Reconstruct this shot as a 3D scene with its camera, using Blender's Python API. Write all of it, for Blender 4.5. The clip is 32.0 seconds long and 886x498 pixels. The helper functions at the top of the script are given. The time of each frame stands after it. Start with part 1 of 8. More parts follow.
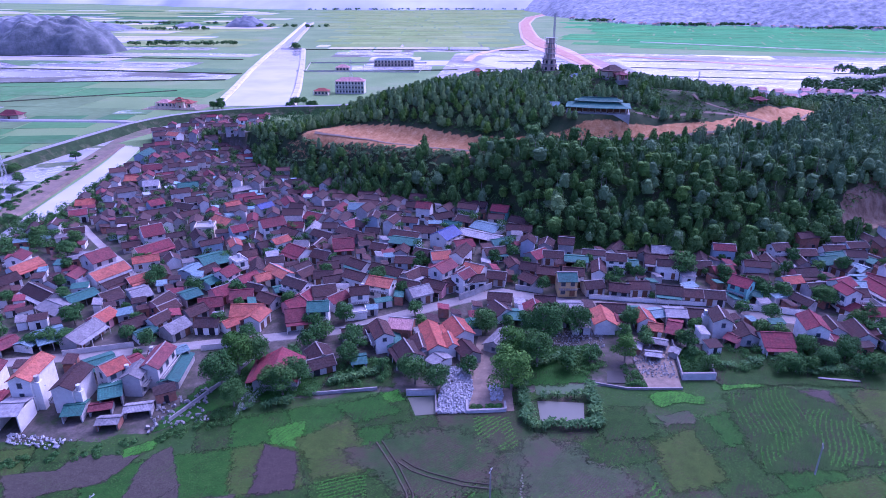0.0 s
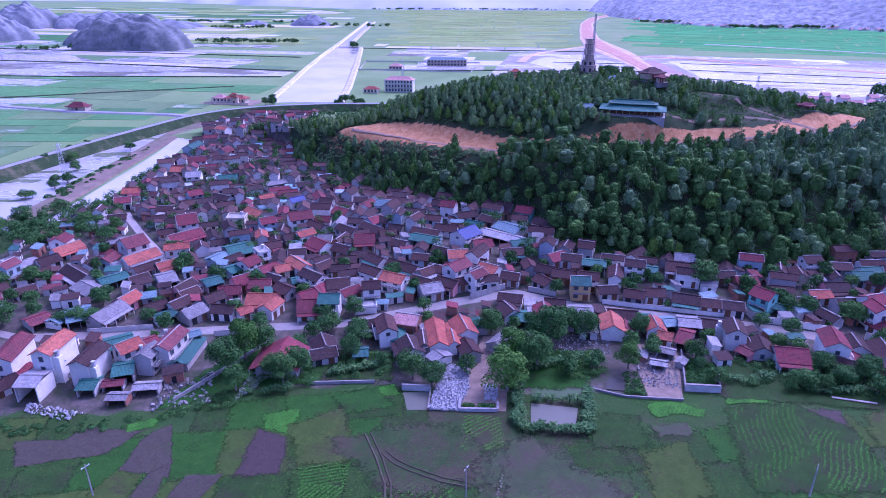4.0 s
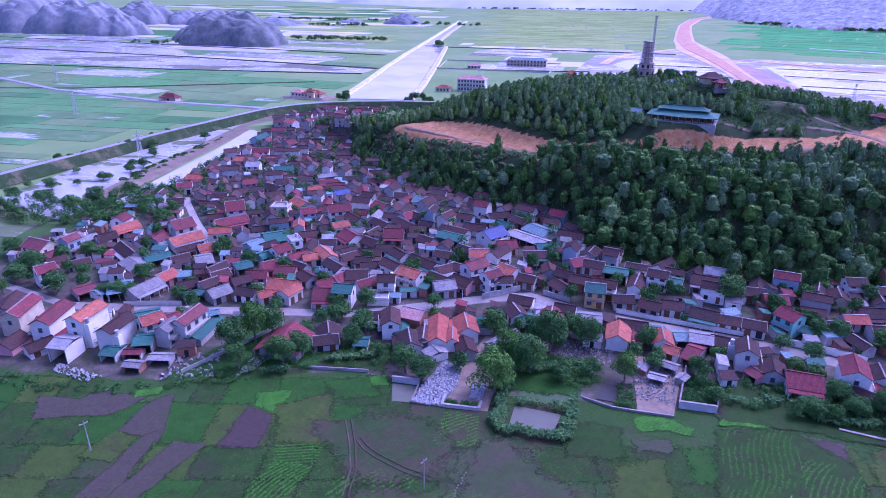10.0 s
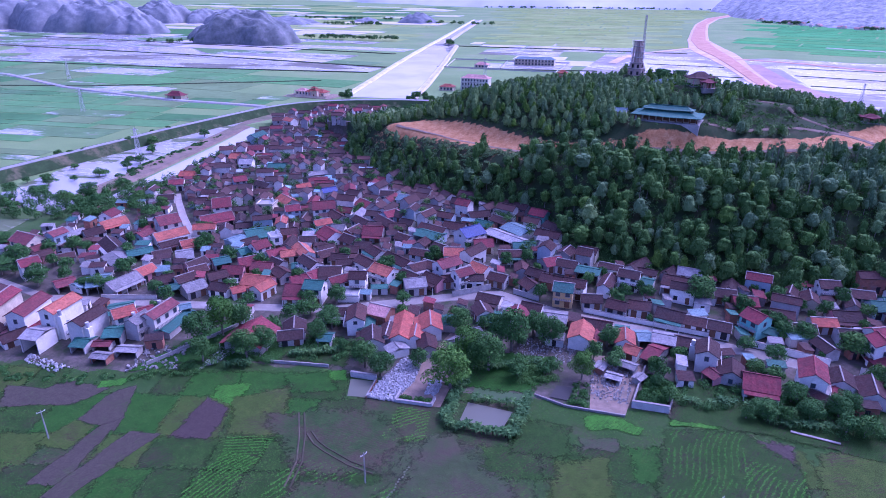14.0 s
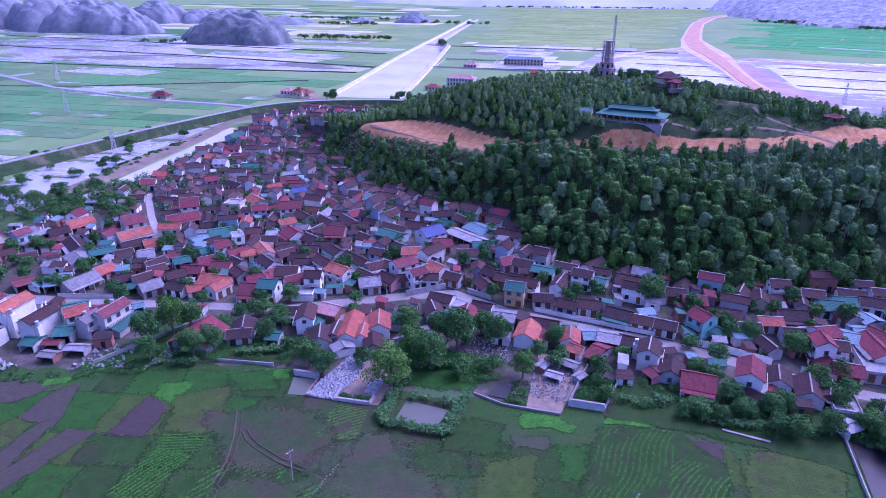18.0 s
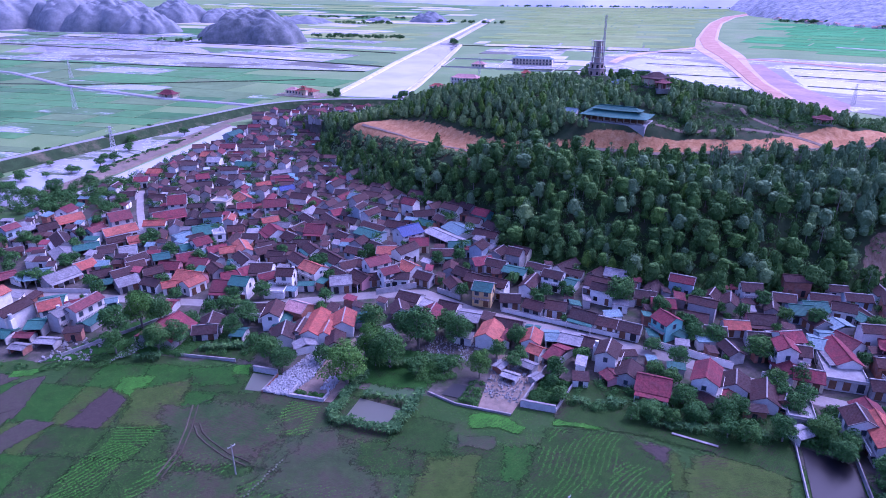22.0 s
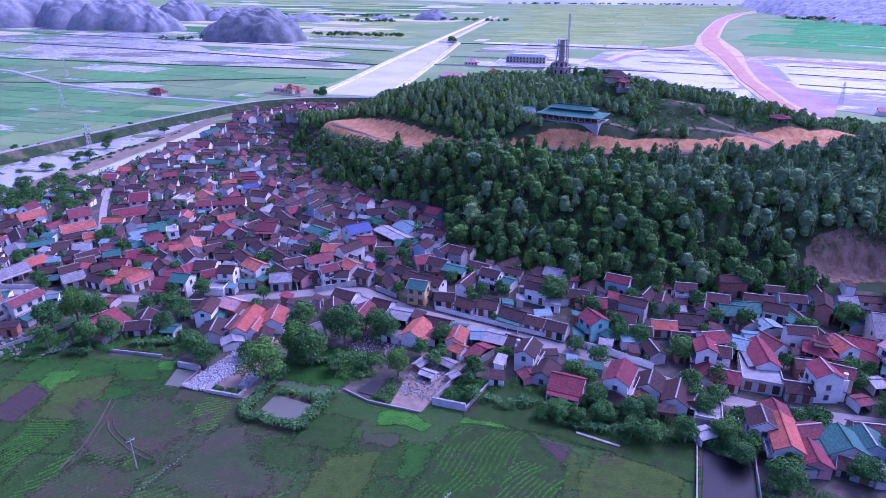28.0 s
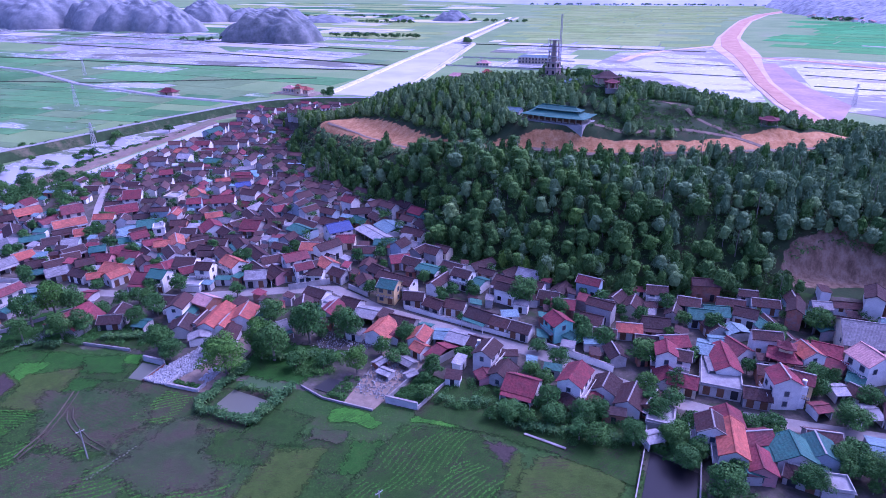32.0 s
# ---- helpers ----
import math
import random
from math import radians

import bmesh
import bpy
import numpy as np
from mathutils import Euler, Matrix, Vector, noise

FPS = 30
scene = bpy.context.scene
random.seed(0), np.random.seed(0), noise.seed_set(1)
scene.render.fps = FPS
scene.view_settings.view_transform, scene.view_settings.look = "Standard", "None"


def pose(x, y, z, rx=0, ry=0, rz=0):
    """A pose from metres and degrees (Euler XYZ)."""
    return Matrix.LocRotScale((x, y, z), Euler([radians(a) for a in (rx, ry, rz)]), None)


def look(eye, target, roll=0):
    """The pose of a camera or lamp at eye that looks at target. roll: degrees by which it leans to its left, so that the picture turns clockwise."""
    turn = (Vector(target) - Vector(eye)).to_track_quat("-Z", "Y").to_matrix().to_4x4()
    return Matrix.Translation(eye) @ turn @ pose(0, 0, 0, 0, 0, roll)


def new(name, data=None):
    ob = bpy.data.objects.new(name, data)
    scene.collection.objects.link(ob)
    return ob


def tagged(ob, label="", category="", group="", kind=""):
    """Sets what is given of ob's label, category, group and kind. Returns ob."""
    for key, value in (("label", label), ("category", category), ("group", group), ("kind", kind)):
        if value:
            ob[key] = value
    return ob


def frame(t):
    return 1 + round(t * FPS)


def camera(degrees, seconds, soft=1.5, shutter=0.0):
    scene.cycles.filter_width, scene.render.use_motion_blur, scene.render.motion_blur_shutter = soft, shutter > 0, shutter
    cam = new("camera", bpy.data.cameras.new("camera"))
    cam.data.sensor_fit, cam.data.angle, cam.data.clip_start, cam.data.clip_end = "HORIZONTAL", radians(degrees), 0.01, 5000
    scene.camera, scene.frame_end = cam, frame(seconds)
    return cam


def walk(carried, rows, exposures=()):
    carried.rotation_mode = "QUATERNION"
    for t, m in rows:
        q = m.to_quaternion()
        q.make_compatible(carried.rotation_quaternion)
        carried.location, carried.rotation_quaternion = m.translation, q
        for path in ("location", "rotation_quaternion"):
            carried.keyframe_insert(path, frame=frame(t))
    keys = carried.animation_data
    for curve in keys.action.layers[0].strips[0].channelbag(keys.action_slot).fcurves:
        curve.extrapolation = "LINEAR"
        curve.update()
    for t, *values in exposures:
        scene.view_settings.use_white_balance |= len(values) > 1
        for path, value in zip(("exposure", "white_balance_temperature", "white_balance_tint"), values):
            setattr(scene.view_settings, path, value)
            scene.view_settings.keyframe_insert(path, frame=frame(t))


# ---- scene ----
import itertools

cam = camera(69.8, 32.0, soft=0.7)
PATH = [
    (0, (0.857, 0.063, 86.383), (0.84, 1.907, 85.609), -0.1),
    (0.5, (2.429, 0.079, 86.264), (2.391, 1.922, 85.489), -0.1),
    (1, (4.127, -0.1, 86.236), (4.068, 1.743, 85.461), -0.1),
    (1.5, (5.524, -0.137, 86.218), (5.449, 1.706, 85.444), -0.1),
    (2, (7.124, -0.249, 86.205), (7.03, 1.593, 85.432), -0.0),
    (2.5, (8.721, -0.366, 86.256), (8.602, 1.474, 85.482), -0.0),
    (3, (10.504, -0.405, 86.335), (10.359, 1.433, 85.561), 0.0),
    (3.5, (12.098, -0.416, 86.362), (11.927, 1.42, 85.587), 0.0),
    (4, (13.726, -0.395, 86.361), (13.53, 1.439, 85.587), 0.0),
    (4.5, (15.469, -0.396, 86.455), (15.249, 1.434, 85.68), 0.0),
    (6.5, (22.262, -0.128, 86.537), (21.951, 1.689, 85.762), 0.1),
    (7, (24.207, -0.041, 86.617), (23.869, 1.771, 85.842), 0.1),
    (7.5, (25.764, 0.153, 86.72), (25.404, 1.961, 85.944), 0.1),
    (8, (27.61, 0.29, 86.756), (27.223, 2.093, 85.981), 0.1),
    (8.5, (29.339, 0.386, 86.865), (28.929, 2.183, 86.089), 0.1),
    (9, (31.08, 0.612, 86.903), (30.648, 2.404, 86.126), 0.1),
    (9.5, (32.826, 0.808, 86.838), (32.377, 2.596, 86.062), 0.2),
    (10, (34.699, 1.143, 86.877), (34.234, 2.927, 86.101), 0.1),
    (10.5, (36.391, 1.4, 86.827), (35.913, 3.181, 86.051), 0.1),
    (11, (38.182, 1.608, 86.894), (37.693, 3.385, 86.118), 0.1),
    (11.5, (39.913, 1.925, 86.914), (39.415, 3.7, 86.138), 0.1),
    (12, (41.649, 2.268, 86.921), (41.144, 4.041, 86.143), 0.1),
    (12.5, (43.355, 2.527, 87.064), (42.845, 4.298, 86.286), 0.0),
    (13, (45.181, 2.908, 87.109), (44.665, 4.677, 86.331), 0.0),
    (13.5, (46.802, 3.239, 87.111), (46.284, 5.007, 86.333), 0.0),
    (14, (48.634, 3.491, 87.167), (48.114, 5.258, 86.388), 0.0),
    (14.5, (50.309, 3.78, 87.243), (49.788, 5.547, 86.464), 0.0),
    (16.5, (57.39, 5.282, 87.414), (56.865, 7.048, 86.634), -0.1),
    (17, (59.173, 5.75, 87.413), (58.651, 7.516, 86.634), -0.0),
    (17.5, (60.834, 6.207, 87.437), (60.31, 7.973, 86.658), -0.1),
    (18, (62.701, 6.617, 87.485), (62.174, 8.382, 86.705), -0.1),
    (18.5, (64.483, 7.019, 87.537), (63.952, 8.783, 86.758), -0.1),
    (19, (66.219, 7.469, 87.621), (65.682, 9.231, 86.841), -0.1),
    (19.5, (68.001, 7.951, 87.662), (67.453, 9.709, 86.882), -0.2),
    (20, (69.766, 8.412, 87.697), (69.209, 10.168, 86.917), -0.2),
    (20.5, (71.43, 8.874, 87.718), (70.864, 10.627, 86.938), -0.2),
    (21, (73.188, 9.376, 87.72), (72.616, 11.127, 86.939), -0.2),
    (21.5, (74.941, 9.877, 87.773), (74.363, 11.625, 86.992), -0.2),
    (22, (76.829, 10.411, 87.791), (76.244, 12.157, 87.009), -0.2),
    (22.5, (78.683, 10.992, 87.86), (78.092, 12.735, 87.077), -0.3),
    (23, (80.542, 11.399, 88.011), (79.949, 13.141, 87.227), -0.3),
    (23.5, (82.195, 11.989, 88.072), (81.599, 13.73, 87.288), -0.4),
    (24, (84.022, 12.5, 88.136), (83.424, 14.24, 87.351), -0.4),
    (24.5, (85.714, 12.961, 88.117), (85.113, 14.7, 87.332), -0.4),
    (25, (87.485, 13.457, 88.118), (86.883, 15.196, 87.333), -0.4),
    (25.5, (89.094, 14.131, 88.008), (88.49, 15.869, 87.223), -0.3),
    (27.5, (96.212, 16.33, 88.21), (95.598, 18.063, 87.422), -0.4),
    (28, (98.255, 16.927, 88.256), (97.633, 18.657, 87.468), -0.4),
    (28.5, (99.927, 17.474, 88.221), (99.298, 19.202, 87.434), -0.4),
    (29, (101.85, 18.105, 88.152), (101.21, 19.829, 87.366), -0.4),
    (29.5, (103.614, 18.826, 88.105), (102.964, 20.546, 87.319), -0.4),
    (30, (105.511, 19.444, 88.054), (104.85, 21.16, 87.268), -0.4),
    (30.5, (107.281, 20.013, 88.053), (106.609, 21.726, 87.268), -0.5),
    (31, (109.113, 20.551, 88.099), (108.435, 22.261, 87.314), -0.5),
    (31.5, (110.832, 21.123, 88.087), (110.148, 22.831, 87.302), -0.6),
    (32, (112.748, 21.867, 87.988), (112.057, 23.572, 87.203), -0.6),
]
walk(cam, [(t, look(eye, target, roll)) for t, eye, target, roll in PATH])

# ---- world and light ----
scene.view_settings.use_white_balance = True
scene.view_settings.white_balance_temperature = 4450
scene.view_settings.white_balance_tint = 67
scene.view_settings.exposure = 0.55

world = bpy.data.worlds.new("world")
scene.world = world
world.use_nodes = True
sky = world.node_tree.nodes.new("ShaderNodeTexSky")
sky.sky_type = "NISHITA"
sky.sun_disc = False
sky.sun_elevation = radians(52)
sky.sun_rotation = radians(40)
sky.air_density = 1.2
sky.dust_density = 7.0
background = world.node_tree.nodes["Background"]
background.inputs["Strength"].default_value = 0.19
world.node_tree.links.new(sky.outputs[0], background.inputs["Color"])

sun_lamp = bpy.data.lights.new("sun", "SUN")
sun_lamp.energy = 0.6
sun_lamp.angle = radians(14)
sun_lamp.color = (1.0, 0.95, 0.9)
sun = new("sun", sun_lamp)
sun.matrix_world = look((320, 480, 640), (0, 100, 0))

# ---- materials ----
def nodes_of(name, rough=0.85, metal=0.0, spec=0.3):
    m = bpy.data.materials.new(name)
    m.use_nodes = True
    nt = m.node_tree
    b = nt.nodes["Principled BSDF"]
    b.inputs["Roughness"].default_value = rough
    b.inputs["Metallic"].default_value = metal
    b.inputs["Specular IOR Level"].default_value = spec
    return m, nt, b


def node(nt, kind, **sets):
    n = nt.nodes.new(kind)
    for key, value in sets.items():
        if key in n.inputs:
            n.inputs[key].default_value = value
    return n


def noise_of(nt, coord, scale, detail=4.0, rough=0.55):
    n = node(nt, "ShaderNodeTexNoise", Scale=scale, Detail=detail, Roughness=rough)
    nt.links.new(coord, n.inputs["Vector"])
    return n.outputs["Fac"]


def ramp(nt, fac, stops):
    r = nt.nodes.new("ShaderNodeValToRGB")
    e = r.color_ramp.elements
    while len(e) < len(stops):
        e.new(0.5)
    for el, (p, c) in zip(e, stops):
        el.position, el.color = p, (*c, 1)
    nt.links.new(fac, r.inputs["Fac"])
    return r.outputs["Color"]


def mix(nt, fac, a, b, mode="MIX"):
    n = nt.nodes.new("ShaderNodeMix")
    n.data_type, n.blend_type = "RGBA", mode
    for sock, v in ((n.inputs[0], fac), (n.inputs[6], a), (n.inputs[7], b)):
        if isinstance(v, (int, float)):
            sock.default_value = v
        elif isinstance(v, tuple):
            sock.default_value = (*v, 1)
        else:
            nt.links.new(v, sock)
    return n.outputs[2]


def math_of(nt, op, a, b=0.0):
    n = nt.nodes.new("ShaderNodeMath")
    n.operation = op
    for sock, v in ((n.inputs[0], a), (n.inputs[1], b)):
        if isinstance(v, (int, float)):
            sock.default_value = v
        else:
            nt.links.new(v, sock)
    return n.outputs[0]


def bump(nt, b, height, strength=0.4, distance=0.1):
    n = node(nt, "ShaderNodeBump", Strength=strength, Distance=distance)
    nt.links.new(height, n.inputs["Height"])
    nt.links.new(n.outputs[0], b.inputs["Normal"])


def place(nt):
    return nt.nodes.new("ShaderNodeNewGeometry").outputs["Position"]


def chance(nt):
    return nt.nodes.new("ShaderNodeObjectInfo").outputs["Random"]


def attr(nt, name):
    n = nt.nodes.new("ShaderNodeAttribute")
    n.attribute_name = name
    return n.outputs["Fac"]


def scaled(c, k):
    return tuple(min(1.0, v * k) for v in c)


def mat_plain(name, colour, rough=0.85, scale=0.6, spread=0.25, stain=None, spec=0.15, metal=0.0, own=0.25, bumps=0.3):
    """A weathered surface: broad stains, fine grain and a shift of tone from piece to piece."""
    m, nt, b = nodes_of(name, rough, metal, spec)
    p = place(nt)
    broad = noise_of(nt, p, scale, 5.0, 0.65)
    fine = noise_of(nt, p, scale * 9, 3.0)
    col = ramp(nt, broad, [(0.3, scaled(colour, 1 - spread)), (0.55, colour), (0.75, scaled(colour, 1 + spread))])
    if stain:
        col = mix(nt, ramp(nt, noise_of(nt, p, scale * 0.45, 6.0, 0.7), [(0.5, (0, 0, 0)), (0.68, (0.75, 0.75, 0.75))]), col, stain)
    tone = ramp(nt, chance(nt), [(0.0, (1 - own,) * 3), (1.0, (1 + own * 0.4,) * 3)])
    col = mix(nt, 1.0, col, tone, "MULTIPLY")
    col = mix(nt, 0.35, col, ramp(nt, fine, [(0.3, (0.55,) * 3), (0.7, (1.0,) * 3)]), "MULTIPLY")
    nt.links.new(col, b.inputs["Base Color"])
    bump(nt, b, fine, bumps, 0.05)
    return m


def mat_tiles(name, colours, rough=0.8, pitch=0.24, stain=(0.045, 0.036, 0.036), amount=0.7, spec=0.12):
    """Roof covering in the part's own run: rows across local Y, streaked and stained."""
    m, nt, b = nodes_of(name, rough, 0.0, spec)
    p = place(nt)
    tex = nt.nodes.new("ShaderNodeTexCoord").outputs["Object"]
    wave = node(nt, "ShaderNodeTexWave", Scale=1.0 / pitch / 3.14, Distortion=0.6, Detail=1.0)
    wave.bands_direction = "X"
    nt.links.new(tex, wave.inputs["Vector"])
    col = ramp(nt, chance(nt), [(i / max(1, len(colours) - 1), c) for i, c in enumerate(colours)])
    broad = noise_of(nt, p, 0.55, 6.0, 0.7)
    patchy = noise_of(nt, p, 2.2, 4.0, 0.7)
    col = mix(nt, math_of(nt, "MULTIPLY", ramp(nt, broad, [(0.42, (0, 0, 0)), (0.7, (1, 1, 1))]), amount), col, stain)
    col = mix(nt, 0.8, col, ramp(nt, patchy, [(0.32, (0.42,) * 3), (0.7, (1.5,) * 3)]), "MULTIPLY")
    nt.links.new(col, b.inputs["Base Color"])
    bump(nt, b, wave.outputs["Fac"], 0.5, 0.06)
    return m


def mat_leaf(name, dark, mid, light, warm=None):
    m, nt, b = nodes_of(name, 0.8, 0.0, 0.1)
    leaf = nt.nodes.new("ShaderNodeNewGeometry").outputs["Random Per Island"]
    col = ramp(nt, leaf, [(0.0, dark), (0.55, mid), (1.0, light)])
    tone = ramp(nt, chance(nt), [(0.0, (0.75, 0.8, 0.75)), (0.5, (1, 1, 1)), (1.0, (1.25, 1.12, 0.95))])
    col = mix(nt, 1.0, col, tone, "MULTIPLY")
    tree = ramp(nt, attr(nt, "tree"), [(0.0, (0.72, 0.78, 0.8)), (0.45, (1, 1, 1)), (0.8, (1.2, 1.2, 0.95)), (1.0, warm or (1.5, 1.35, 0.8))])
    col = mix(nt, 1.0, col, tree, "MULTIPLY")
    nt.links.new(col, b.inputs["Base Color"])
    return m


def mat_water(name, colour, rough=0.05, ripple=0.03, scale=0.5):
    m, nt, b = nodes_of(name, rough, 0.0, 0.3)
    b.inputs["IOR"].default_value = 1.33
    p = place(nt)
    col = ramp(nt, noise_of(nt, p, 0.02, 3.0), [(0.35, scaled(colour, 0.85)), (0.65, scaled(colour, 1.1))])
    nt.links.new(col, b.inputs["Base Color"])
    bump(nt, b, noise_of(nt, p, scale, 3.0), ripple, 0.2)
    return m


LEAF_FOREST = mat_leaf("forest leaves", (0.026, 0.072, 0.018), (0.045, 0.108, 0.028), (0.074, 0.155, 0.042))
# gum foliage; its paler colour also stands in for haze on the upper hill
LEAF_GUM = mat_leaf("grey-green gum leaves", (0.1, 0.165, 0.066), (0.135, 0.215, 0.09), (0.18, 0.27, 0.12), (1.2, 1.15, 0.9))
LEAF_ROUND = mat_leaf("broad leaves", (0.024, 0.07, 0.018), (0.042, 0.115, 0.027), (0.072, 0.175, 0.04))
LEAF_BANANA = mat_leaf("banana leaves", (0.022, 0.062, 0.018), (0.045, 0.11, 0.032), (0.08, 0.165, 0.05))
BARK = mat_plain("bark", (0.22, 0.19, 0.16), 0.9, 1.5, 0.3)
WATER = mat_water("canal water", (0.38, 0.36, 0.35))
POND = mat_water("pond water", (0.11, 0.115, 0.085), 0.4)
ROOF_BROWN = mat_tiles("old clay tiles", [(0.036, 0.021, 0.021), (0.058, 0.028, 0.026), (0.042, 0.027, 0.026), (0.08, 0.038, 0.033), (0.052, 0.031, 0.03)])
ROOF_RED = mat_tiles("red tiles", [(0.17, 0.038, 0.046), (0.21, 0.048, 0.056), (0.12, 0.031, 0.036), (0.18, 0.06, 0.062)], amount=0.6)
ROOF_ORANGE = mat_tiles("orange tiles", [(0.37, 0.105, 0.066), (0.29, 0.082, 0.056), (0.39, 0.13, 0.08)], amount=0.55)
ROOF_TEAL = mat_tiles("green sheet metal", [(0.025, 0.10, 0.075), (0.035, 0.125, 0.095), (0.02, 0.08, 0.07)], 0.78, 0.3, amount=0.3, spec=0.25)
ROOF_BLUE = mat_tiles("blue tiles", [(0.03, 0.05, 0.15), (0.035, 0.055, 0.17)], 0.6, 0.3, amount=0.25, spec=0.3)
ROOF_GREY = mat_tiles("cement sheet", [(0.24, 0.23, 0.23), (0.16, 0.155, 0.155), (0.3, 0.29, 0.29)], 0.8, 0.3, amount=0.5)
ROOF_SKY = mat_tiles("pale blue sheet metal", [(0.1, 0.17, 0.18), (0.15, 0.22, 0.23)], 0.75, 0.3, amount=0.3, spec=0.25)
WALL_WHITE = mat_plain("white lime wash", (0.74, 0.715, 0.665), 0.9, 0.5, 0.1, (0.5, 0.48, 0.45))
WALL_CREAM = mat_plain("cream render", (0.66, 0.58, 0.42), 0.9, 0.5, 0.15, (0.38, 0.34, 0.28))
WALL_GREY = mat_plain("bare cement render", (0.42, 0.405, 0.385), 0.9, 0.5, 0.2, (0.24, 0.23, 0.22))
WALL_PINK = mat_plain("pink paint", (0.62, 0.30, 0.30), 0.9, 0.5, 0.15, (0.4, 0.3, 0.28))
WALL_BLUE = mat_plain("pale blue paint", (0.42, 0.51, 0.55), 0.9, 0.5, 0.12, (0.3, 0.34, 0.36))
WALL_GREEN = mat_plain("sea green paint", (0.22, 0.52, 0.45), 0.9, 0.5, 0.12, (0.2, 0.34, 0.3))
WALL_YELLOW = mat_plain("ochre paint", (0.62, 0.45, 0.2), 0.9, 0.5, 0.15, (0.4, 0.32, 0.2))
BRICK = mat_plain("raw brick", (0.34, 0.15, 0.10), 0.9, 1.2, 0.3, (0.25, 0.2, 0.18))
CONCRETE = mat_plain("concrete", (0.33, 0.32, 0.305), 0.9, 0.35, 0.25, (0.18, 0.17, 0.16))
PAVING = mat_plain("village lane", (0.29, 0.265, 0.24), 0.9, 0.25, 0.2, (0.28, 0.22, 0.18))
ASPHALT = mat_plain("dyke road", (0.27, 0.265, 0.27), 0.85, 0.2, 0.15)
DARK = mat_plain("dark opening", (0.03, 0.032, 0.036), 0.4, 1.0, 0.2)
WOOD = mat_plain("dark door wood", (0.16, 0.085, 0.05), 0.7, 1.5, 0.25)
GLASS = mat_plain("window glass", (0.05, 0.07, 0.09), 0.12, 1.0, 0.1, spec=0.6)
SOIL = mat_plain("orange earth", (0.46, 0.27, 0.18), 0.95, 0.12, 0.25, (0.34, 0.19, 0.13), bumps=0.8)
RUBBLE = mat_plain("pale quarry stone", (0.43, 0.43, 0.43), 0.9, 0.8, 0.25)
STEEL = mat_plain("galvanised steel", (0.5, 0.5, 0.51), 0.65, 1.0, 0.15, metal=0.2)
ROOF_PINK = mat_tiles("faded red sheet", [(0.42, 0.22, 0.2), (0.46, 0.26, 0.23)], 0.8, 0.6, amount=0.4)
TRIM = mat_plain("pale mortar trim", (0.3, 0.28, 0.265), 0.9, 0.8, 0.25, (0.16, 0.14, 0.135))

# ---- mesh helpers ----
class Shape:
    """Collects vertices and faces of one mesh."""

    def __init__(self):
        self.v, self.f = [], []

    def add(self, verts, faces):
        k = len(self.v)
        self.v.extend(verts)
        self.f.extend(tuple(i + k for i in f) for f in faces)
        return self

    def box(self, x0, x1, y0, y1, z0, z1):
        return self.add([(x, y, z) for z in (z0, z1) for y in (y0, y1) for x in (x0, x1)],
                        [(0, 2, 3, 1), (4, 5, 7, 6), (0, 1, 5, 4), (2, 6, 7, 3), (0, 4, 6, 2), (1, 3, 7, 5)])

    def prism(self, ring, z0, z1):
        n = len(ring)
        self.add([(x, y, z0) for x, y in ring] + [(x, y, z1) for x, y in ring],
                 [tuple(range(n))[::-1], tuple(range(n, 2 * n))] + [(i, (i + 1) % n, n + (i + 1) % n, n + i) for i in range(n)])
        return self

    def tube(self, a, b, r0, r1=None, n=6):
        a, b = Vector(a), Vector(b)
        r1 = r0 if r1 is None else r1
        d = (b - a).normalized()
        u = d.orthogonal().normalized()
        w = d.cross(u)
        ring = [(math.cos(6.2832 * i / n), math.sin(6.2832 * i / n)) for i in range(n)]
        vs = [tuple(a + (u * c + w * s) * r0) for c, s in ring] + [tuple(b + (u * c + w * s) * r1) for c, s in ring]
        return self.add(vs, [tuple(range(n))[::-1], tuple(range(n, 2 * n))] + [(i, (i + 1) % n, n + (i + 1) % n, n + i) for i in range(n)])

    def mesh(self, name, material):
        me = bpy.data.meshes.new(name)
        me.from_pydata(self.v, [], self.f)
        me.materials.append(material)
        return me


def part(name, shape, material, parent=None, label=""):
    ob = new(name, shape.mesh(name, material))
    if parent is not None:
        ob.parent = parent
    return tagged(ob, label)


def holder(name, x, y, z, turn=0.0):
    ob = new(name)
    ob.empty_display_size = 0.5
    ob.matrix_basis = pose(x, y, z, 0, 0, turn)
    return ob


def smooth(x, a, b):
    t = np.clip((np.asarray(x, float) - a) / (b - a), 0, 1)
    return t * t * (3 - 2 * t)


def near_line(x, y, line):
    """Distance to a polyline of (x, y, value), the value there, and the side (1: left of its run)."""
    x, y = np.asarray(x, float), np.asarray(y, float)
    best = np.full(x.shape, 1e9)
    val, side = np.zeros(x.shape), np.ones(x.shape)
    for (ax, ay, av), (bx, by, bv) in zip(line, line[1:]):
        dx, dy = bx - ax, by - ay
        t = np.clip(((x - ax) * dx + (y - ay) * dy) / (dx * dx + dy * dy), 0, 1)
        d = np.hypot(x - ax - t * dx, y - ay - t * dy)
        s = np.sign(dx * (y - ay) - dy * (x - ax))
        closer = d < best
        best = np.where(closer, d, best)
        val = np.where(closer, av + t * (bv - av), val)
        side = np.where(closer, s, side)
    return best, val, side


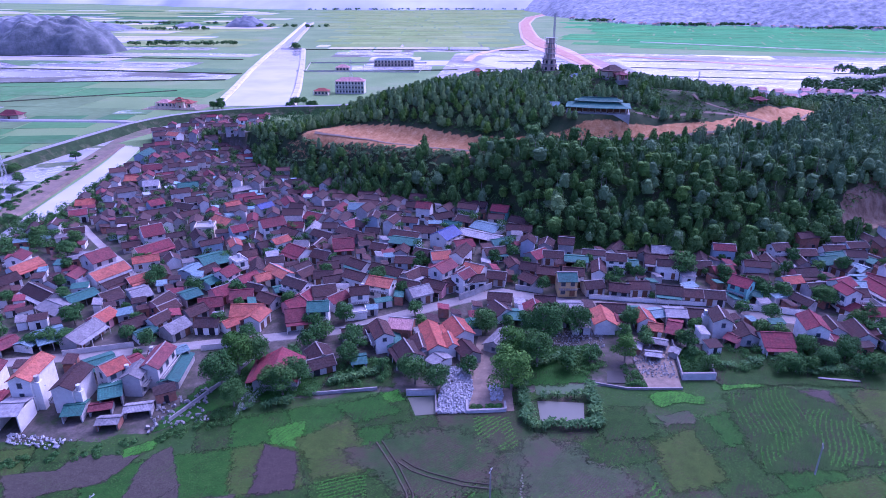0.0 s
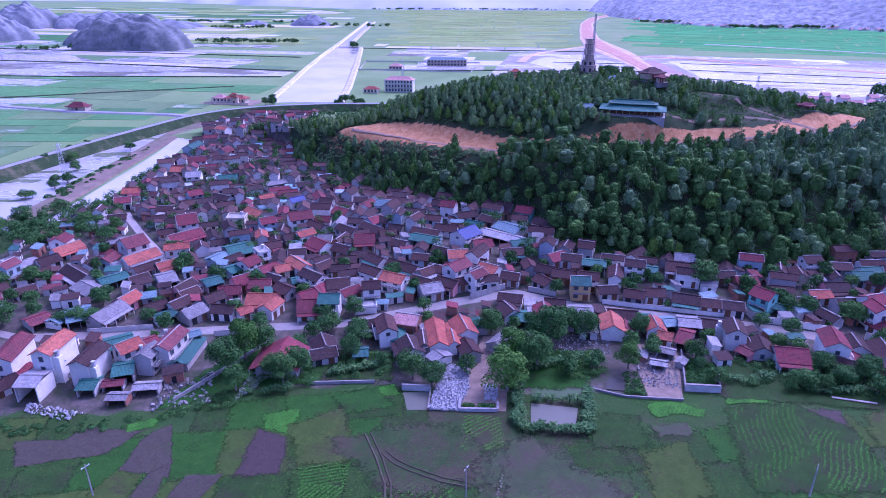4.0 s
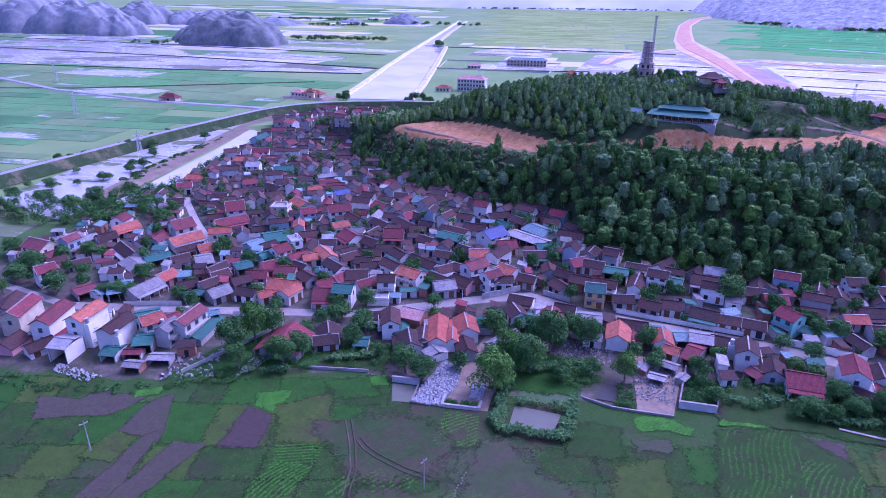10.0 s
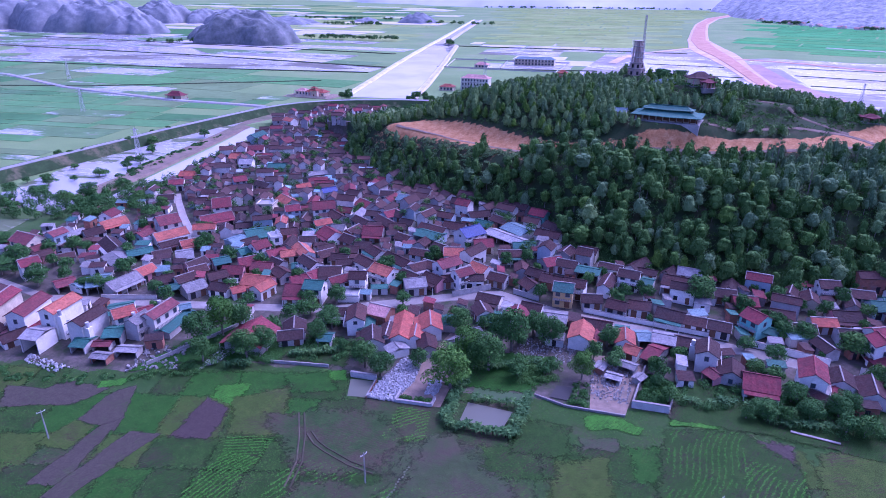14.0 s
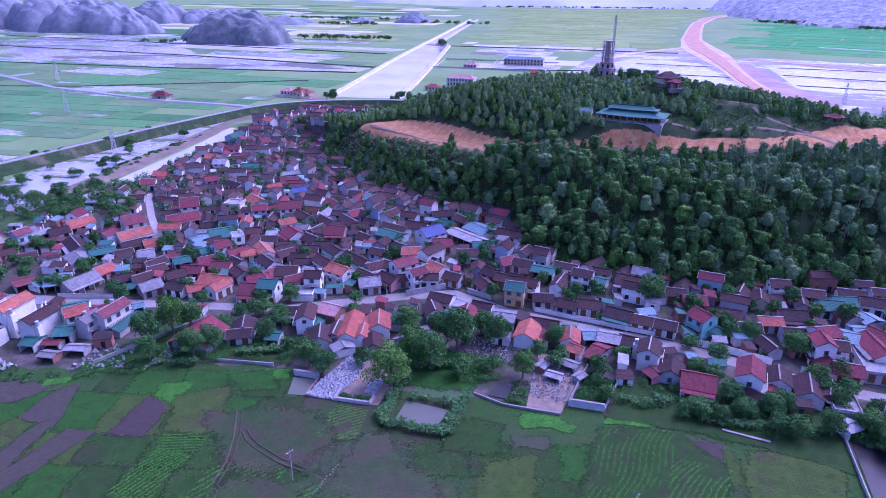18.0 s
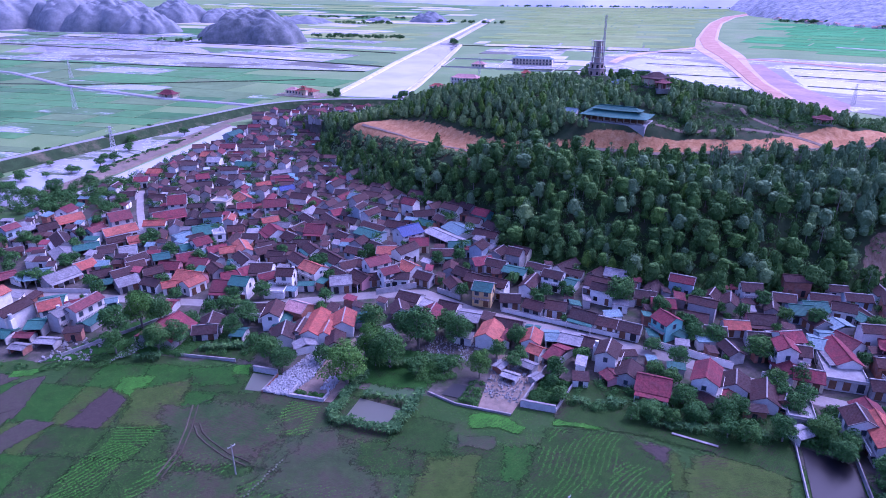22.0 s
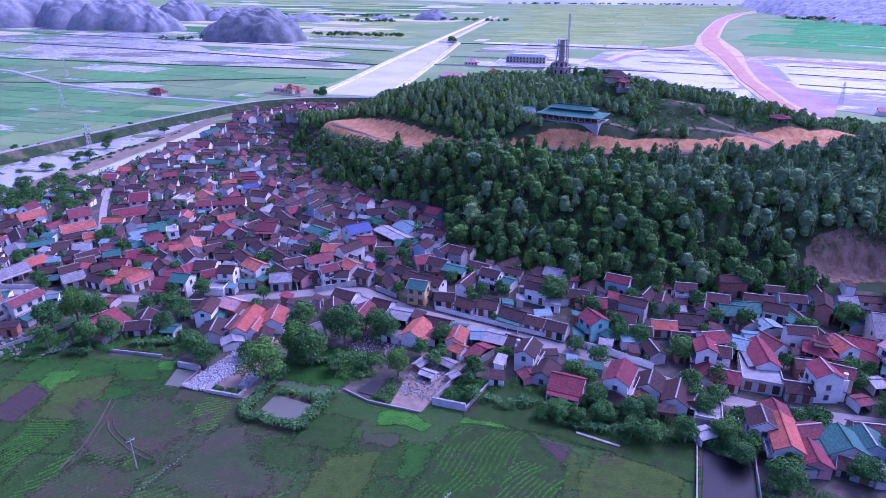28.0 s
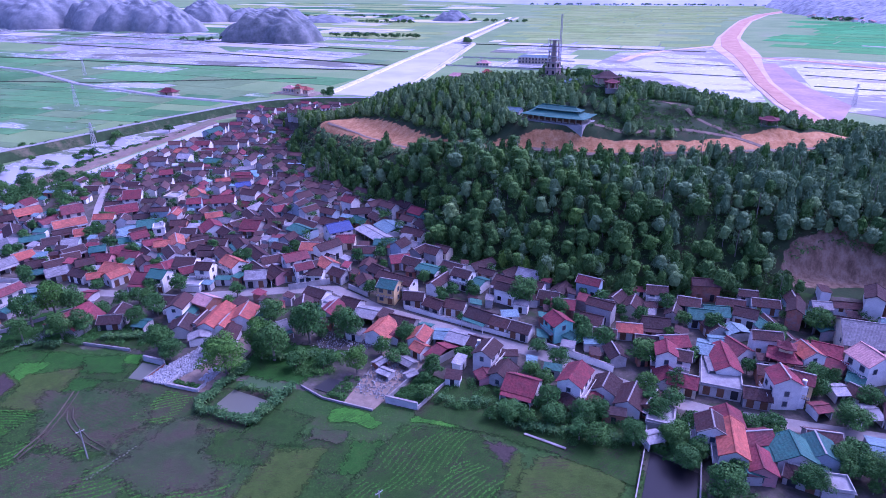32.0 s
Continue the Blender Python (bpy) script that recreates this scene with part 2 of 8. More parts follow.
def inside(x, y, ring):
    x, y = np.asarray(x, float), np.asarray(y, float)
    hit = np.zeros(x.shape, bool)
    for (ax, ay), (bx, by) in zip(ring, ring[1:] + ring[:1]):
        if ay == by:
            continue
        hit ^= ((ay > y) != (by > y)) & (x < (bx - ax) * (y - ay) / (by - ay) + ax)
    return hit


def ripple(x, y, step, seed=0.0):
    """Soft noise between -1 and 1, made of crossed sines."""
    x, y = np.asarray(x, float) / step + seed * 3.7, np.asarray(y, float) / step - seed * 1.9
    return (np.sin(x + 1.3 * np.sin(y * 0.9)) + np.sin(y * 1.2 + 1.1 * np.sin(x * 0.7 + 2)) + 0.6 * np.sin(2.3 * x - 1.7 * y)) / 2.6


# ---- the lie of the land ----
CREST = [(-125, 352, 8), (-63, 303, 21), (-25, 273, 22), (12, 246, 22), (36, 230, 25), (100, 227, 25), (150, 234, 24), (240, 250, 22), (420, 280, 20)]
FOOT = [(-130, 352, 0), (-112, 350, 0), (-97, 308, 0), (-62, 276, 0), (-38, 252, 0), (-6, 236, 0), (22, 226, 0), (31, 206, 0), (50, 195, 0), (92, 191, 0), (140, 203, 0), (240, 215, 0), (420, 240, 0)]
CUT = [(-66, 304, 3.0), (-54, 299, 7.5), (-31, 284, 8), (-10, 271.5, 6.3), (4, 262.5, 5), (14, 257.5, 4.6), (24, 255, 2.6), (36, 253.6, 1.6), (54, 253.1, 2.4), (75, 253.4, 3.0), (86, 256.2, 4.0), (95, 258, 3.8),
       (104, 258.8, 3.2), (114, 261.5, 3.4), (124, 266.5, 4.6), (132, 271, 5.2), (139, 274, 5.6), (146, 276.5, 5.4), (153, 282, 6.2), (161, 289, 4.4), (168, 296, 3.5), (190, 305, 4.0)]  # third: half width
RISE = [(112, 285, 31), (135, 296, 31), (152, 304, 30), (170, 312, 29), (190, 318, 26), (240, 326, 22)]
CLIFF = [(147, 217, 0), (166, 221, 0), (200, 228, 0)]
VILLAGE = [(-150, 96), (-61, 106), (-45, 117), (-9, 122), (15, 122), (63, 126), (96, 127), (128, 122), (170, 118), (240, 125), (300, 170), (240, 216), (140, 204),
           (92, 192), (50, 196), (31, 206), (22, 227), (-6, 238), (-38, 254), (-62, 278), (-97, 310), (-112, 352), (-125, 440), (-165, 432), (-172, 380), (-158, 300), (-152, 230), (-160, 170)]

PADS = [(62.5, 264.6, 20, 9, 37.2), (48.8, 314, 7, 7, 47.6), (74, 298, 10, 7, 46.2), (101, 288, 11, 6, 41.6), (137, 283.5, 8, 4.5, 36.8), (164, 211, 24, 8, 6.5)]


def ground(x, y):
    x, y = np.asarray(x, float), np.asarray(y, float)
    base = 0.06 * np.clip(y - 150, 0, 90) * smooth(x, -70, -10) * (1 - smooth(y, 215, 330) * 0.6)
    base = base * (1 - smooth(y, 330, 420)) * (1 - smooth(x, 240, 330))
    d, crest, side = near_line(x, y, CREST)
    df, _, sidef = near_line(x, y, FOOT)
    rx = np.where(x < 50, 140.0, 200.0 - 48.0 * smooth(y, 290, 308))
    ry = np.where(y < 308, 84.0, 62.0)
    u = ((x - 50) / rx) ** 2 + ((y - 308) / ry) ** 2
    dome = 43.5 * np.exp(-u ** 1.25)
    front = base + (crest - base) * smooth(df / np.maximum(df + d, 0.01), 0.0, 1.0) * (1 - smooth(d, 45, 75))
    front = np.where(sidef > 0, front, base)
    back = crest * np.exp(-(d / 70.0) ** 2) + (dome - crest * np.exp(-(d / 70.0) ** 2)) * smooth(d, 0, 30)
    h = np.where(side > 0, np.maximum(back, 0), front)
    dr, top, _ = near_line(x, y, RISE)
    h = np.maximum(h, top * np.exp(-(dr / 62.0) ** 2) * (side > 0))
    h = h + np.where(h > 6, 0.5 * ripple(x, y, 9.0), 0.0)
    for px, py, rx, ry, pz in PADS:
        k = 1 - smooth(np.hypot((x - px) / rx, (y - py) / ry), 0.75, 1.3)
        h = h + (pz - h) * k
    return h


def height(x, y):
    return float(ground(np.array([x]), np.array([y]))[0])


def spread_steps(lo, hi, fine_lo, fine_hi, step):
    out = list(np.arange(fine_lo, fine_hi + 0.01, step))
    s, v = step, fine_hi
    while v < hi:
        s *= 1.18
        v += s
        out.append(min(v, hi))
    s, v = step, fine_lo
    while v > lo:
        s *= 1.18
        v -= s
        out.insert(0, max(v, lo))
    return np.array(out)


def build_ground():
    xs = spread_steps(-4800, 4800, -250, 330, 2.5)
    ys = spread_steps(-600, 4800, 60, 440, 2.5)
    gx, gy = np.meshgrid(xs, ys)
    gz = ground(gx, gy)
    nx, ny = len(xs), len(ys)
    me = bpy.data.meshes.new("ground")
    idx = np.arange(nx * ny).reshape(ny, nx)
    quads = np.stack([idx[:-1, :-1], idx[:-1, 1:], idx[1:, 1:], idx[1:, :-1]], -1).reshape(-1, 4)
    me.from_pydata(np.stack([gx, gy, gz], -1).reshape(-1, 3).tolist(), [], quads.tolist())
    village = inside(gx, gy, VILLAGE).astype(float)
    dc, wide, side = near_line(gx, gy, CUT)
    soil = 1 - smooth(dc + 0.9 * ripple(gx, gy, 6.0, 2), wide - 1.2, wide + 1.2)
    brush = (side < 0) * (1 - smooth(gx, 8, 22)) * (1 - smooth(dc, 13, 20)) * (gz > 7)
    soil = np.maximum(soil, 0.42 * brush)
    wood = smooth(gz, 5.0, 7.0) * (1 - village)
    cliff, _, _ = near_line(gx, gy, CLIFF)
    cliff = 1 - smooth(cliff + 2 * ripple(gx, gy, 5.0, 3), 5.0, 8.0)
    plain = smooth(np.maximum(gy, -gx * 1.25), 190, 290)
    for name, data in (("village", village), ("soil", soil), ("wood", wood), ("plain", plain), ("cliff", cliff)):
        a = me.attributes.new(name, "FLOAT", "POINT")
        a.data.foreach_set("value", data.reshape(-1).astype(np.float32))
    me.polygons.foreach_set("use_smooth", np.ones(len(me.polygons), bool))
    m, nt, b = nodes_of("ground", 0.95, 0.0, 0.2)
    p = place(nt)
    broad = noise_of(nt, p, 0.012, 4.0, 0.6)
    mid = noise_of(nt, p, 0.11, 5.0, 0.65)
    fine = noise_of(nt, p, 1.4, 4.0, 0.7)
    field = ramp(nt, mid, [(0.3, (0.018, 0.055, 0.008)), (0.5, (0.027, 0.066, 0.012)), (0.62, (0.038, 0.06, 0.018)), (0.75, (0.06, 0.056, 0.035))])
    # ground of the plain beyond the fields, paled in its base colour as haze
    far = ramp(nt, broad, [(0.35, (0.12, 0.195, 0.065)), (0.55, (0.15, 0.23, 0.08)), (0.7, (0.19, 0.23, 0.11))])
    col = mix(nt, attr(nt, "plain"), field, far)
    dirt = ramp(nt, noise_of(nt, p, 0.22, 6.0, 0.7), [(0.36, (0.035, 0.055, 0.02)), (0.47, (0.06, 0.056, 0.042)), (0.6, (0.10, 0.085, 0.072)), (0.78, (0.17, 0.15, 0.13))])
    floor = ramp(nt, mid, [(0.3, (0.018, 0.036, 0.012)), (0.5, (0.028, 0.048, 0.017)), (0.63, (0.045, 0.05, 0.022)), (0.75, (0.09, 0.068, 0.042))])
    earth = ramp(nt, noise_of(nt, p, 0.35, 6.0, 0.7), [(0.3, (0.24, 0.105, 0.036)), (0.5, (0.36, 0.18, 0.07)), (0.75, (0.47, 0.28, 0.13))])
    rag = math_of(nt, "MULTIPLY", math_of(nt, "SUBTRACT", noise_of(nt, p, 0.45, 5.0, 0.7), 0.5), 0.9)

    def edged(name):
        return ramp(nt, math_of(nt, "ADD", attr(nt, name), rag), [(0.44, (0, 0, 0)), (0.56, (1, 1, 1))])
    col = mix(nt, edged("village"), col, dirt)
    col = mix(nt, edged("wood"), col, floor)
    col = mix(nt, edged("soil"), col, earth)
    face = node(nt, "ShaderNodeMapping", Scale=(1.0, 1.0, 0.12))
    nt.links.new(p, face.inputs["Vector"])
    scar = ramp(nt, noise_of(nt, face.outputs[0], 0.5, 5.0, 0.7), [(0.32, (0.1, 0.062, 0.036)), (0.5, (0.2, 0.13, 0.08)), (0.72, (0.3, 0.215, 0.145))])
    col = mix(nt, edged("cliff"), col, scar)
    col = mix(nt, 0.5, col, ramp(nt, fine, [(0.3, (0.6,) * 3), (0.7, (1.1,) * 3)]), "MULTIPLY")
    nt.links.new(col, b.inputs["Base Color"])
    bump(nt, b, fine, 0.5, 0.15)
    me.materials.append(m)
    return tagged(new("ground", me), "valley floor with a wooded hill and a village", "ground", kind="structure")


build_ground()


def sheet(name, ring, z, material, label="", category="", thick=0.0, kind="structure", group=""):
    """A flat sheet with a rim, such as water, a plot or a yard."""
    s = Shape().prism(ring, z - max(thick, 0.1), z)
    ob = part(name, s, material, None, label)
    return tagged(ob, "", category, group, kind)


def ribbon(name, line, half, z, material, label="", category="", rim=0.3, kind="structure", follow=False):
    """A strip along a polyline (x, y): roads, banks and rivers. half may be one number or one for each point."""
    s = Shape()
    n = len(line)
    halves = half if isinstance(half, (list, tuple)) else [half] * n
    vs = []
    for i, (x, y) in enumerate(line):
        ax, ay = line[max(i - 1, 0)]
        bx, by = line[min(i + 1, n - 1)]
        d = math.hypot(bx - ax, by - ay)
        px, py = -(by - ay) / d, (bx - ax) / d
        for k in (-1, 1):
            qx, qy = x + k * px * halves[i], y + k * py * halves[i]
            zz = z + (height(qx, qy) if follow else 0.0)
            vs += [(qx, qy, zz), (qx + k * px * rim, qy + k * py * rim, zz - max(rim, 0.15))]
    fs = []
    for i in range(n - 1):
        a, c = 4 * i, 4 * i + 4
        fs += [(a, a + 2, c + 2, c), (a + 1, a, c, c + 1), (a + 2, a + 3, c + 3, c + 2)]
    s.add(vs, [f[::-1] for f in fs])
    return tagged(part(name, s, material, None, label), "", category, "", kind)


def fine_line(line, step):
    out = []
    for (ax, ay), (bx, by) in zip(line, line[1:]):
        k = max(1, int(math.hypot(bx - ax, by - ay) / step))
        out += [(ax + (bx - ax) * i / k, ay + (by - ay) * i / k) for i in range(k)]
    return out + [line[-1]]

def mat_flooded(name, green, amount, scale=0.02):
    """Shallow water with crops and mud standing out of it in ragged streaks."""
    m, nt, b = nodes_of(name, 0.9, 0.0, 0.3)
    p = place(nt)
    stretch = node(nt, "ShaderNodeMapping", Scale=(0.35, 1.0, 1.0), Rotation=(0.0, 0.0, 0.12))
    nt.links.new(p, stretch.inputs["Vector"])
    wet = ramp(nt, noise_of(nt, stretch.outputs[0], scale, 7.0, 0.68), [(amount - 0.03, (1, 1, 1)), (amount + 0.03, (0, 0, 0))])
    land = ramp(nt, noise_of(nt, p, scale * 2.3, 5.0, 0.7), [(0.35, scaled(green, 0.7)), (0.6, green), (0.75, (0.17, 0.15, 0.13))])
    nt.links.new(mix(nt, wet, land, (0.33, 0.32, 0.32)), b.inputs["Base Color"])
    rough = math_of(nt, "SUBTRACT", 0.9, math_of(nt, "MULTIPLY", wet, 0.72))
    nt.links.new(rough, b.inputs["Roughness"])
    return m


FLOODED = mat_flooded("flooded land", (0.10, 0.13, 0.06), 0.55, 0.05)
PATCHY = mat_flooded("half-flooded paddy", (0.085, 0.17, 0.055), 0.47)
SOAKED = mat_flooded("flooded mud", (0.13, 0.13, 0.10), 0.52)
# ---- the plain: canal, dyke, river, roads ----
CANAL_L = [(-172, 482), (-186, 572), (-206, 690), (-227, 830), (-250, 1000), (-284, 1240), (-330, 1560)]
CANAL_R = [(-122, 488), (-134, 562), (-163, 715), (-206, 928)]
sheet("water_canal", CANAL_L[:4] + [(-241, 935)] + CANAL_R[::-1], 0.3, WATER, "wide straight canal of pale still water", "canal")
sheet("water_canal_far", [(-241, 936), (-250, 1000), (-284, 1240), (-330, 1560), (-318, 1560), (-267, 1200), (-229, 944)], 0.3, WATER, "narrow far run of the canal", "canal")
GRASS_BANK = mat_plain("grassy bank", (0.03, 0.056, 0.02), 0.95, 0.25, 0.3, (0.15, 0.13, 0.08), bumps=0.8)
PALE_BANK = mat_plain("pale canal bank", (0.48, 0.45, 0.40), 0.95, 0.2, 0.2, (0.2, 0.22, 0.12))
BANK_BROWN = mat_plain("bare riverside earth", (0.17, 0.13, 0.10), 0.95, 0.1, 0.3, (0.07, 0.10, 0.04), bumps=0.8)
ribbon("canal_bank", [(x - 3, y) for x, y in CANAL_L], 2.0, 1.6, PALE_BANK, "pale earth bank beside the canal", "bank", 4.0)
ribbon("canal_bank", [(x + 3, y) for x, y in CANAL_R], 2.0, 1.6, PALE_BANK, "pale earth bank beside the canal", "bank", 4.0)
ribbon("canal_bank", [(-226, 946), (-264, 1200), (-315, 1560)], 2.0, 1.6, PALE_BANK, "pale earth bank beside the far canal", "bank", 4.0)
ribbon("canal_bank", [(-204, 931), (-236, 938)], 2.0, 1.6, PALE_BANK, "cross bank where the canal narrows", "bank", 3.0)
DYKE = [(-245, 150), (-236, 215), (-231, 246), (-224, 287), (-219, 318), (-210, 358), (-201, 395), (-193, 412), (-184, 425), (-168, 438), (-150, 447), (-118, 457), (-80, 462), (-20, 470)]
ribbon("dyke_bank", fine_line(DYKE, 12), 3.0, 4.85, GRASS_BANK, "grassy dyke carrying the road", "bank", 4.6)
ribbon("road_dyke", fine_line(DYKE, 12), 1.9, 5.0, ASPHALT, "grey concrete road on the dyke", "road", 0.1)
ribbon("road_field", fine_line([(-640, 524), (-556, 509), (-432, 458), (-298, 429), (-225, 426), (-200, 420)], 25), 2.2, 1.0, ASPHALT, "pale concrete road between paddies", "road", 1.5)
RIVER = [(-160, 205), (-161, 221), (-164.5, 247), (-167, 270), (-170, 298), (-174, 328), (-182, 365), (-181, 398), (-175, 425), (-160, 440)]
ribbon("water_river", fine_line(RIVER, 10), 5.2, 0.25, WATER, "narrow pale river behind the village", "river", 0.2)
sheet("water_flooded_land", [(-215, 200), (-170, 190), (-180, 250), (-190, 262), (-192, 320), (-190, 357), (-182, 416), (-192, 400), (-203, 355), (-215, 300), (-222, 250)], 0.22, FLOODED, "flooded land beside the dyke", "water")
sheet("water_backwater", [(-228, 163), (-172, 171), (-175, 184), (-186, 180), (-196, 184), (-232, 178)], 0.2, FLOODED, "pale backwater below the village", "water")
sheet("field_bare", [(-224, 188), (-198, 187), (-187, 187), (-193, 198), (-216, 203)], 0.22, BANK_BROWN, "bare reddish field beside the backwater", "field")
ribbon("river_bank", fine_line([(-176, 210), (-178, 250), (-184, 300), (-189, 345), (-192, 372), (-187, 405)], 12), 5.0, 0.9, BANK_BROWN, "bare earth strip between river and flooded land", "bank", 2.0)
sheet("water_paddy", [(-700, 735), (-490, 712), (-214, 666), (-214, 627), (-419, 606), (-700, 625)], 0.25, SOAKED, "flooded paddy", "paddy")
sheet("water_paddy", [(-760, 660), (-560, 720), (-480, 735), (-560, 800), (-800, 760)], 0.2, WATER, "flooded paddy", "paddy")
def tapered(rows, step):
    """Points and half widths along a line of (x, y, half width)."""
    pts, halves = [], []
    for (ax, ay, ah), (bx, by, bh) in zip(rows, rows[1:]):
        k = max(1, int(math.hypot(bx - ax, by - ay) / step))
        for i in range(k):
            pts.append((ax + (bx - ax) * i / k, ay + (by - ay) * i / k))
            halves.append(ah + (bh - ah) * i / k)
    return pts + [rows[-1][:2]], halves + [rows[-1][2]]


NEW_ROAD = [(430, 2460, 8), (306, 2032, 9), (217, 1786, 10), (174, 1540, 9), (155, 1340, 10), (138, 1124, 11), (140, 980, 12), (150, 874, 9), (155, 772, 6.5), (160, 658, 5.5), (172, 554, 5.5), (186, 480, 5)]
road_line, road_halves = tapered(NEW_ROAD, 20)
SHOULDER = mat_plain("graded mauve earth", (0.47, 0.36, 0.34), 0.95, 0.05, 0.2, (0.36, 0.24, 0.2), bumps=0.6)
ribbon("road_shoulder", road_line, [h + 4 + 9 * math.exp(-((p[1] - 930) / 130) ** 2) for p, h in zip(road_line, road_halves)], 0.55, SHOULDER, "graded pale earth beside the new road", "road", 2.0)
ribbon("road_earth", road_line, road_halves, 0.95, SOIL, "new earth road across the plain", "road", 0.3)
ribbon("road_earth_branch", fine_line([(128, 995), (83, 934), (51, 888), (31, 836), (22, 775)], 20), 4.5, 0.7, SHOULDER, "earth side track", "road", 2.0)
DRENCHED = mat_flooded("standing water over stubble", (0.22, 0.2, 0.18), 0.58, 0.035)
TIDAL = mat_flooded("drained lilac mud", (0.22, 0.21, 0.185), 0.47, 0.03)
sheet("water_mud_flat", [(-20, 560), (120, 540), (158, 560), (150, 760), (120, 985), (60, 900), (10, 870)], 0.21, TIDAL, "wet mud flats behind the hill", "mud")
sheet("water_mud_flat", [(170, 560), (300, 470), (620, 520), (620, 700), (300, 850), (200, 880), (165, 860)], 0.21, TIDAL, "wet mud flats beside the new road", "mud")
sheet("water_paddy", [(31, 767), (49, 829), (86, 852), (134, 769), (150, 615), (111, 600), (74, 675)], 0.3, DRENCHED, "flooded paddy", "paddy")
sheet("water_paddy", [(196, 803), (278, 782), (520, 740), (480, 560), (249, 600), (197, 629)], 0.3, DRENCHED, "flooded paddy", "paddy")

# ---- houses ----
def window(parent, x, y, z, w, h, face):
    """A framed window on a wall that looks along face: 'f' front (-Y), 'b' back, 'l' (-X) or 'r' (+X)."""
    def slab(s, a0, a1, z0, z1, d0, d1):
        if face in "fb":
            k = -1 if face == "f" else 1
            s.box(x + a0, x + a1, *sorted((y + k * d0, y + k * d1)), z + z0, z + z1)
        else:
            k = -1 if face == "l" else 1
            s.box(*sorted((x + k * d0, x + k * d1)), y + a0, y + a1, z + z0, z + z1)
    s = Shape()
    slab(s, -w / 2 - 0.1, -w / 2, -0.1, h + 0.1, -0.05, 0.09)
    slab(s, w / 2, w / 2 + 0.1, -0.1, h + 0.1, -0.05, 0.09)
    slab(s, -w / 2, w / 2, h, h + 0.1, -0.05, 0.09)
    slab(s, -w / 2, w / 2, -0.1, 0, -0.05, 0.14)
    frame_ob = part("window", s, TRIM, parent)
    p = Shape()
    slab(p, -w / 2, w / 2, 0, h, -0.05, 0.02)
    part("pane", p, GLASS, frame_ob)


def door(parent, x, y, z, w, h, material):
    part("door", Shape().box(x - w / 2, x + w / 2, y - 0.06, y + 0.05, z, z + h), material, parent)


def gable_roof(l, w, eave, rise, over=0.45, ends=0.3, thick=0.14):
    s = Shape()
    k = rise / (w / 2)
    x0, x1 = -l / 2 - ends, l / 2 + ends
    for side in (-1, 1):
        ye, ze = side * (w / 2 + over), eave - k * over
        top = [(x0, ye, ze + thick), (x1, ye, ze + thick), (x1, 0, eave + rise + thick), (x0, 0, eave + rise + thick)]
        low = [(x, y, z - thick) for x, y, z in top]
        faces = [(0, 1, 2, 3), (7, 6, 5, 4), (0, 4, 5, 1), (1, 5, 6, 2), (3, 7, 4, 0)]
        if side == 1:
            faces = [f[::-1] for f in faces]
        s.add(top + low, faces)
    return s


def roof_trim(l, w, eave, rise, over=0.45, ends=0.3, thick=0.14, verge=True):
    """A mortar ridge and raised verges along both gables."""
    s = Shape()
    x0, x1 = -l / 2 - ends, l / 2 + ends
    s.box(x0, x1, -0.16, 0.16, eave + rise + thick - 0.06, eave + rise + thick + 0.12)
    if verge:
        k = rise / (w / 2)
        for side in (-1, 1):
            for a in (x0 - 0.02, x1 - 0.11):
                ye, ze = side * (w / 2 + over), eave - k * over + thick
                zt = eave + rise + thick
                vs = [(a, ye, ze - 0.05), (a + 0.13, ye, ze - 0.05), (a + 0.13, 0, zt - 0.05), (a, 0, zt - 0.05),
                      (a, ye, ze + 0.08), (a + 0.13, ye, ze + 0.08), (a + 0.13, 0, zt + 0.08), (a, 0, zt + 0.08)]
                fs = [(4, 5, 6, 7), (0, 3, 2, 1), (0, 1, 5, 4), (1, 2, 6, 5), (2, 3, 7, 6), (3, 0, 4, 7)]
                s.add(vs, fs if side == -1 else [f[::-1] for f in fs])
    return s


MAT_WORDS = {ROOF_BROWN.name: "brown clay-tiled", ROOF_RED.name: "red-roofed", ROOF_ORANGE.name: "orange-tiled", ROOF_TEAL.name: "green metal-roofed",
             ROOF_BLUE.name: "blue-tiled", ROOF_GREY.name: "grey sheet-roofed", ROOF_SKY.name: "pale blue metal-roofed", CONCRETE.name: "flat-roofed", ROOF_PINK.name: "faded red sheet-roofed"}
WALL_WORDS = {WALL_WHITE.name: "white", WALL_CREAM.name: "cream", WALL_GREY.name: "grey cement", WALL_PINK.name: "pink", WALL_BLUE.name: "pale blue",
              WALL_GREEN.name: "sea-green", WALL_YELLOW.name: "ochre", BRICK.name: "raw brick"}
HOUSES = []
house_rng = random.Random(11)


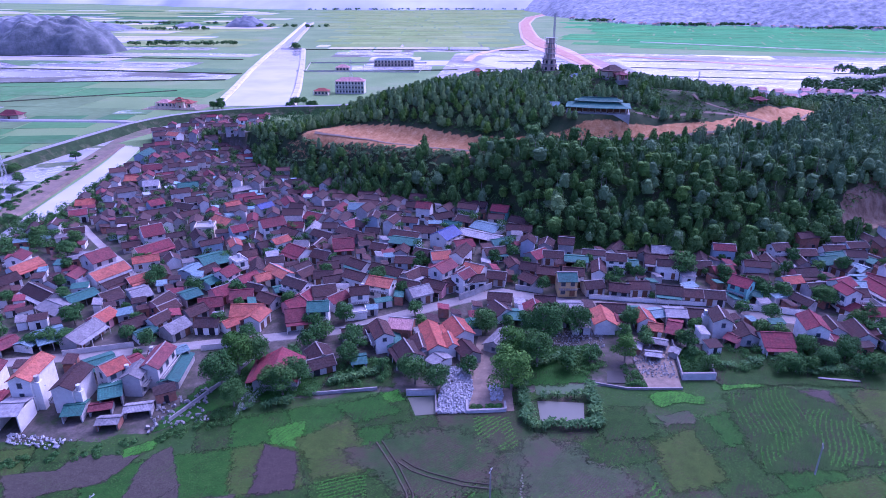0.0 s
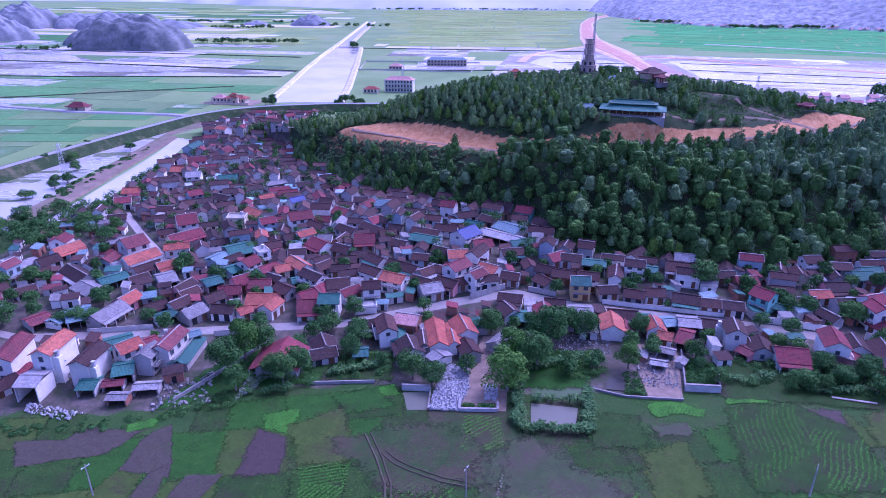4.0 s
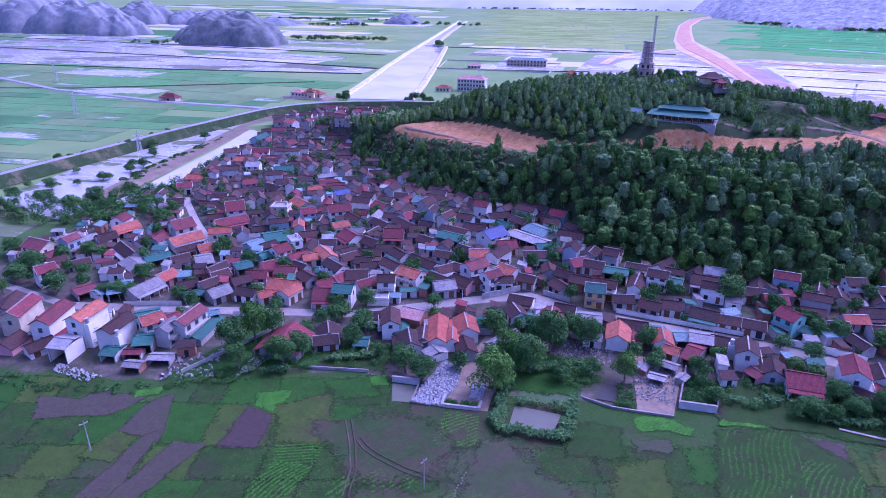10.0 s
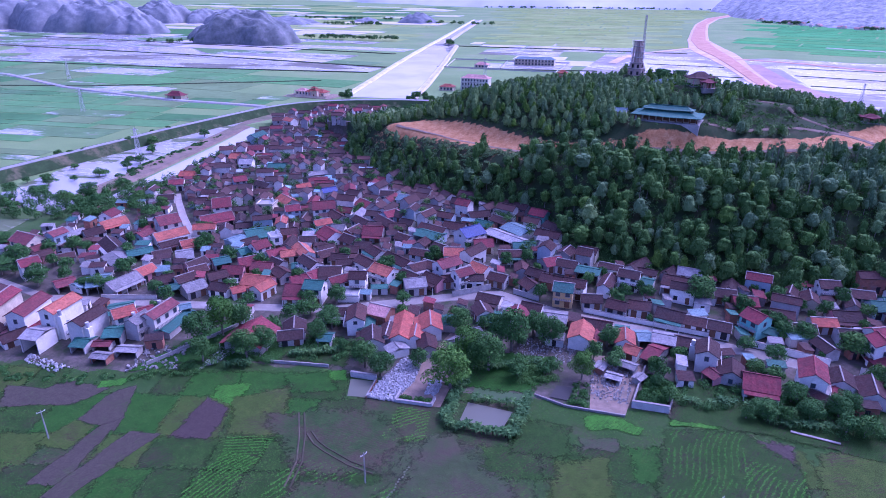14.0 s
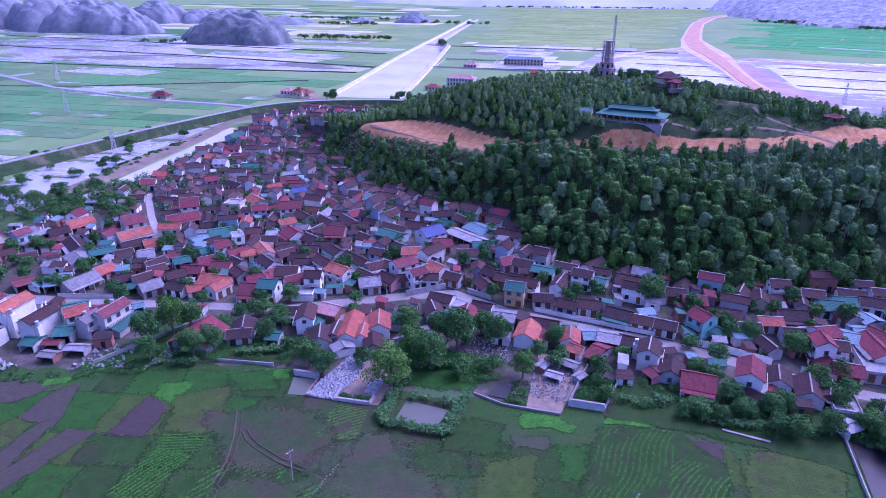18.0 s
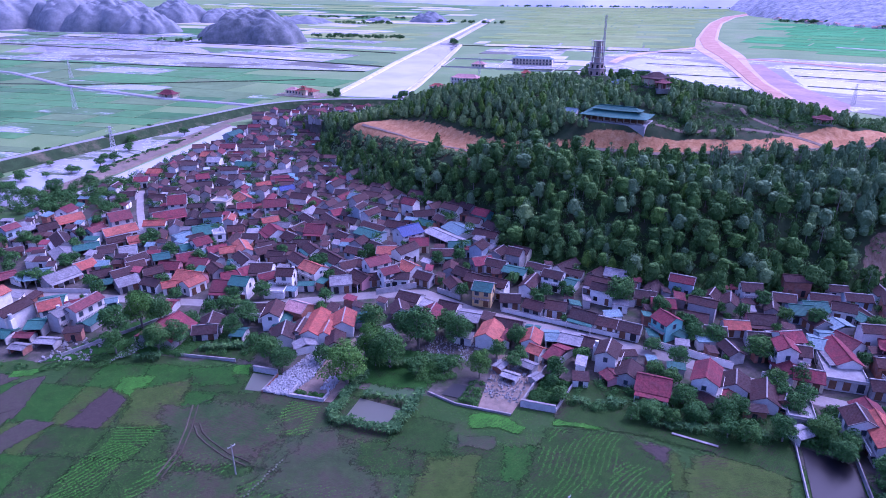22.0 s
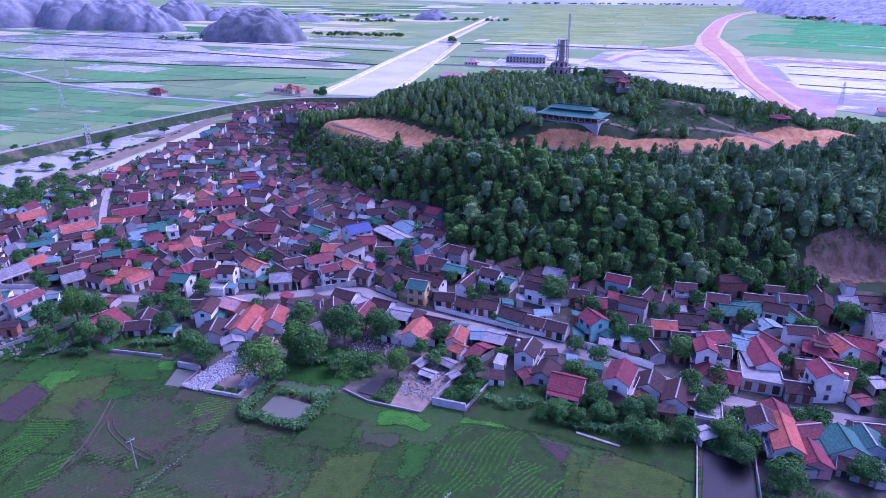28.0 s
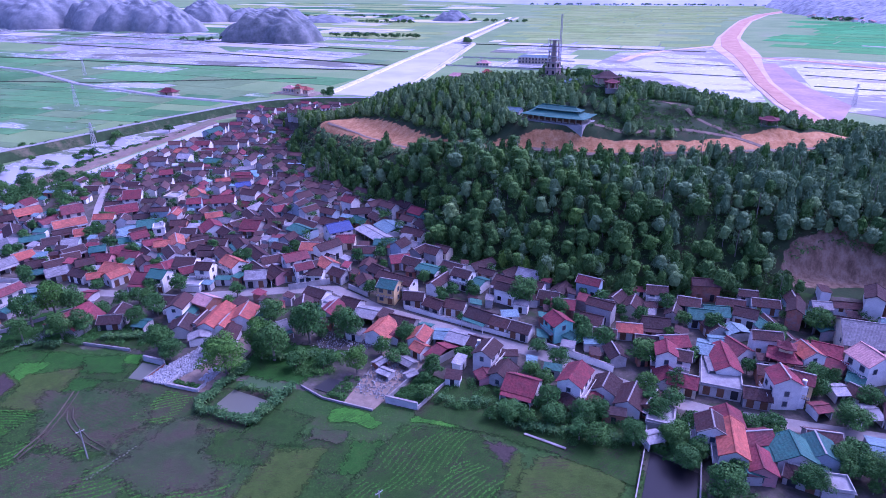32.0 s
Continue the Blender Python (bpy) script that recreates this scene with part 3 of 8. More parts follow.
def floor_openings(h, l, w, n, wall, near, eave):
    """Doors, windows and balconies, storey by storey."""
    r = house_rng
    floors = max(1, int(n + 0.3))
    for i in range(floors):
        z = 2.6 * i
        count = max(1, int(l / 2.6))
        for j in range(count):
            x = (j + 0.5) * l / count - l / 2
            if i == 0 and (j == count // 2 or (n < 1.6 and near)):
                door(h, x, -w / 2, 0.05, min(1.5, l / count - 0.5), min(2.2, eave - 0.35), WOOD if r.random() < 0.6 else DARK)
            else:
                window(h, x, -w / 2, z + 0.8, min(1.2, l / count - 0.6), min(1.3, eave - z - 1.1), "f")
        if near and w >= 4.5:
            face = r.choice("lr")
            for j in range(1 if w < 6 else 2):
                y = (j + 0.5) * w / (1 if w < 6 else 2) - w / 2
                window(h, l / 2 if face == "r" else -l / 2, y, z + 0.8, 0.9, min(1.2, eave - z - 1.0), face)
            other = "l" if face == "r" else "r"
            if i > 0:
                window(h, l / 2 if other == "r" else -l / 2, 0, z + 0.8, 0.9, min(1.2, eave - z - 1.0), other)
    if floors > 1 and near:
        b = part("balcony", Shape().box(-l / 2 + 0.2, l / 2 - 0.2, -w / 2 - 1.1, -w / 2, 2.45, 2.6), TRIM, h)
        s = Shape()
        s.box(-l / 2 + 0.2, l / 2 - 0.2, -w / 2 - 1.1, -w / 2 - 1.02, 3.35, 3.45)
        for j in range(int(l / 0.5)):
            x = -l / 2 + 0.3 + j * 0.5
            s.box(x, x + 0.08, -w / 2 - 1.1, -w / 2 - 1.02, 2.6, 3.35)
        part("railing", s, wall, b)


def house(x, y, turn, l, w, n, roof, wall, kind="g"):
    """A village house: ridge along its own X, its front to -Y. kind: g gabled, s open shed, f flat roof."""
    r = house_rng
    near = y < 205
    if roof is ROOF_BROWN and kind == "g" and y > 148:
        l, w = l * 0.9, w * 0.87
    z = height(x, y)
    HOUSES.append((x, y, turn, l, w))
    words, paint = MAT_WORDS[roof.name], WALL_WORDS[wall.name]
    eave = 2.6 * n - (0.55 if n < 1.65 else 0.2)
    if kind == "f":
        h = holder("flat_roofed_house", x, y, z, turn)
        body = part("wall", Shape().box(-l / 2, l / 2, -w / 2, w / 2, -0.6, eave - 0.15), wall, h)
        part("roof", Shape().box(-l / 2 - 0.25, l / 2 + 0.25, -w / 2 - 0.25, w / 2 + 0.25, eave - 0.15, eave), CONCRETE, h)
        s = Shape()
        for a in ((-l / 2, l / 2, -w / 2, -w / 2 + 0.15), (-l / 2, l / 2, w / 2 - 0.15, w / 2), (-l / 2, -l / 2 + 0.15, -w / 2 + 0.15, w / 2 - 0.15), (l / 2 - 0.15, l / 2, -w / 2 + 0.15, w / 2 - 0.15)):
            s.box(*a, eave, eave + 0.5)
        part("parapet", s, wall, h)
        if n > 1.1:
            floor_openings(h, l, w, n, wall, near, eave)
            part("water_tank", Shape().tube((l / 4, w / 4, eave), (l / 4, w / 4, eave + 1.3), 0.55, n=10), STEEL, h, "round steel water tank")
        return tagged(h, f"{paint} {words} house with a parapet", "house")
    if kind == "s":
        h = holder("shed", x, y, z, turn)
        rise = 0.14 * w
        part("roof", gable_roof(l, w, eave, rise, 0.3, 0.25, 0.07), roof, h)
        part("ridge", roof_trim(l, w, eave, rise, 0.3, 0.25, 0.07, False), roof, h)
        s = Shape()
        s.box(-l / 2, l / 2, w / 2 - 0.15, w / 2, -0.5, eave)
        s.box(-l / 2, -l / 2 + 0.15, -w / 2, w / 2 - 0.15, -0.5, eave)
        s.box(l / 2 - 0.15, l / 2, -w / 2, w / 2 - 0.15, -0.5, eave)
        part("wall", s, wall, h)
        k = max(2, int(l / 3) + 1)
        for i in range(k):
            px = -l / 2 + 0.3 + (l - 0.6) * i / (k - 1)
            part("post", Shape().box(px - 0.08, px + 0.08, -w / 2 + 0.1, -w / 2 + 0.26, -0.5, eave), CONCRETE, h)
        return tagged(h, f"{words} open shed with {paint} walls", "shed")
    h = holder("house", x, y, z, turn)
    rise = 0.27 * w
    s = Shape().add([(sx * l / 2, sy * w / 2, zz) for sx in (-1, 1) for sy, zz in ((-1, -0.6), (1, -0.6), (1, eave), (0, eave + rise - 0.02), (-1, eave))],
                    [tuple(range(5))[::-1], tuple(range(5, 10)), (0, 5, 9, 4), (1, 2, 7, 6), (0, 1, 6, 5), (2, 3, 8, 7), (4, 9, 8, 3)])
    s.f = [f[::-1] for f in s.f]
    part("wall", s, wall, h)
    part("roof", gable_roof(l, w, eave, rise), roof, h)
    part("ridge", roof_trim(l, w, eave, rise, verge=r.random() < 0.5), TRIM if r.random() < 0.5 else roof, h)
    floor_openings(h, l, w, n, wall, near, eave)
    if n < 1.6 and l > 6.5 and near:
        k = max(2, int(l / 2.6))
        lean = Shape()
        lean.add([(-l / 2, -w / 2 - 0.1, eave - 0.2), (l / 2, -w / 2 - 0.1, eave - 0.2), (l / 2, -w / 2 - 1.7, eave - 0.5), (-l / 2, -w / 2 - 1.7, eave - 0.5),
                  (-l / 2, -w / 2 - 0.1, eave - 0.3), (l / 2, -w / 2 - 0.1, eave - 0.3), (l / 2, -w / 2 - 1.7, eave - 0.6), (-l / 2, -w / 2 - 1.7, eave - 0.6)],
                 [(0, 3, 2, 1), (4, 5, 6, 7), (3, 7, 6, 2), (0, 4, 7, 3), (1, 2, 6, 5)])
        part("porch_roof", lean, r.choice([roof, ROOF_TEAL, ROOF_GREY, roof]), h)
        for i in range(k + 1):
            px = -l / 2 + 0.15 + (l - 0.3) * i / k
            part("post", Shape().box(px - 0.09, px + 0.09, -w / 2 - 1.65, -w / 2 - 1.48, -0.5, eave - 0.56), WALL_WHITE, h)
    elif n >= 1.9 and near and r.random() < 0.5:
        part("water_tank", Shape().tube((l / 2 - 1.2, w / 2 + 0.9, eave - 0.9), (l / 2 - 1.2, w / 2 + 0.9, eave + 0.5), 0.5, n=10), STEEL, h, "round steel water tank")
        part("tank_stand", Shape().box(l / 2 - 1.9, l / 2 - 0.5, w / 2 - 0.05, w / 2 + 1.6, -0.5, eave - 0.9), wall, h)
    size = "two-storey" if n >= 1.7 else "small"
    return tagged(h, f"{size} {words} house with {paint} walls", "house")


def crowded(x, y, gap):
    """Whether a place lies on or too near a house."""
    for hx, hy, turn, l, w in HOUSES:
        if abs(x - hx) + abs(y - hy) > 40:
            continue
        c, s = math.cos(radians(turn)), math.sin(radians(turn))
        u, v = (x - hx) * c + (y - hy) * s, -(x - hx) * s + (y - hy) * c
        if abs(u) < l / 2 + gap and abs(v) < w / 2 + gap:
            return True
    return False


# ---- trees ----
def leaf_cloud(rng, n, lumps, size, droop=0.2, sides=4, rag=0.3):
    """Leaf sprays scattered over the shells of some lumps (x, y, z, rx, rz): vertices and quads."""
    weight = np.array([b[3] ** 2 for b in lumps], float)
    pick = rng.choice(len(lumps), n, p=weight / weight.sum())
    b = np.array(lumps, float)[pick]
    d = rng.normal(size=(n, 3))
    d[:, 2] = np.where(d[:, 2] < -0.3, -d[:, 2] * 0.6, d[:, 2])
    d /= np.linalg.norm(d, axis=1)[:, None]
    rad = rng.uniform(0.62, 0.93 + 0.5 * rag, n)
    c = b[:, :3] + d * (np.stack([b[:, 3], b[:, 3], b[:, 4]], 1) * rad[:, None])
    nrm = d + rng.normal(scale=rag, size=(n, 3)) + np.array([0, 0, droop])
    nrm /= np.linalg.norm(nrm, axis=1)[:, None]
    u = np.cross(nrm, rng.normal(size=(n, 3)))
    u /= np.linalg.norm(u, axis=1)[:, None]
    v = np.cross(nrm, u)
    s = size * rng.uniform(0.6, 1.35, n)[:, None]
    lift = nrm * s * 0.25
    quads = np.stack([c - u * s - v * s * 0.35, c + u * s * 0.2 - v * s * 0.7 + lift, c + u * s + v * s * 0.3, c - u * s * 0.25 + v * s * 0.75 + lift], 1)
    return quads.reshape(-1, 3) if sides == 4 else quads[:, :3].reshape(-1, 3)


def cloud_mesh(name, verts, material, tone=None, sides=4):
    n = len(verts) // sides
    me = bpy.data.meshes.new(name)
    me.vertices.add(len(verts))
    me.vertices.foreach_set("co", np.asarray(verts, np.float32).reshape(-1))
    me.loops.add(sides * n)
    me.loops.foreach_set("vertex_index", np.arange(sides * n, dtype=np.int32))
    me.polygons.add(n)
    me.polygons.foreach_set("loop_start", np.arange(0, sides * n, sides, dtype=np.int32))
    me.polygons.foreach_set("loop_total", np.full(n, sides, np.int32))
    a = me.attributes.new("tree", "FLOAT", "POINT")
    a.data.foreach_set("value", np.asarray(tone if tone is not None else np.full(sides * n, 0.45), np.float32))
    me.materials.append(material)
    me.update(calc_edges=True)
    return me


def round_lumps(rng, k):
    """Lumps of a broad uneven crown of height 1 above its trunk and width 1."""
    lean = rng.uniform(-0.07, 0.07, 2)
    out = [(lean[0], lean[1], 0.6, 0.33, 0.3), (0, 0, 0.42, 0.36, 0.16)]
    for i in range(k):
        a, up = 2.4 * i + rng.uniform(-0.5, 0.5), rng.uniform(0.0, 1.0)
        rr = rng.uniform(0.22, 0.42) * (1 - 0.55 * up)
        out.append((rr * math.cos(a) + lean[0], rr * math.sin(a) + lean[1], 0.34 + 0.52 * up, rng.uniform(0.1, 0.2), rng.uniform(0.08, 0.16)))
    return out


tree_rng = np.random.default_rng(3)
CROWNS, TRUNKS, SMALL = [], [], []
for i in range(7):
    lumps = round_lumps(tree_rng, 13 + i % 4)
    CROWNS.append(cloud_mesh("crown", leaf_cloud(tree_rng, 3400, lumps, 0.031, sides=3), LEAF_ROUND, sides=3))
    SMALL.append(cloud_mesh("crown", leaf_cloud(tree_rng, 1150, lumps, 0.049, sides=3), LEAF_ROUND, sides=3))
    t = Shape().tube((0, 0, -0.06), (0.01, 0.0, 0.42), 0.035, 0.024, 7)
    for b in lumps[1:7]:
        t.tube((0.01, 0, 0.3), (b[0] * 0.8, b[1] * 0.8, b[2]), 0.018, 0.006, 5)
    TRUNKS.append(t.mesh("trunk", BARK))
VIVID = [cloud_mesh("crown", leaf_cloud(tree_rng, 4200, round_lumps(tree_rng, 18), 0.029, sides=3), LEAF_ROUND, np.full(12600, 0.93), 3) for i in range(2)]

BANANAS = []
for i in range(3):
    vs = []
    for j in range(13):
        a = 6.283 * j / 13 + tree_rng.uniform(-0.3, 0.3)
        up, out = tree_rng.uniform(0.5, 1.0), tree_rng.uniform(0.5, 1.0)
        dirv, side = np.array([math.cos(a), math.sin(a), 0]), np.array([-math.sin(a), math.cos(a), 0]) * 0.085
        pts = [np.array([0, 0, 0.55]), dirv * 0.3 * out + [0, 0, 0.55 + 0.3 * up], dirv * 0.62 * out + [0, 0, 0.55 + 0.36 * up], dirv * 0.85 * out + [0, 0, 0.5 + 0.15 * up]]
        wid = [0.2, 1.0, 0.9, 0.15]
        for k in range(3):
            vs += [pts[k] - side * wid[k], pts[k] + side * wid[k], pts[k + 1] + side * wid[k + 1], pts[k + 1] - side * wid[k + 1]]
    BANANAS.append((cloud_mesh("leaves", np.array(vs), LEAF_BANANA), Shape().tube((0, 0, -0.05), (0, 0, 0.6), 0.05, 0.035, 6).mesh("stem", LEAF_BANANA)))


def tree(x, y, h, w, kind="r"):
    i = int(tree_rng.integers(0, 7))
    h = h * 1.1
    ob = holder("tree", x, y, height(x, y), float(tree_rng.uniform(0, 360)))
    for name, me in (("crown", VIVID[i % 2] if kind == "v" else CROWNS[i] if w > 5.9 else SMALL[i]), ("trunk", TRUNKS[i])):
        o = new(name, me)
        o.parent = ob
        o.matrix_basis = Matrix.Diagonal((w * 1.15, w * 1.15, h, 1))
    return tagged(ob, "broad-leaved tree with a dense green crown", "tree", "village trees")


def banana(x, y, h):
    leaves, stem = BANANAS[int(tree_rng.integers(0, 3))]
    ob = holder("banana_plant", x, y, height(x, y), float(tree_rng.uniform(0, 360)))
    for name, me in (("leaves", leaves), ("stem", stem)):
        o = new(name, me)
        o.parent = ob
        o.matrix_basis = Matrix.Diagonal((h, h, h, 1))
    return tagged(ob, "banana plant with long arching green leaves", "banana plant", "banana plants")

# ---- fields, ponds, yards in front of the village ----
def mat_plot(name, mud, green, cover, gloss=0.9, furrows=0.4, turn=0.5):
    """Crop or weeds growing unevenly out of damp earth: cover is the share of green."""
    m, nt, bs = nodes_of(name, gloss, 0.0, 0.12)
    p = place(nt)
    big = noise_of(nt, p, 0.13, 4.0, 0.6)
    small = noise_of(nt, p, 0.9, 5.0, 0.75)
    tiny = noise_of(nt, p, 4.5, 3.0, 0.7)
    turned = node(nt, "ShaderNodeMapping", Rotation=(0.0, 0.0, turn))
    nt.links.new(p, turned.inputs["Vector"])
    furrow = node(nt, "ShaderNodeTexWave", Scale=furrows, Distortion=5.0, Detail=3.0)
    furrow.inputs["Detail Scale"].default_value = 0.3
    nt.links.new(turned.outputs[0], furrow.inputs["Vector"])
    sums = math_of(nt, "ADD", math_of(nt, "MULTIPLY", big, 0.45), math_of(nt, "MULTIPLY", small, 0.3))
    sums = math_of(nt, "ADD", sums, math_of(nt, "MULTIPLY", tiny, 0.19))
    sums = math_of(nt, "ADD", sums, math_of(nt, "MULTIPLY", furrow.outputs["Fac"], 0.06))
    cut = 0.5 + (0.5 - cover) * 0.3
    grown = ramp(nt, sums, [(cut - 0.05, (0, 0, 0)), (cut + 0.05, (1, 1, 1))])
    earth = ramp(nt, small, [(0.3, scaled(mud, 0.75)), (0.7, scaled(mud, 1.25))])
    leaf = ramp(nt, noise_of(nt, p, 0.35, 4.0, 0.7), [(0.3, scaled(green, 0.7)), (0.55, green), (0.75, (green[0] * 1.6, green[1] * 1.15, green[2] * 1.4))])
    col = mix(nt, grown, earth, leaf)
    col = mix(nt, 0.75, col, ramp(nt, tiny, [(0.32, (0.42,) * 3), (0.68, (1.4,) * 3)]), "MULTIPLY")
    nt.links.new(col, bs.inputs["Base Color"])
    bump(nt, bs, tiny, 0.8, 0.15)
    fray = math_of(nt, "ADD", attr(nt, "inner"), math_of(nt, "MULTIPLY", math_of(nt, "SUBTRACT", noise_of(nt, p, 0.8, 6.0, 0.75), 0.5), 1.9))
    nt.links.new(ramp(nt, fray, [(0.38, (0, 0, 0)), (0.62, (1, 1, 1))]), bs.inputs["Alpha"])
    return m


MUD = (0.056, 0.046, 0.03)
BARE = mat_plot("damp bare soil", (0.054, 0.047, 0.035), (0.034, 0.0553, 0.017), 0.2, 0.8)
PURPLE = mat_plot("freshly dug soil", (0.0476, 0.0357, 0.0306), (0.051, 0.0595, 0.0255), 0.0, 0.7)
BRIGHT = mat_plot("rice seedlings", (0.026, 0.085, 0.01), (0.04, 0.15, 0.012), 0.62)
OLIVE = mat_plot("ripening crop", (0.05, 0.047, 0.023), (0.042, 0.075, 0.012), 0.7, turn=1.1)
GREEN = mat_plot("crop rows", (0.026, 0.04, 0.012), (0.02, 0.075, 0.008), 0.75, turn=0.2)
DULL = mat_plot("weedy fallow", (0.036, 0.034, 0.02), (0.022, 0.056, 0.009), 0.66)
MIXED = mat_plot("thin weeds on mud", MUD, (0.028, 0.06, 0.015), 0.5, furrows=0.6, turn=0.9)
MUDDY = mat_plot("mud with a few weeds", MUD, (0.032, 0.056, 0.016), 0.56, 0.62, furrows=0.6, turn=0.7)
PALE_EARTH = mat_plain("dry pale earth", (0.23, 0.175, 0.13), 0.95, 0.5, 0.3, (0.13, 0.115, 0.085), bumps=0.8)


PLOTS = []


def crop_sheet(ring, z, material, label, soft=0.9):
    """A plot whose growth thins out over its last half metre."""
    n = len(ring)
    cx, cy = sum(p[0] for p in ring) / n, sum(p[1] for p in ring) / n
    vs = []
    for k in (soft, -soft):
        for x, y in ring:
            d = math.hypot(x - cx, y - cy)
            vs.append((x + (x - cx) / d * k, y + (y - cy) / d * k, z))
    me = bpy.data.meshes.new("field_plot")
    me.from_pydata(vs, [], [(i, (i + 1) % n, n + (i + 1) % n, n + i) for i in range(n)] + [tuple(range(n, 2 * n))])
    me.attributes.new("inner", "FLOAT", "POINT").data.foreach_set("value", [0.0] * n + [1.0] * n)
    me.materials.append(material)
    tagged(new("field_plot", me), label, "field", "field plots", "structure")


def plot(ring, material, label, soft=0.9):
    PLOTS.append(ring)
    crop_sheet(ring, 0.12 + 0.003 * len(PLOTS), material, label, soft)


def wavy(ring, seed, amp=0.22):
    """A plot's outline with ragged, slightly bowed sides."""
    r = random.Random(seed)
    out = []
    for (ax, ay), (bx, by) in zip(ring, ring[1:] + ring[:1]):
        d = math.hypot(bx - ax, by - ay)
        k = max(2, int(d / 1.2))
        px, py = -(by - ay) / d, (bx - ax) / d
        bow, ph = r.uniform(-0.8, 0.8) * amp, r.uniform(0, 6)
        for i in range(k):
            t = i / k
            o = bow * 4 * t * (1 - t) + amp * 0.6 * math.sin(t * d / 1.7 + ph)
            out.append((ax + (bx - ax) * t + px * o, ay + (by - ay) * t + py * o))
    return out


LAYER = itertools.count()


def patchwork():
    """Small holdings side by side, with grass bunds between."""
    r = random.Random(23)
    c, s = math.cos(radians(14)), math.sin(radians(14))
    v = -75.0
    while v < 70:
        dv = r.uniform(9, 15)
        u = -130 + r.uniform(0, 8)
        while u < 130:
            du = r.uniform(6, 14)
            ring = [(u - 0.3, v - 0.3), (u + du + 0.3, v - 0.3), (u + du + 0.3, v + dv + 0.3), (u - 0.3, v + dv + 0.3)]
            ring = [(10 + a * c - b * s, 80 + a * s + b * c) for a, b in ring]
            if all(35 < y < 121 + 0.02 * x and -105 < x < 111 for x, y in ring) and not any(inside(np.array([x]), np.array([y]), VILLAGE)[0] for x, y in ring):
                crop_sheet(wavy(ring, int(u * 10 + v), 0.3), 0.02 + 0.0003 * next(LAYER), r.choice([MIXED, MUDDY, DULL, MIXED] if -8 < ring[0][0] < 44 and ring[0][1] < 106 else [GREEN, OLIVE, DULL, GREEN, DULL, OLIVE, DULL, MIXED]), "small plot of low crop", 1.8)
            u += du
        v += dv


patchwork()
plot(wavy([(-84, 94), (-74, 95.6), (-72, 99.7), (-60, 99.7), (-64, 92), (-79, 87)], 1), BARE, "bare ploughed plot of damp grey-brown soil")
plot(wavy([(-58.6, 98.3), (-55, 102.4), (-51.3, 96), (-48, 87.5), (-58.5, 88.2)], 2), BARE, "bare ploughed plot of damp grey-brown soil")
plot(wavy([(-52.2, 88.3), (-49.6, 91.6), (-46, 72), (-53, 70)], 3, 0.3), BARE, "narrow bare plot of damp soil")
plot(wavy([(-44.7, 88.3), (-38, 89.6), (-42.6, 68), (-47.5, 68)], 4, 0.3), BARE, "bare ploughed plot of damp grey-brown soil")
plot(wavy([(-36.3, 103.3), (-29, 100.5), (-27.7, 90.7), (-36, 89.2)], 5, 0.25), PURPLE, "freshly dug plot of dark reddish soil", soft=1.4)
plot(wavy([(-36.9, 107.9), (-29.3, 110.9), (-28.6, 101.2), (-35.6, 103.5)], 6), BRIGHT, "plot of bright green rice seedlings", soft=1.4)
plot(wavy([(-64.4, 101.2), (-58.9, 104.8), (-58.1, 101.6), (-63.3, 98.8)], 7), BRIGHT, "plot of bright green rice seedlings", soft=0.7)
plot(wavy([(-15.5, 120), (-10.6, 122), (-8.6, 118.2), (-13.4, 116.3)], 8), BRIGHT, "small bright green seedling bed", soft=0.9)
plot(wavy([(-58.7, 88.2), (-52.8, 87.6), (-52.8, 79.5), (-60.5, 79.6)], 9), OLIVE, "plot of yellowing crop")
plot(wavy([(-30.6, 105), (-20.1, 112), (-13.5, 96), (-24.6, 93.2)], 10, 0.4), OLIVE, "plot of olive green crop", soft=2.0)
plot(wavy([(-13.3, 95.9), (2.9, 105.4), (8.5, 94.6), (-6.3, 89.5)], 11, 0.7), MIXED, "weedy fallow plot", soft=2.0)
plot(wavy([(16, 105), (26, 103), (30, 97), (27, 91), (17, 89), (11, 94)], 12, 1.3), MUDDY, "wet bare ground with puddles", soft=3.0)
plot(wavy([(-20.4, 101.3), (-6.2, 108), (2.9, 109), (12, 100.9), (8.1, 91.7), (-4.2, 87)], 41, 1.1), MIXED, "trampled fallow ground with cart tracks", soft=3.5)
plot(wavy([(15, 101.8), (20, 107), (29, 99.4), (37, 92), (27.6, 85), (14, 86)], 42, 1.2), MUDDY, "wet bare ground with puddles", soft=3.0)
plot(wavy([(-4, 86), (13, 90), (12, 74), (-6, 70)], 43, 1.0), MIXED, "weedy fallow plot", soft=3.0)
TRACK = mat_plain("dried mud track", (0.07, 0.06, 0.041), 0.9, 0.6, 0.3, (0.04, 0.05, 0.024))
for line in ([(-5.7, 83.1), (-6.8, 89.8), (-9.8, 96.6), (-13.7, 103.8)], [(-4.6, 83.1), (-5.7, 90), (-8.7, 97.0), (-12.6, 104.2)], [(-8.8, 98), (-6, 95.6), (-2.9, 94.1), (3.5, 91.8), (9, 91)], [(-8.2, 99), (-5.6, 96.7), (-2.6, 95.2), (3.7, 92.9), (9, 92.1)]):
    ribbon("cart_track", fine_line(line, 1.5), 0.1, 0.33, TRACK, "pale dried cart rut across the field", "track", 0.1)
puddle_rng = random.Random(12)
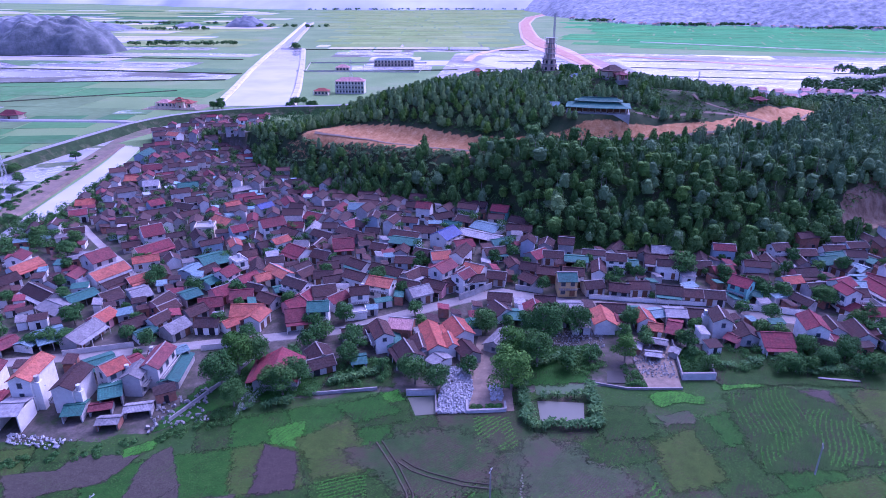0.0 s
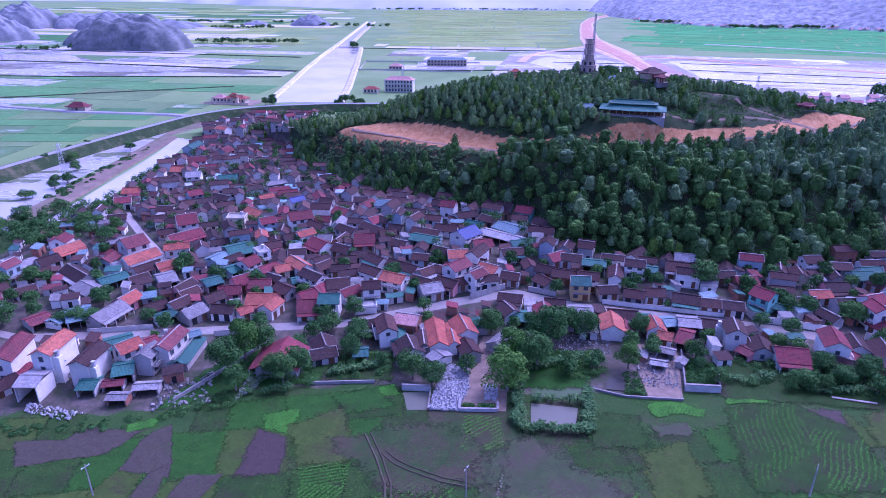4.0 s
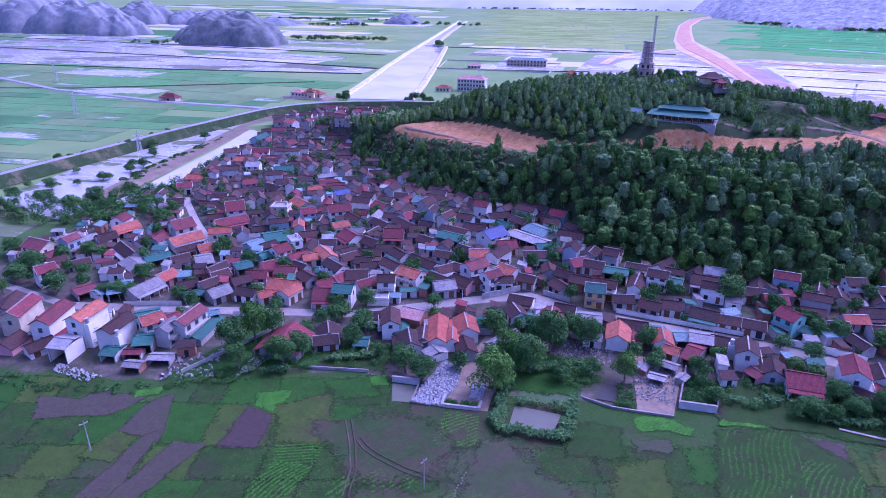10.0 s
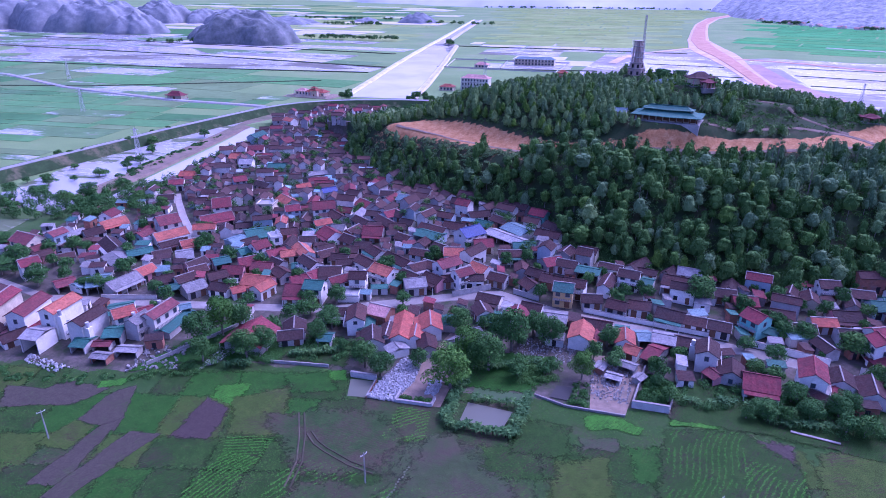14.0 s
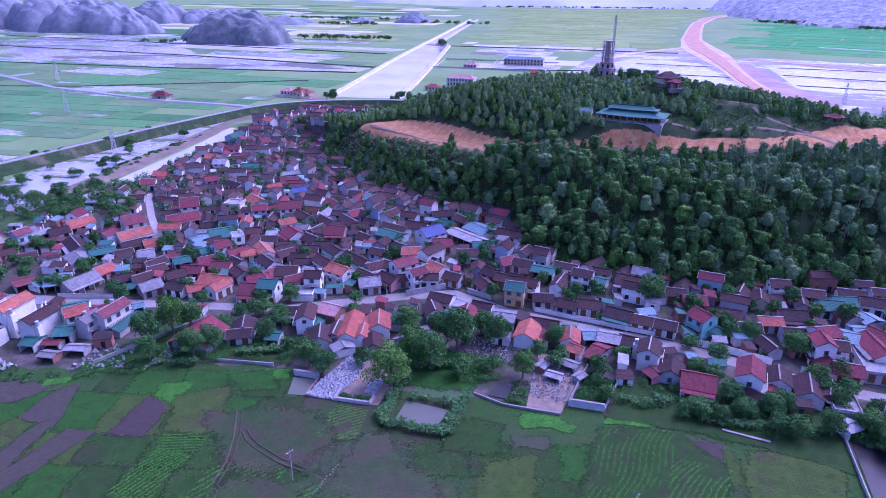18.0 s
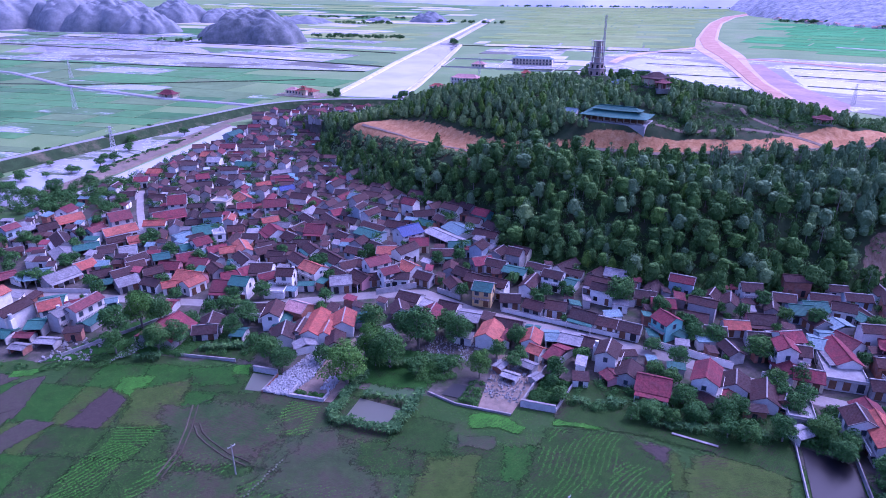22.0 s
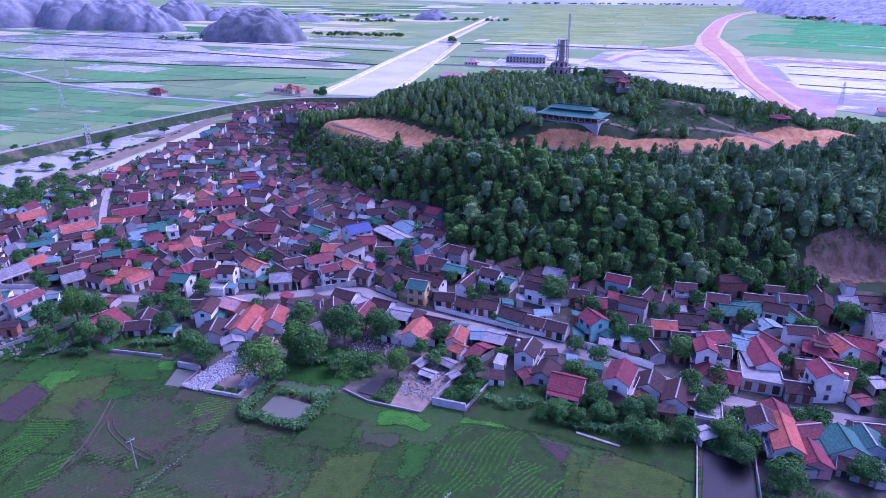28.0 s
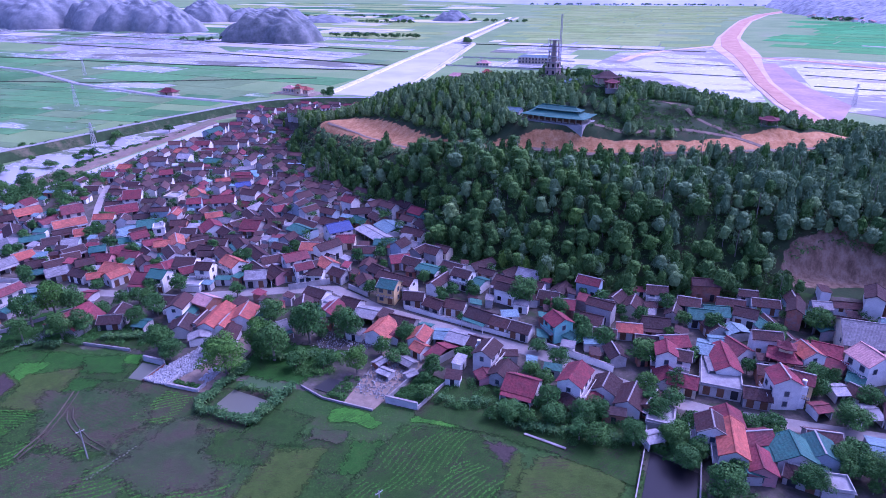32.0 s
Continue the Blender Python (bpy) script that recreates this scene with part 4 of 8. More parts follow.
for i in range(16):
    q = i / 15
    px, py = 13.4 + 1.6 * q + puddle_rng.uniform(-0.3, 0.3), 84 + 10.5 * q
    ring = [(px + 0.2 * k * math.cos(a) * puddle_rng.uniform(0.7, 1.3), py + 0.26 * k * math.sin(a) * puddle_rng.uniform(0.7, 1.3)) for a in [0.785 * j for j in range(8)] for k in (puddle_rng.uniform(0.6, 1.2),)]
    sheet("puddle", ring, 0.34, POND, "small puddle in a furrow", "puddle", kind="", group="puddles")
plot(wavy([(46.2, 120.8), (48.4, 122), (58.6, 119.9), (57.7, 117.4), (48, 115.9)], 13, 0.8), BRIGHT, "plot of bright green rice seedlings", soft=0.9)
plot(wavy([(45.7, 113.5), (53.8, 114.6), (53.2, 110.5), (46.6, 108.9)], 14, 0.8), MUDDY, "dark bare plot", soft=0.9)
plot(wavy([(79.1, 122), (87.4, 122.3), (87.1, 116.2), (79, 117.6)], 15), PURPLE, "bare plot of dark damp soil", soft=1.4)
plot(wavy([(42.1, 104.4), (52, 108.3), (54, 93), (41.9, 90)], 16, 0.6), OLIVE, "plot of yellowing crop", soft=2.0)
plot(wavy([(65.5, 130), (80.5, 131), (78.7, 125.8), (64.3, 122)], 17, 0.8), BRIGHT, "wet bright green grass plot", soft=0.9)
plot(wavy([(32, 115), (44, 116), (44, 106), (33, 104)], 19, 0.7), DULL, "weedy fallow plot", soft=2.0)
plot(wavy([(63, 121), (78.4, 124), (88, 115), (88, 98), (75, 96), (61, 95)], 44, 0.6), DULL, "weedy ground between bean rows", soft=2.0)
plot(wavy([(92, 122), (109, 124), (108, 100), (90, 100)], 20, 0.8), OLIVE, "broad plot of dark green crop", soft=2.0)
plot(wavy([(-24, 116.5), (-14.5, 120.5), (-9, 113), (-19, 110)], 21, 0.8), GREEN, "short green grass", soft=2.0)

plot(wavy([(-61, 106), (-46, 117), (-44, 136), (-50, 138), (-57, 122)], 31, 0.5), GREEN, "rough grass beside a ruined yard", soft=2.0)
plot(wavy([(-45, 117), (-28, 120.5), (-27, 134), (-44, 134)], 32, 0.5), GREEN, "overgrown grass below the trees", soft=2.0)
plot(wavy([(14, 122.5), (34, 125), (38, 142), (16, 140)], 33, 0.5), GREEN, "green garden floor under trees", soft=2.0)
plot(wavy([(64, 124.5), (90, 124), (112, 120), (112, 140), (66, 142)], 34, 0.5), DULL, "grass and weeds behind the field edge", soft=2.0)
plot(wavy([(-28, 121.5), (-12, 123), (-12, 135), (-27, 135)], 35, 0.5), DULL, "overgrown garden ground", soft=2.0)
plot(wavy([(57, 128), (63.5, 128), (65.5, 139), (59.5, 141)], 36, 0.2), GREEN, "walled garden ground")


def crop_rows(ring, turn, gap, height_, material, label, seed):
    """Long low ridges of leaves, side by side, within an outline."""
    r = np.random.default_rng(seed)
    c, s = math.cos(radians(turn)), math.sin(radians(turn))
    cx, cy = np.mean([p[0] for p in ring]), np.mean([p[1] for p in ring])
    vs = []
    for v in np.arange(-25, 25, gap):
        for u in np.arange(-25, 25, 0.3):
            x, y = cx + c * u - s * v, cy + s * u + c * v
            if inside(np.array([x]), np.array([y]), ring)[0]:
                if ripple(np.array([x]), np.array([y]), 2.6, seed)[0] < -0.55:
                    continue
                bend = 0.5 * math.sin(u * 0.35 + v * 0.2)
                for _ in range(2):
                    o = r.normal(scale=0.11, size=2)
                    w, l, h, a = r.uniform(0.07, 0.14), r.uniform(0.1, 0.2), height_ * r.uniform(0.1, 0.6), r.uniform(0, 6.28)
                    d, e = np.array([math.cos(a) * w, math.sin(a) * w, 0]), np.array([-math.sin(a) * l, math.cos(a) * l, r.uniform(-0.1, 0.1)])
                    b = np.array([x + o[0] - s * bend, y + o[1] + c * bend, 0.1 + h])
                    vs += [b - d - e, b + d - e, b + d + e, b - d + e]
    ob = new("crop_rows", cloud_mesh("crop_rows", np.array(vs), material))
    tagged(ob, label, "crop", kind="stuff")


LEAF_ROW = mat_leaf("bean leaves", (0.026, 0.1, 0.01), (0.042, 0.145, 0.014), (0.065, 0.185, 0.022))
LEAF_CROP = mat_leaf("crop leaves", (0.022, 0.065, 0.01), (0.032, 0.086, 0.013), (0.046, 0.11, 0.02))
crop_rows([(-24.6, 93.2), (-14.6, 95.7), (-14.2, 89.1), (-22.4, 88.7)], 12, 0.8, 0.1, LEAF_ROW, "rows of dark green vegetables", 1)
crop_rows([(-22.4, 88.7), (-14.2, 89.1), (-15, 70), (-24, 70)], 65, 0.9, 0.25, LEAF_ROW, "rows of dark green vegetables", 2)
crop_rows([(64, 121), (78.4, 124), (78.5, 110), (62, 96)], 78, 1.1, 0.32, LEAF_ROW, "rows of green beans", 3)
crop_rows([(78.5, 115.6), (88.4, 115), (88, 98), (75, 97)], 60, 1.0, 0.32, LEAF_ROW, "rows of green beans", 4)
crop_rows([(6.7, 112), (14, 112), (15.4, 103), (6, 101)], 35, 0.9, 0.1, LEAF_ROW, "curving rows of green vegetables", 5)
crop_rows([(10, 88), (40, 94), (40, 76), (8, 72)], 40, 1.1, 0.07, LEAF_ROW, "thin rows of seedlings", 6)
crop_rows([(-8, 90), (6, 94), (6, 76), (-10, 72)], 55, 1.1, 0.07, LEAF_ROW, "thin rows of seedlings", 7)


def grass_cover():
    """Tufts over the fields, thicker on bunds and verges."""
    r = np.random.default_rng(9)
    n = 110000
    x, y = r.uniform(-95, 118, n), r.uniform(62, 128, n)
    keep = ripple(x, y, 5.0, 1) + 0.7 * ripple(x, y, 1.9, 4) + r.normal(scale=0.5, size=n) > -0.1
    keep &= ~inside(x, y, VILLAGE)
    for ring in ([(-84, 94), (-74, 95.6), (-72, 99.7), (-60, 99.7), (-64, 92), (-79, 87)], [(-58.6, 98.3), (-55, 102.4), (-51.3, 96), (-48, 87.5), (-58.5, 88.2)],
                 [(-36.3, 103.3), (-29, 100.5), (-27.7, 90.7), (-36, 89.2)], [(15.4, 106.6), (26.7, 104), (31.6, 97.2), (19.4, 92.7), (14.1, 97.6)],
                 [(20.8, 118.5), (31.4, 117.7), (30.1, 111.2), (20.3, 110.2)], [(-8.5, 120), (15.4, 122), (15.4, 112.5), (-7, 111.5)], [(79.1, 122), (87.4, 122.3), (87.1, 116.2), (79, 117.6)]):
        keep &= ~(inside(x, y, ring) & (r.random(n) < 0.96))
    x, y = x[keep], y[keep]
    k = len(x)
    a, w, h = r.uniform(0, 6.283, k), r.uniform(0.06, 0.17, k), r.uniform(0.03, 0.1, k)
    d = np.stack([np.cos(a) * w, np.sin(a) * w, np.zeros(k)], 1)
    b = np.stack([x, y, np.full(k, 0.02)], 1)
    top = np.stack([-np.sin(a) * 0.22, np.cos(a) * 0.22, h], 1)
    q = np.stack([b - d, b + d, b + d * 0.8 + top, b - d * 0.8 + top], 1).reshape(-1, 3)
    tone = np.repeat(np.clip(0.45 + 0.3 * ripple(x, y, 8.0, 3), 0, 1), 4)
    tagged(new("grass", cloud_mesh("grass", q, LEAF_CROP, tone)), "rough grass and weeds over the fields", "grass", kind="stuff")


grass_cover()

sheet("water_pond", [(-8.2, 119), (-2.1, 119.6), (-1.9, 113.2), (-6.2, 112.6)], 0.1, POND, "small muddy pond beside a rubble yard", "pond")
sheet("water_fish_pond", [(20.8, 118), (31, 117.3), (30, 111.2), (20.6, 110.6)], 0.12, POND, "muddy fish pond ringed by banana plants", "pond")
sheet("water_upper_pond", [(20.9, 124.2), (32.7, 124.4), (31.3, 120.9), (21, 120.2)], 0.12, mat_water("weedy pond", (0.05, 0.09, 0.035), 0.5), "weed-covered pond", "pond")
sheet("water_small_pond", [(39.1, 130), (43.4, 130), (42.2, 124.8), (38, 125)], 0.2, mat_water("black pond", (0.03, 0.03, 0.028), 0.4), "dark pond between walls", "pond")
sheet("water_dark_pond", [(112.4, 110), (113, 131), (122, 128), (122, 110)], 0.15, mat_water("dark still water", (0.012, 0.012, 0.014), 0.3), "dark pond beside a long wall", "pond")
sheet("yard_earth", [(6.3, 122.3), (6, 130), (8.8, 146), (12.6, 146), (15.4, 122.3), (15.3, 114.4), (4.9, 113.6)], 0.14, PALE_EARTH, "bare earth yard", "yard")
sheet("yard_court", [(47.2, 122.6), (54.7, 122.8), (58.5, 146), (46, 146)], 0.13, PALE_EARTH, "bare courtyard with ruined walls", "yard")


def wall(line, h, material, label, thick=0.22, name="yard_wall"):
    """A free-standing wall along a line, with a coping."""
    ob = holder(name, line[0][0], line[0][1], 0)
    body, cap = Shape(), Shape()
    ox, oy = line[0]
    for (ax, ay), (bx, by) in zip(line, line[1:]):
        d = math.hypot(bx - ax, by - ay)
        px, py = -(by - ay) / d * thick / 2, (bx - ax) / d * thick / 2
        k = max(1, int(d / 6))
        for i in range(k):
            p, q = (ax + (bx - ax) * i / k - ox, ay + (by - ay) * i / k - oy), (ax + (bx - ax) * (i + 1) / k - ox, ay + (by - ay) * (i + 1) / k - oy)
            zz = max(height(p[0] + ox, p[1] + oy), height(q[0] + ox, q[1] + oy))
            for s, g, z0, z1 in ((body, 1.0, zz - 1.2, zz + h), (cap, 1.5, zz + h, zz + h + 0.1)):
                s.prism([(p[0] - px * g, p[1] - py * g), (q[0] - px * g, q[1] - py * g), (q[0] + px * g, q[1] + py * g), (p[0] + px * g, p[1] + py * g)], z0, z1)
    part("wall", body, material, ob)
    part("coping", cap, TRIM, ob)
    return tagged(ob, label, "wall")


PLINTH = mat_plain("pale stone wall", (0.55, 0.54, 0.53), 0.9, 0.5, 0.2, (0.3, 0.3, 0.3))
wall([(-8.6, 120), (-2, 120.2)], 1.5, PLINTH, "pale stone wall above the small pond", 0.4)
wall([(-2, 120.2), (-1.7, 112.9)], 0.7, BRICK, "low brick wall beside the pond")
wall([(5, 117.5), (5.1, 113.6), (13.4, 114.2), (13.4, 117)], 0.8, PLINTH, "low pale wall round a hedge bed", 0.35)
wall([(56, 126.6), (63.8, 126.7)], 1.8, PLINTH, "pale retaining wall above the field", 0.4)
wall([(63.8, 126.7), (66.5, 139.7)], 0.9, CONCRETE, "concrete garden wall")
wall([(56, 126.6), (58.8, 143)], 1.1, CONCRETE, "concrete garden wall")
wall([(-30, 119.9), (-15.4, 122.1)], 0.7, CONCRETE, "low concrete wall at the field edge")
wall([(34.7, 124.7), (42, 122.5), (47.2, 122.5), (54.7, 122.6)], 0.5, CONCRETE, "low concrete wall at the field edge")
wall([(111, 152.4), (111.8, 130.7), (111.5, 108)], 0.8, WALL_GREY, "long grey wall beside the dark pond", 0.16)
wall([(122.3, 147), (122.6, 108)], 1.1, WALL_GREY, "long pale wall beside the dark pond", 0.16)
wall([(84, 160.4), (90, 159.4), (102, 156.4)], 1.8, WALL_WHITE, "white wall along the lane")
wall([(108, 154.6), (118, 152.6)], 1.9, WALL_WHITE, "white wall along the lane")
wall([(42, 166.4), (52, 164.9), (62, 163.7), (70.4, 162.7), (78, 161.8)], 1.3, WALL_WHITE, "white wall along the lane")
wall([(4, 164.8), (9, 168.5), (14, 172.4)], 1.7, WALL_GREY, "grey wall along the lane")
wall([(21, 171.6), (29, 169)], 1.5, WALL_GREY, "grey wall along the lane")
wall([(-62, 138.6), (-54, 140.6)], 1.5, WALL_WHITE, "white wall along the lane")
wall([(-96, 136), (-80, 140.4)], 1.4, WALL_WHITE, "white wall along the lane")
wall([(88, 127), (97, 125.6)], 0.35, BRICK, "low stone wall at the field edge", 0.4)
wall([(-58.5, 110), (-50, 128), (-46, 138)], 1.0, CONCRETE, "grey wall beside a weedy plot")


def rubble(ring, n, size, material, label, seed, pile=0.5):
    r = np.random.default_rng(seed)
    s = Shape()
    xs, ys = [p[0] for p in ring], [p[1] for p in ring]
    cx, cy = np.mean(xs), np.mean(ys)
    made = 0
    while made < n:
        x, y = r.uniform(min(xs), max(xs)), r.uniform(min(ys), max(ys))
        if not inside(np.array([x]), np.array([y]), ring)[0]:
            continue
        k = size * r.uniform(0.5, 1.7)
        z = 0.1 + pile * r.random() * (0.4 + 0.6 * float(ripple(np.array([x]), np.array([y]), 1.7)[0]) ** 2)
        base = np.array([(-1, -1, -1), (1, -1, -1), (1, 1, -1), (-1, 1, -1), (-1, -1, 1), (1, -1, 1), (1, 1, 1), (-1, 1, 1)], float)
        base = base * r.uniform(0.5, 1.0, (8, 3)) * k * np.array([1, 1, 0.7]) @ np.array(Euler(r.uniform(0, 6, 3)).to_matrix())
        s.add([tuple(v) for v in base + [x, y, z]], [(0, 3, 2, 1), (4, 5, 6, 7), (0, 1, 5, 4), (1, 2, 6, 5), (2, 3, 7, 6), (3, 0, 4, 7)])
        made += 1
    tagged(part("rubble", s, material, None, label), "", "rubble", "", "stuff")


rubble([(-1.6, 113), (-1.1, 120.1), (1.1, 131), (5.9, 131), (6.6, 122.3), (4.9, 113.5)], 1500, 0.24, RUBBLE, "heap of pale blue-grey quarry stone", 1, 0.9)
rubble([(10, 124), (13, 124), (13.5, 118), (10.5, 118)], 160, 0.22, RUBBLE, "scattered broken stone", 2)
rubble([(-90, 103), (-78, 101), (-76, 104), (-90, 106)], 120, 0.2, RUBBLE, "stone footing below the houses", 3, 0.8)
rubble([(47, 127), (55, 127), (57, 145), (46, 143)], 420, 0.2, CONCRETE, "broken masonry in a courtyard", 4, 0.6)
rubble([(27, 140), (41, 140), (42, 149), (28, 149)], 300, 0.16, CONCRETE, "broken masonry behind the trees", 5, 0.4)
rubble([(-62, 106), (-50, 110), (-54, 124), (-64, 116)], 110, 0.3, CONCRETE, "broken masonry of a ruined yard", 6, 0.7)
rubble([(-45, 111), (-41, 121), (-42, 128), (-46, 122)], 250, 0.22, RUBBLE, "stones along a ditch", 7, 0.4)

# ---- houses of the village ----
house(-91.4, 118.4, -88, 9.5, 4.6, 3.1, ROOF_ORANGE, WALL_WHITE, "g")
house(-82.2, 117.6, -89, 9.0, 4.4, 2.4, ROOF_BROWN, WALL_WHITE, "g")
house(-76.6, 123.9, 55, 5.5, 5.4, 2, ROOF_ORANGE, WALL_WHITE, "g")
house(-70.2, 122.0, 89, 5.7, 4.05, 2, ROOF_GREY, WALL_GREY, "g")
house(-67.4, 127.0, 88, 9.4, 4.3, 2.2, ROOF_RED, WALL_WHITE, "g")
house(-63.8, 128.0, -86, 12.1, 4.5, 1, ROOF_TEAL, WALL_GREY, "s")
house(-90.9, 116.1, 7, 3.8, 3.6, 1.6, ROOF_TEAL, WALL_WHITE, "s")
house(-90.8, 109.6, 5, 5.0, 6.4, 1.7, ROOF_GREY, WALL_WHITE, "s")
house(-79.4, 112.3, 9, 4.0, 5.4, 1, ROOF_TEAL, WALL_GREY, "s")
house(-74.7, 113.8, 16, 4.5, 3.15, 0.8, ROOF_RED, WALL_GREY, "s")
house(-74.3, 117.8, 23, 4.5, 6.3, 1.3, ROOF_TEAL, WALL_GREY, "s")
house(-66.2, 113.1, 12, 5.5, 3.2, 0.9, ROOF_GREY, WALL_GREY, "s")
house(-70.4, 108.6, 6, 4.4, 3.0, 0.9, ROOF_GREY, BRICK, "s")
house(-113.9, 119.3, -74, 11, 4.95, 2.3, ROOF_RED, WALL_CREAM, "g")
house(-102.7, 118.4, -77, 11.5, 4.95, 2.3, ROOF_RED, WALL_WHITE, "g")
house(-123.0, 123.7, -64, 10.5, 5.4, 1.5, ROOF_BROWN, WALL_GREY, "g")
house(-107.1, 108.9, -84, 6.5, 5.4, 1, ROOF_BROWN, WALL_PINK, "g")
house(-99.0, 109.5, 66, 6.2, 4.5, 1, ROOF_BROWN, WALL_WHITE, "g")
house(-99.1, 113.3, -89, 11.1, 2.25, 0.8, ROOF_RED, WALL_PINK, "s")
house(-112.1, 138.9, 59, 5.5, 6.3, 1, ROOF_RED, WALL_GREY, "s")
house(-106.2, 140.5, 80, 6.3, 5.4, 1, ROOF_SKY, WALL_WHITE, "s")
house(-102.1, 142.0, 37, 6.1, 9, 1.2, ROOF_SKY, WALL_GREY, "s")
house(-94.6, 143.4, 77, 10.0, 5.4, 1.2, ROOF_GREY, WALL_GREY, "g")
house(-93.3, 151.3, 75, 6.2, 5.5, 1.3, ROOF_ORANGE, WALL_PINK, "g")
house(-83.2, 130.1, 39, 6.5, 7.2, 1, ROOF_TEAL, WALL_WHITE, "s")
house(-75.6, 130.5, 52, 4.2, 3.6, 1.2, ROOF_RED, WALL_GREY, "s")
house(-65.2, 133.8, 41, 3.5, 3.6, 1.5, ROOF_SKY, WALL_WHITE, "s")
house(-146.4, 158.2, -10, 9.7, 7.2, 2, ROOF_RED, WALL_CREAM, "g")
house(-140.2, 157.1, 76, 6.2, 5.4, 1.2, ROOF_RED, WALL_PINK, "g")
house(-142.0, 161.7, 70, 6.2, 4.5, 1.3, ROOF_BROWN, WALL_WHITE, "g")
house(-139.2, 163.3, 83, 5.5, 4.5, 2.4, ROOF_RED, WALL_BLUE, "g")
house(-149.3, 171.9, 65, 8.6, 7.2, 1, ROOF_GREY, WALL_WHITE, "s")
house(-140.8, 171.8, 78, 7.3, 5.4, 1.2, ROOF_GREY, WALL_WHITE, "s")
house(-134.7, 174.6, 60, 7.1, 6.3, 1.2, ROOF_BROWN, WALL_WHITE, "g")
house(-129.1, 142.6, 61, 5.5, 5.5, 2, ROOF_RED, WALL_WHITE, "g")
house(-135.4, 152.8, 65, 6.2, 4.5, 1.3, ROOF_BROWN, WALL_PINK, "g")
house(-127.9, 154.9, 51, 6.2, 4.5, 1, ROOF_BROWN, WALL_GREY, "g")
house(-132.0, 167.4, 64, 6.2, 4.5, 1, ROOF_BROWN, WALL_GREY, "g")
house(-138.2, 187.0, -85, 5.7, 5.4, 2, ROOF_RED, WALL_WHITE, "g")
house(-134.8, 184.3, 65, 9.3, 5.4, 1.3, ROOF_ORANGE, WALL_BLUE, "g")
house(-118.6, 166.2, -32, 14.9, 6.3, 1.2, ROOF_BROWN, WALL_GREY, "g")
house(-109.7, 158.4, -29, 9.8, 7.2, 1, ROOF_GREY, WALL_WHITE, "s")
house(-119.4, 174.9, 80, 6.2, 4.5, 1.2, ROOF_BROWN, WALL_WHITE, "g")
house(-115.7, 178.2, 87, 6.2, 4.5, 1.3, ROOF_RED, WALL_BLUE, "g")
house(-112.3, 187.1, 55, 7.4, 8.1, 2, ROOF_RED, WALL_WHITE, "g")
house(-106.0, 180.1, 58, 11.2, 6.3, 1.3, ROOF_ORANGE, WALL_WHITE, "g")
house(-100.6, 173.7, 58, 8.9, 3.6, 1.2, ROOF_BROWN, WALL_GREY, "g")
house(-95.3, 177.2, 48, 6.7, 4.5, 1, ROOF_ORANGE, WALL_GREY, "g")
house(-106.4, 164.9, 51, 8.0, 6.3, 1.1, ROOF_TEAL, WALL_GREY, "s")
house(-98.7, 166.3, 51, 6.4, 4.5, 1, ROOF_BROWN, WALL_GREY, "g")
house(-90.6, 167.6, 41, 5.3, 9, 1, ROOF_GREY, WALL_BLUE, "s")
house(-81.2, 160.8, 73, 7.8, 5.4, 1.3, ROOF_BROWN, WALL_PINK, "g")
house(-83.3, 148.4, 49, 6.2, 5.4, 1.2, ROOF_BROWN, WALL_PINK, "g")
house(-77.4, 150.4, 62, 6.4, 5.4, 1.3, ROOF_BROWN, WALL_WHITE, "g")
house(-78.0, 157.3, 55, 6.2, 5.4, 1.2, ROOF_BROWN, BRICK, "g")
house(-78.7, 144.8, 47, 5.6, 4.5, 1, ROOF_TEAL, WALL_WHITE, "s")
house(-71.4, 146.5, 60, 6.2, 5.4, 1.2, ROOF_GREY, WALL_GREY, "g")
house(-76.8, 191.0, 41, 8.7, 10.8, 1.2, ROOF_TEAL, WALL_GREY, "s")
house(-81.0, 183.5, 67, 6.2, 5.4, 1.2, ROOF_SKY, WALL_BLUE, "s")
house(-76.1, 184.3, 59, 6.2, 4.5, 1, ROOF_BROWN, WALL_GREY, "g")
house(-66.2, 185.2, 43, 3.9, 5.4, 2, CONCRETE, WALL_WHITE, "f")
house(-71.0, 175.5, 51, 6.8, 6.3, 1.3, ROOF_TEAL, WALL_BLUE, "s")
house(-67.2, 176.6, 63, 5.5, 5.4, 1.8, ROOF_RED, WALL_WHITE, "g")
house(-51.4, 178.2, -43, 9.8, 4.5, 1.6, ROOF_ORANGE, WALL_WHITE, "g")
house(-55.6, 176.4, 36, 6.2, 4.5, 1.3, ROOF_ORANGE, WALL_CREAM, "g")
house(-43.7, 168.1, -33, 9.3, 5.4, 1.8, ROOF_BROWN, WALL_WHITE, "g")
house(-61.0, 176.6, 51, 6.2, 4.5, 1.2, ROOF_RED, WALL_WHITE, "g")
house(-56.4, 169.6, -23, 6.2, 4.5, 1.2, ROOF_BROWN, WALL_GREY, "g")
house(-59.2, 165.1, 10, 6.2, 5.4, 1.2, ROOF_RED, WALL_PINK, "g")
house(-65.5, 166.9, 46, 6.2, 6.3, 1.3, ROOF_RED, WALL_PINK, "g")
house(-66.6, 160.1, 19, 6.2, 5.4, 1.2, ROOF_RED, WALL_PINK, "g")
house(-50.8, 162.6, -32, 6.9, 5.4, 1.2, ROOF_BROWN, WALL_GREY, "g")
house(-49.3, 169.6, 30, 3.5, 4.5, 1, ROOF_TEAL, WALL_GREY, "s")
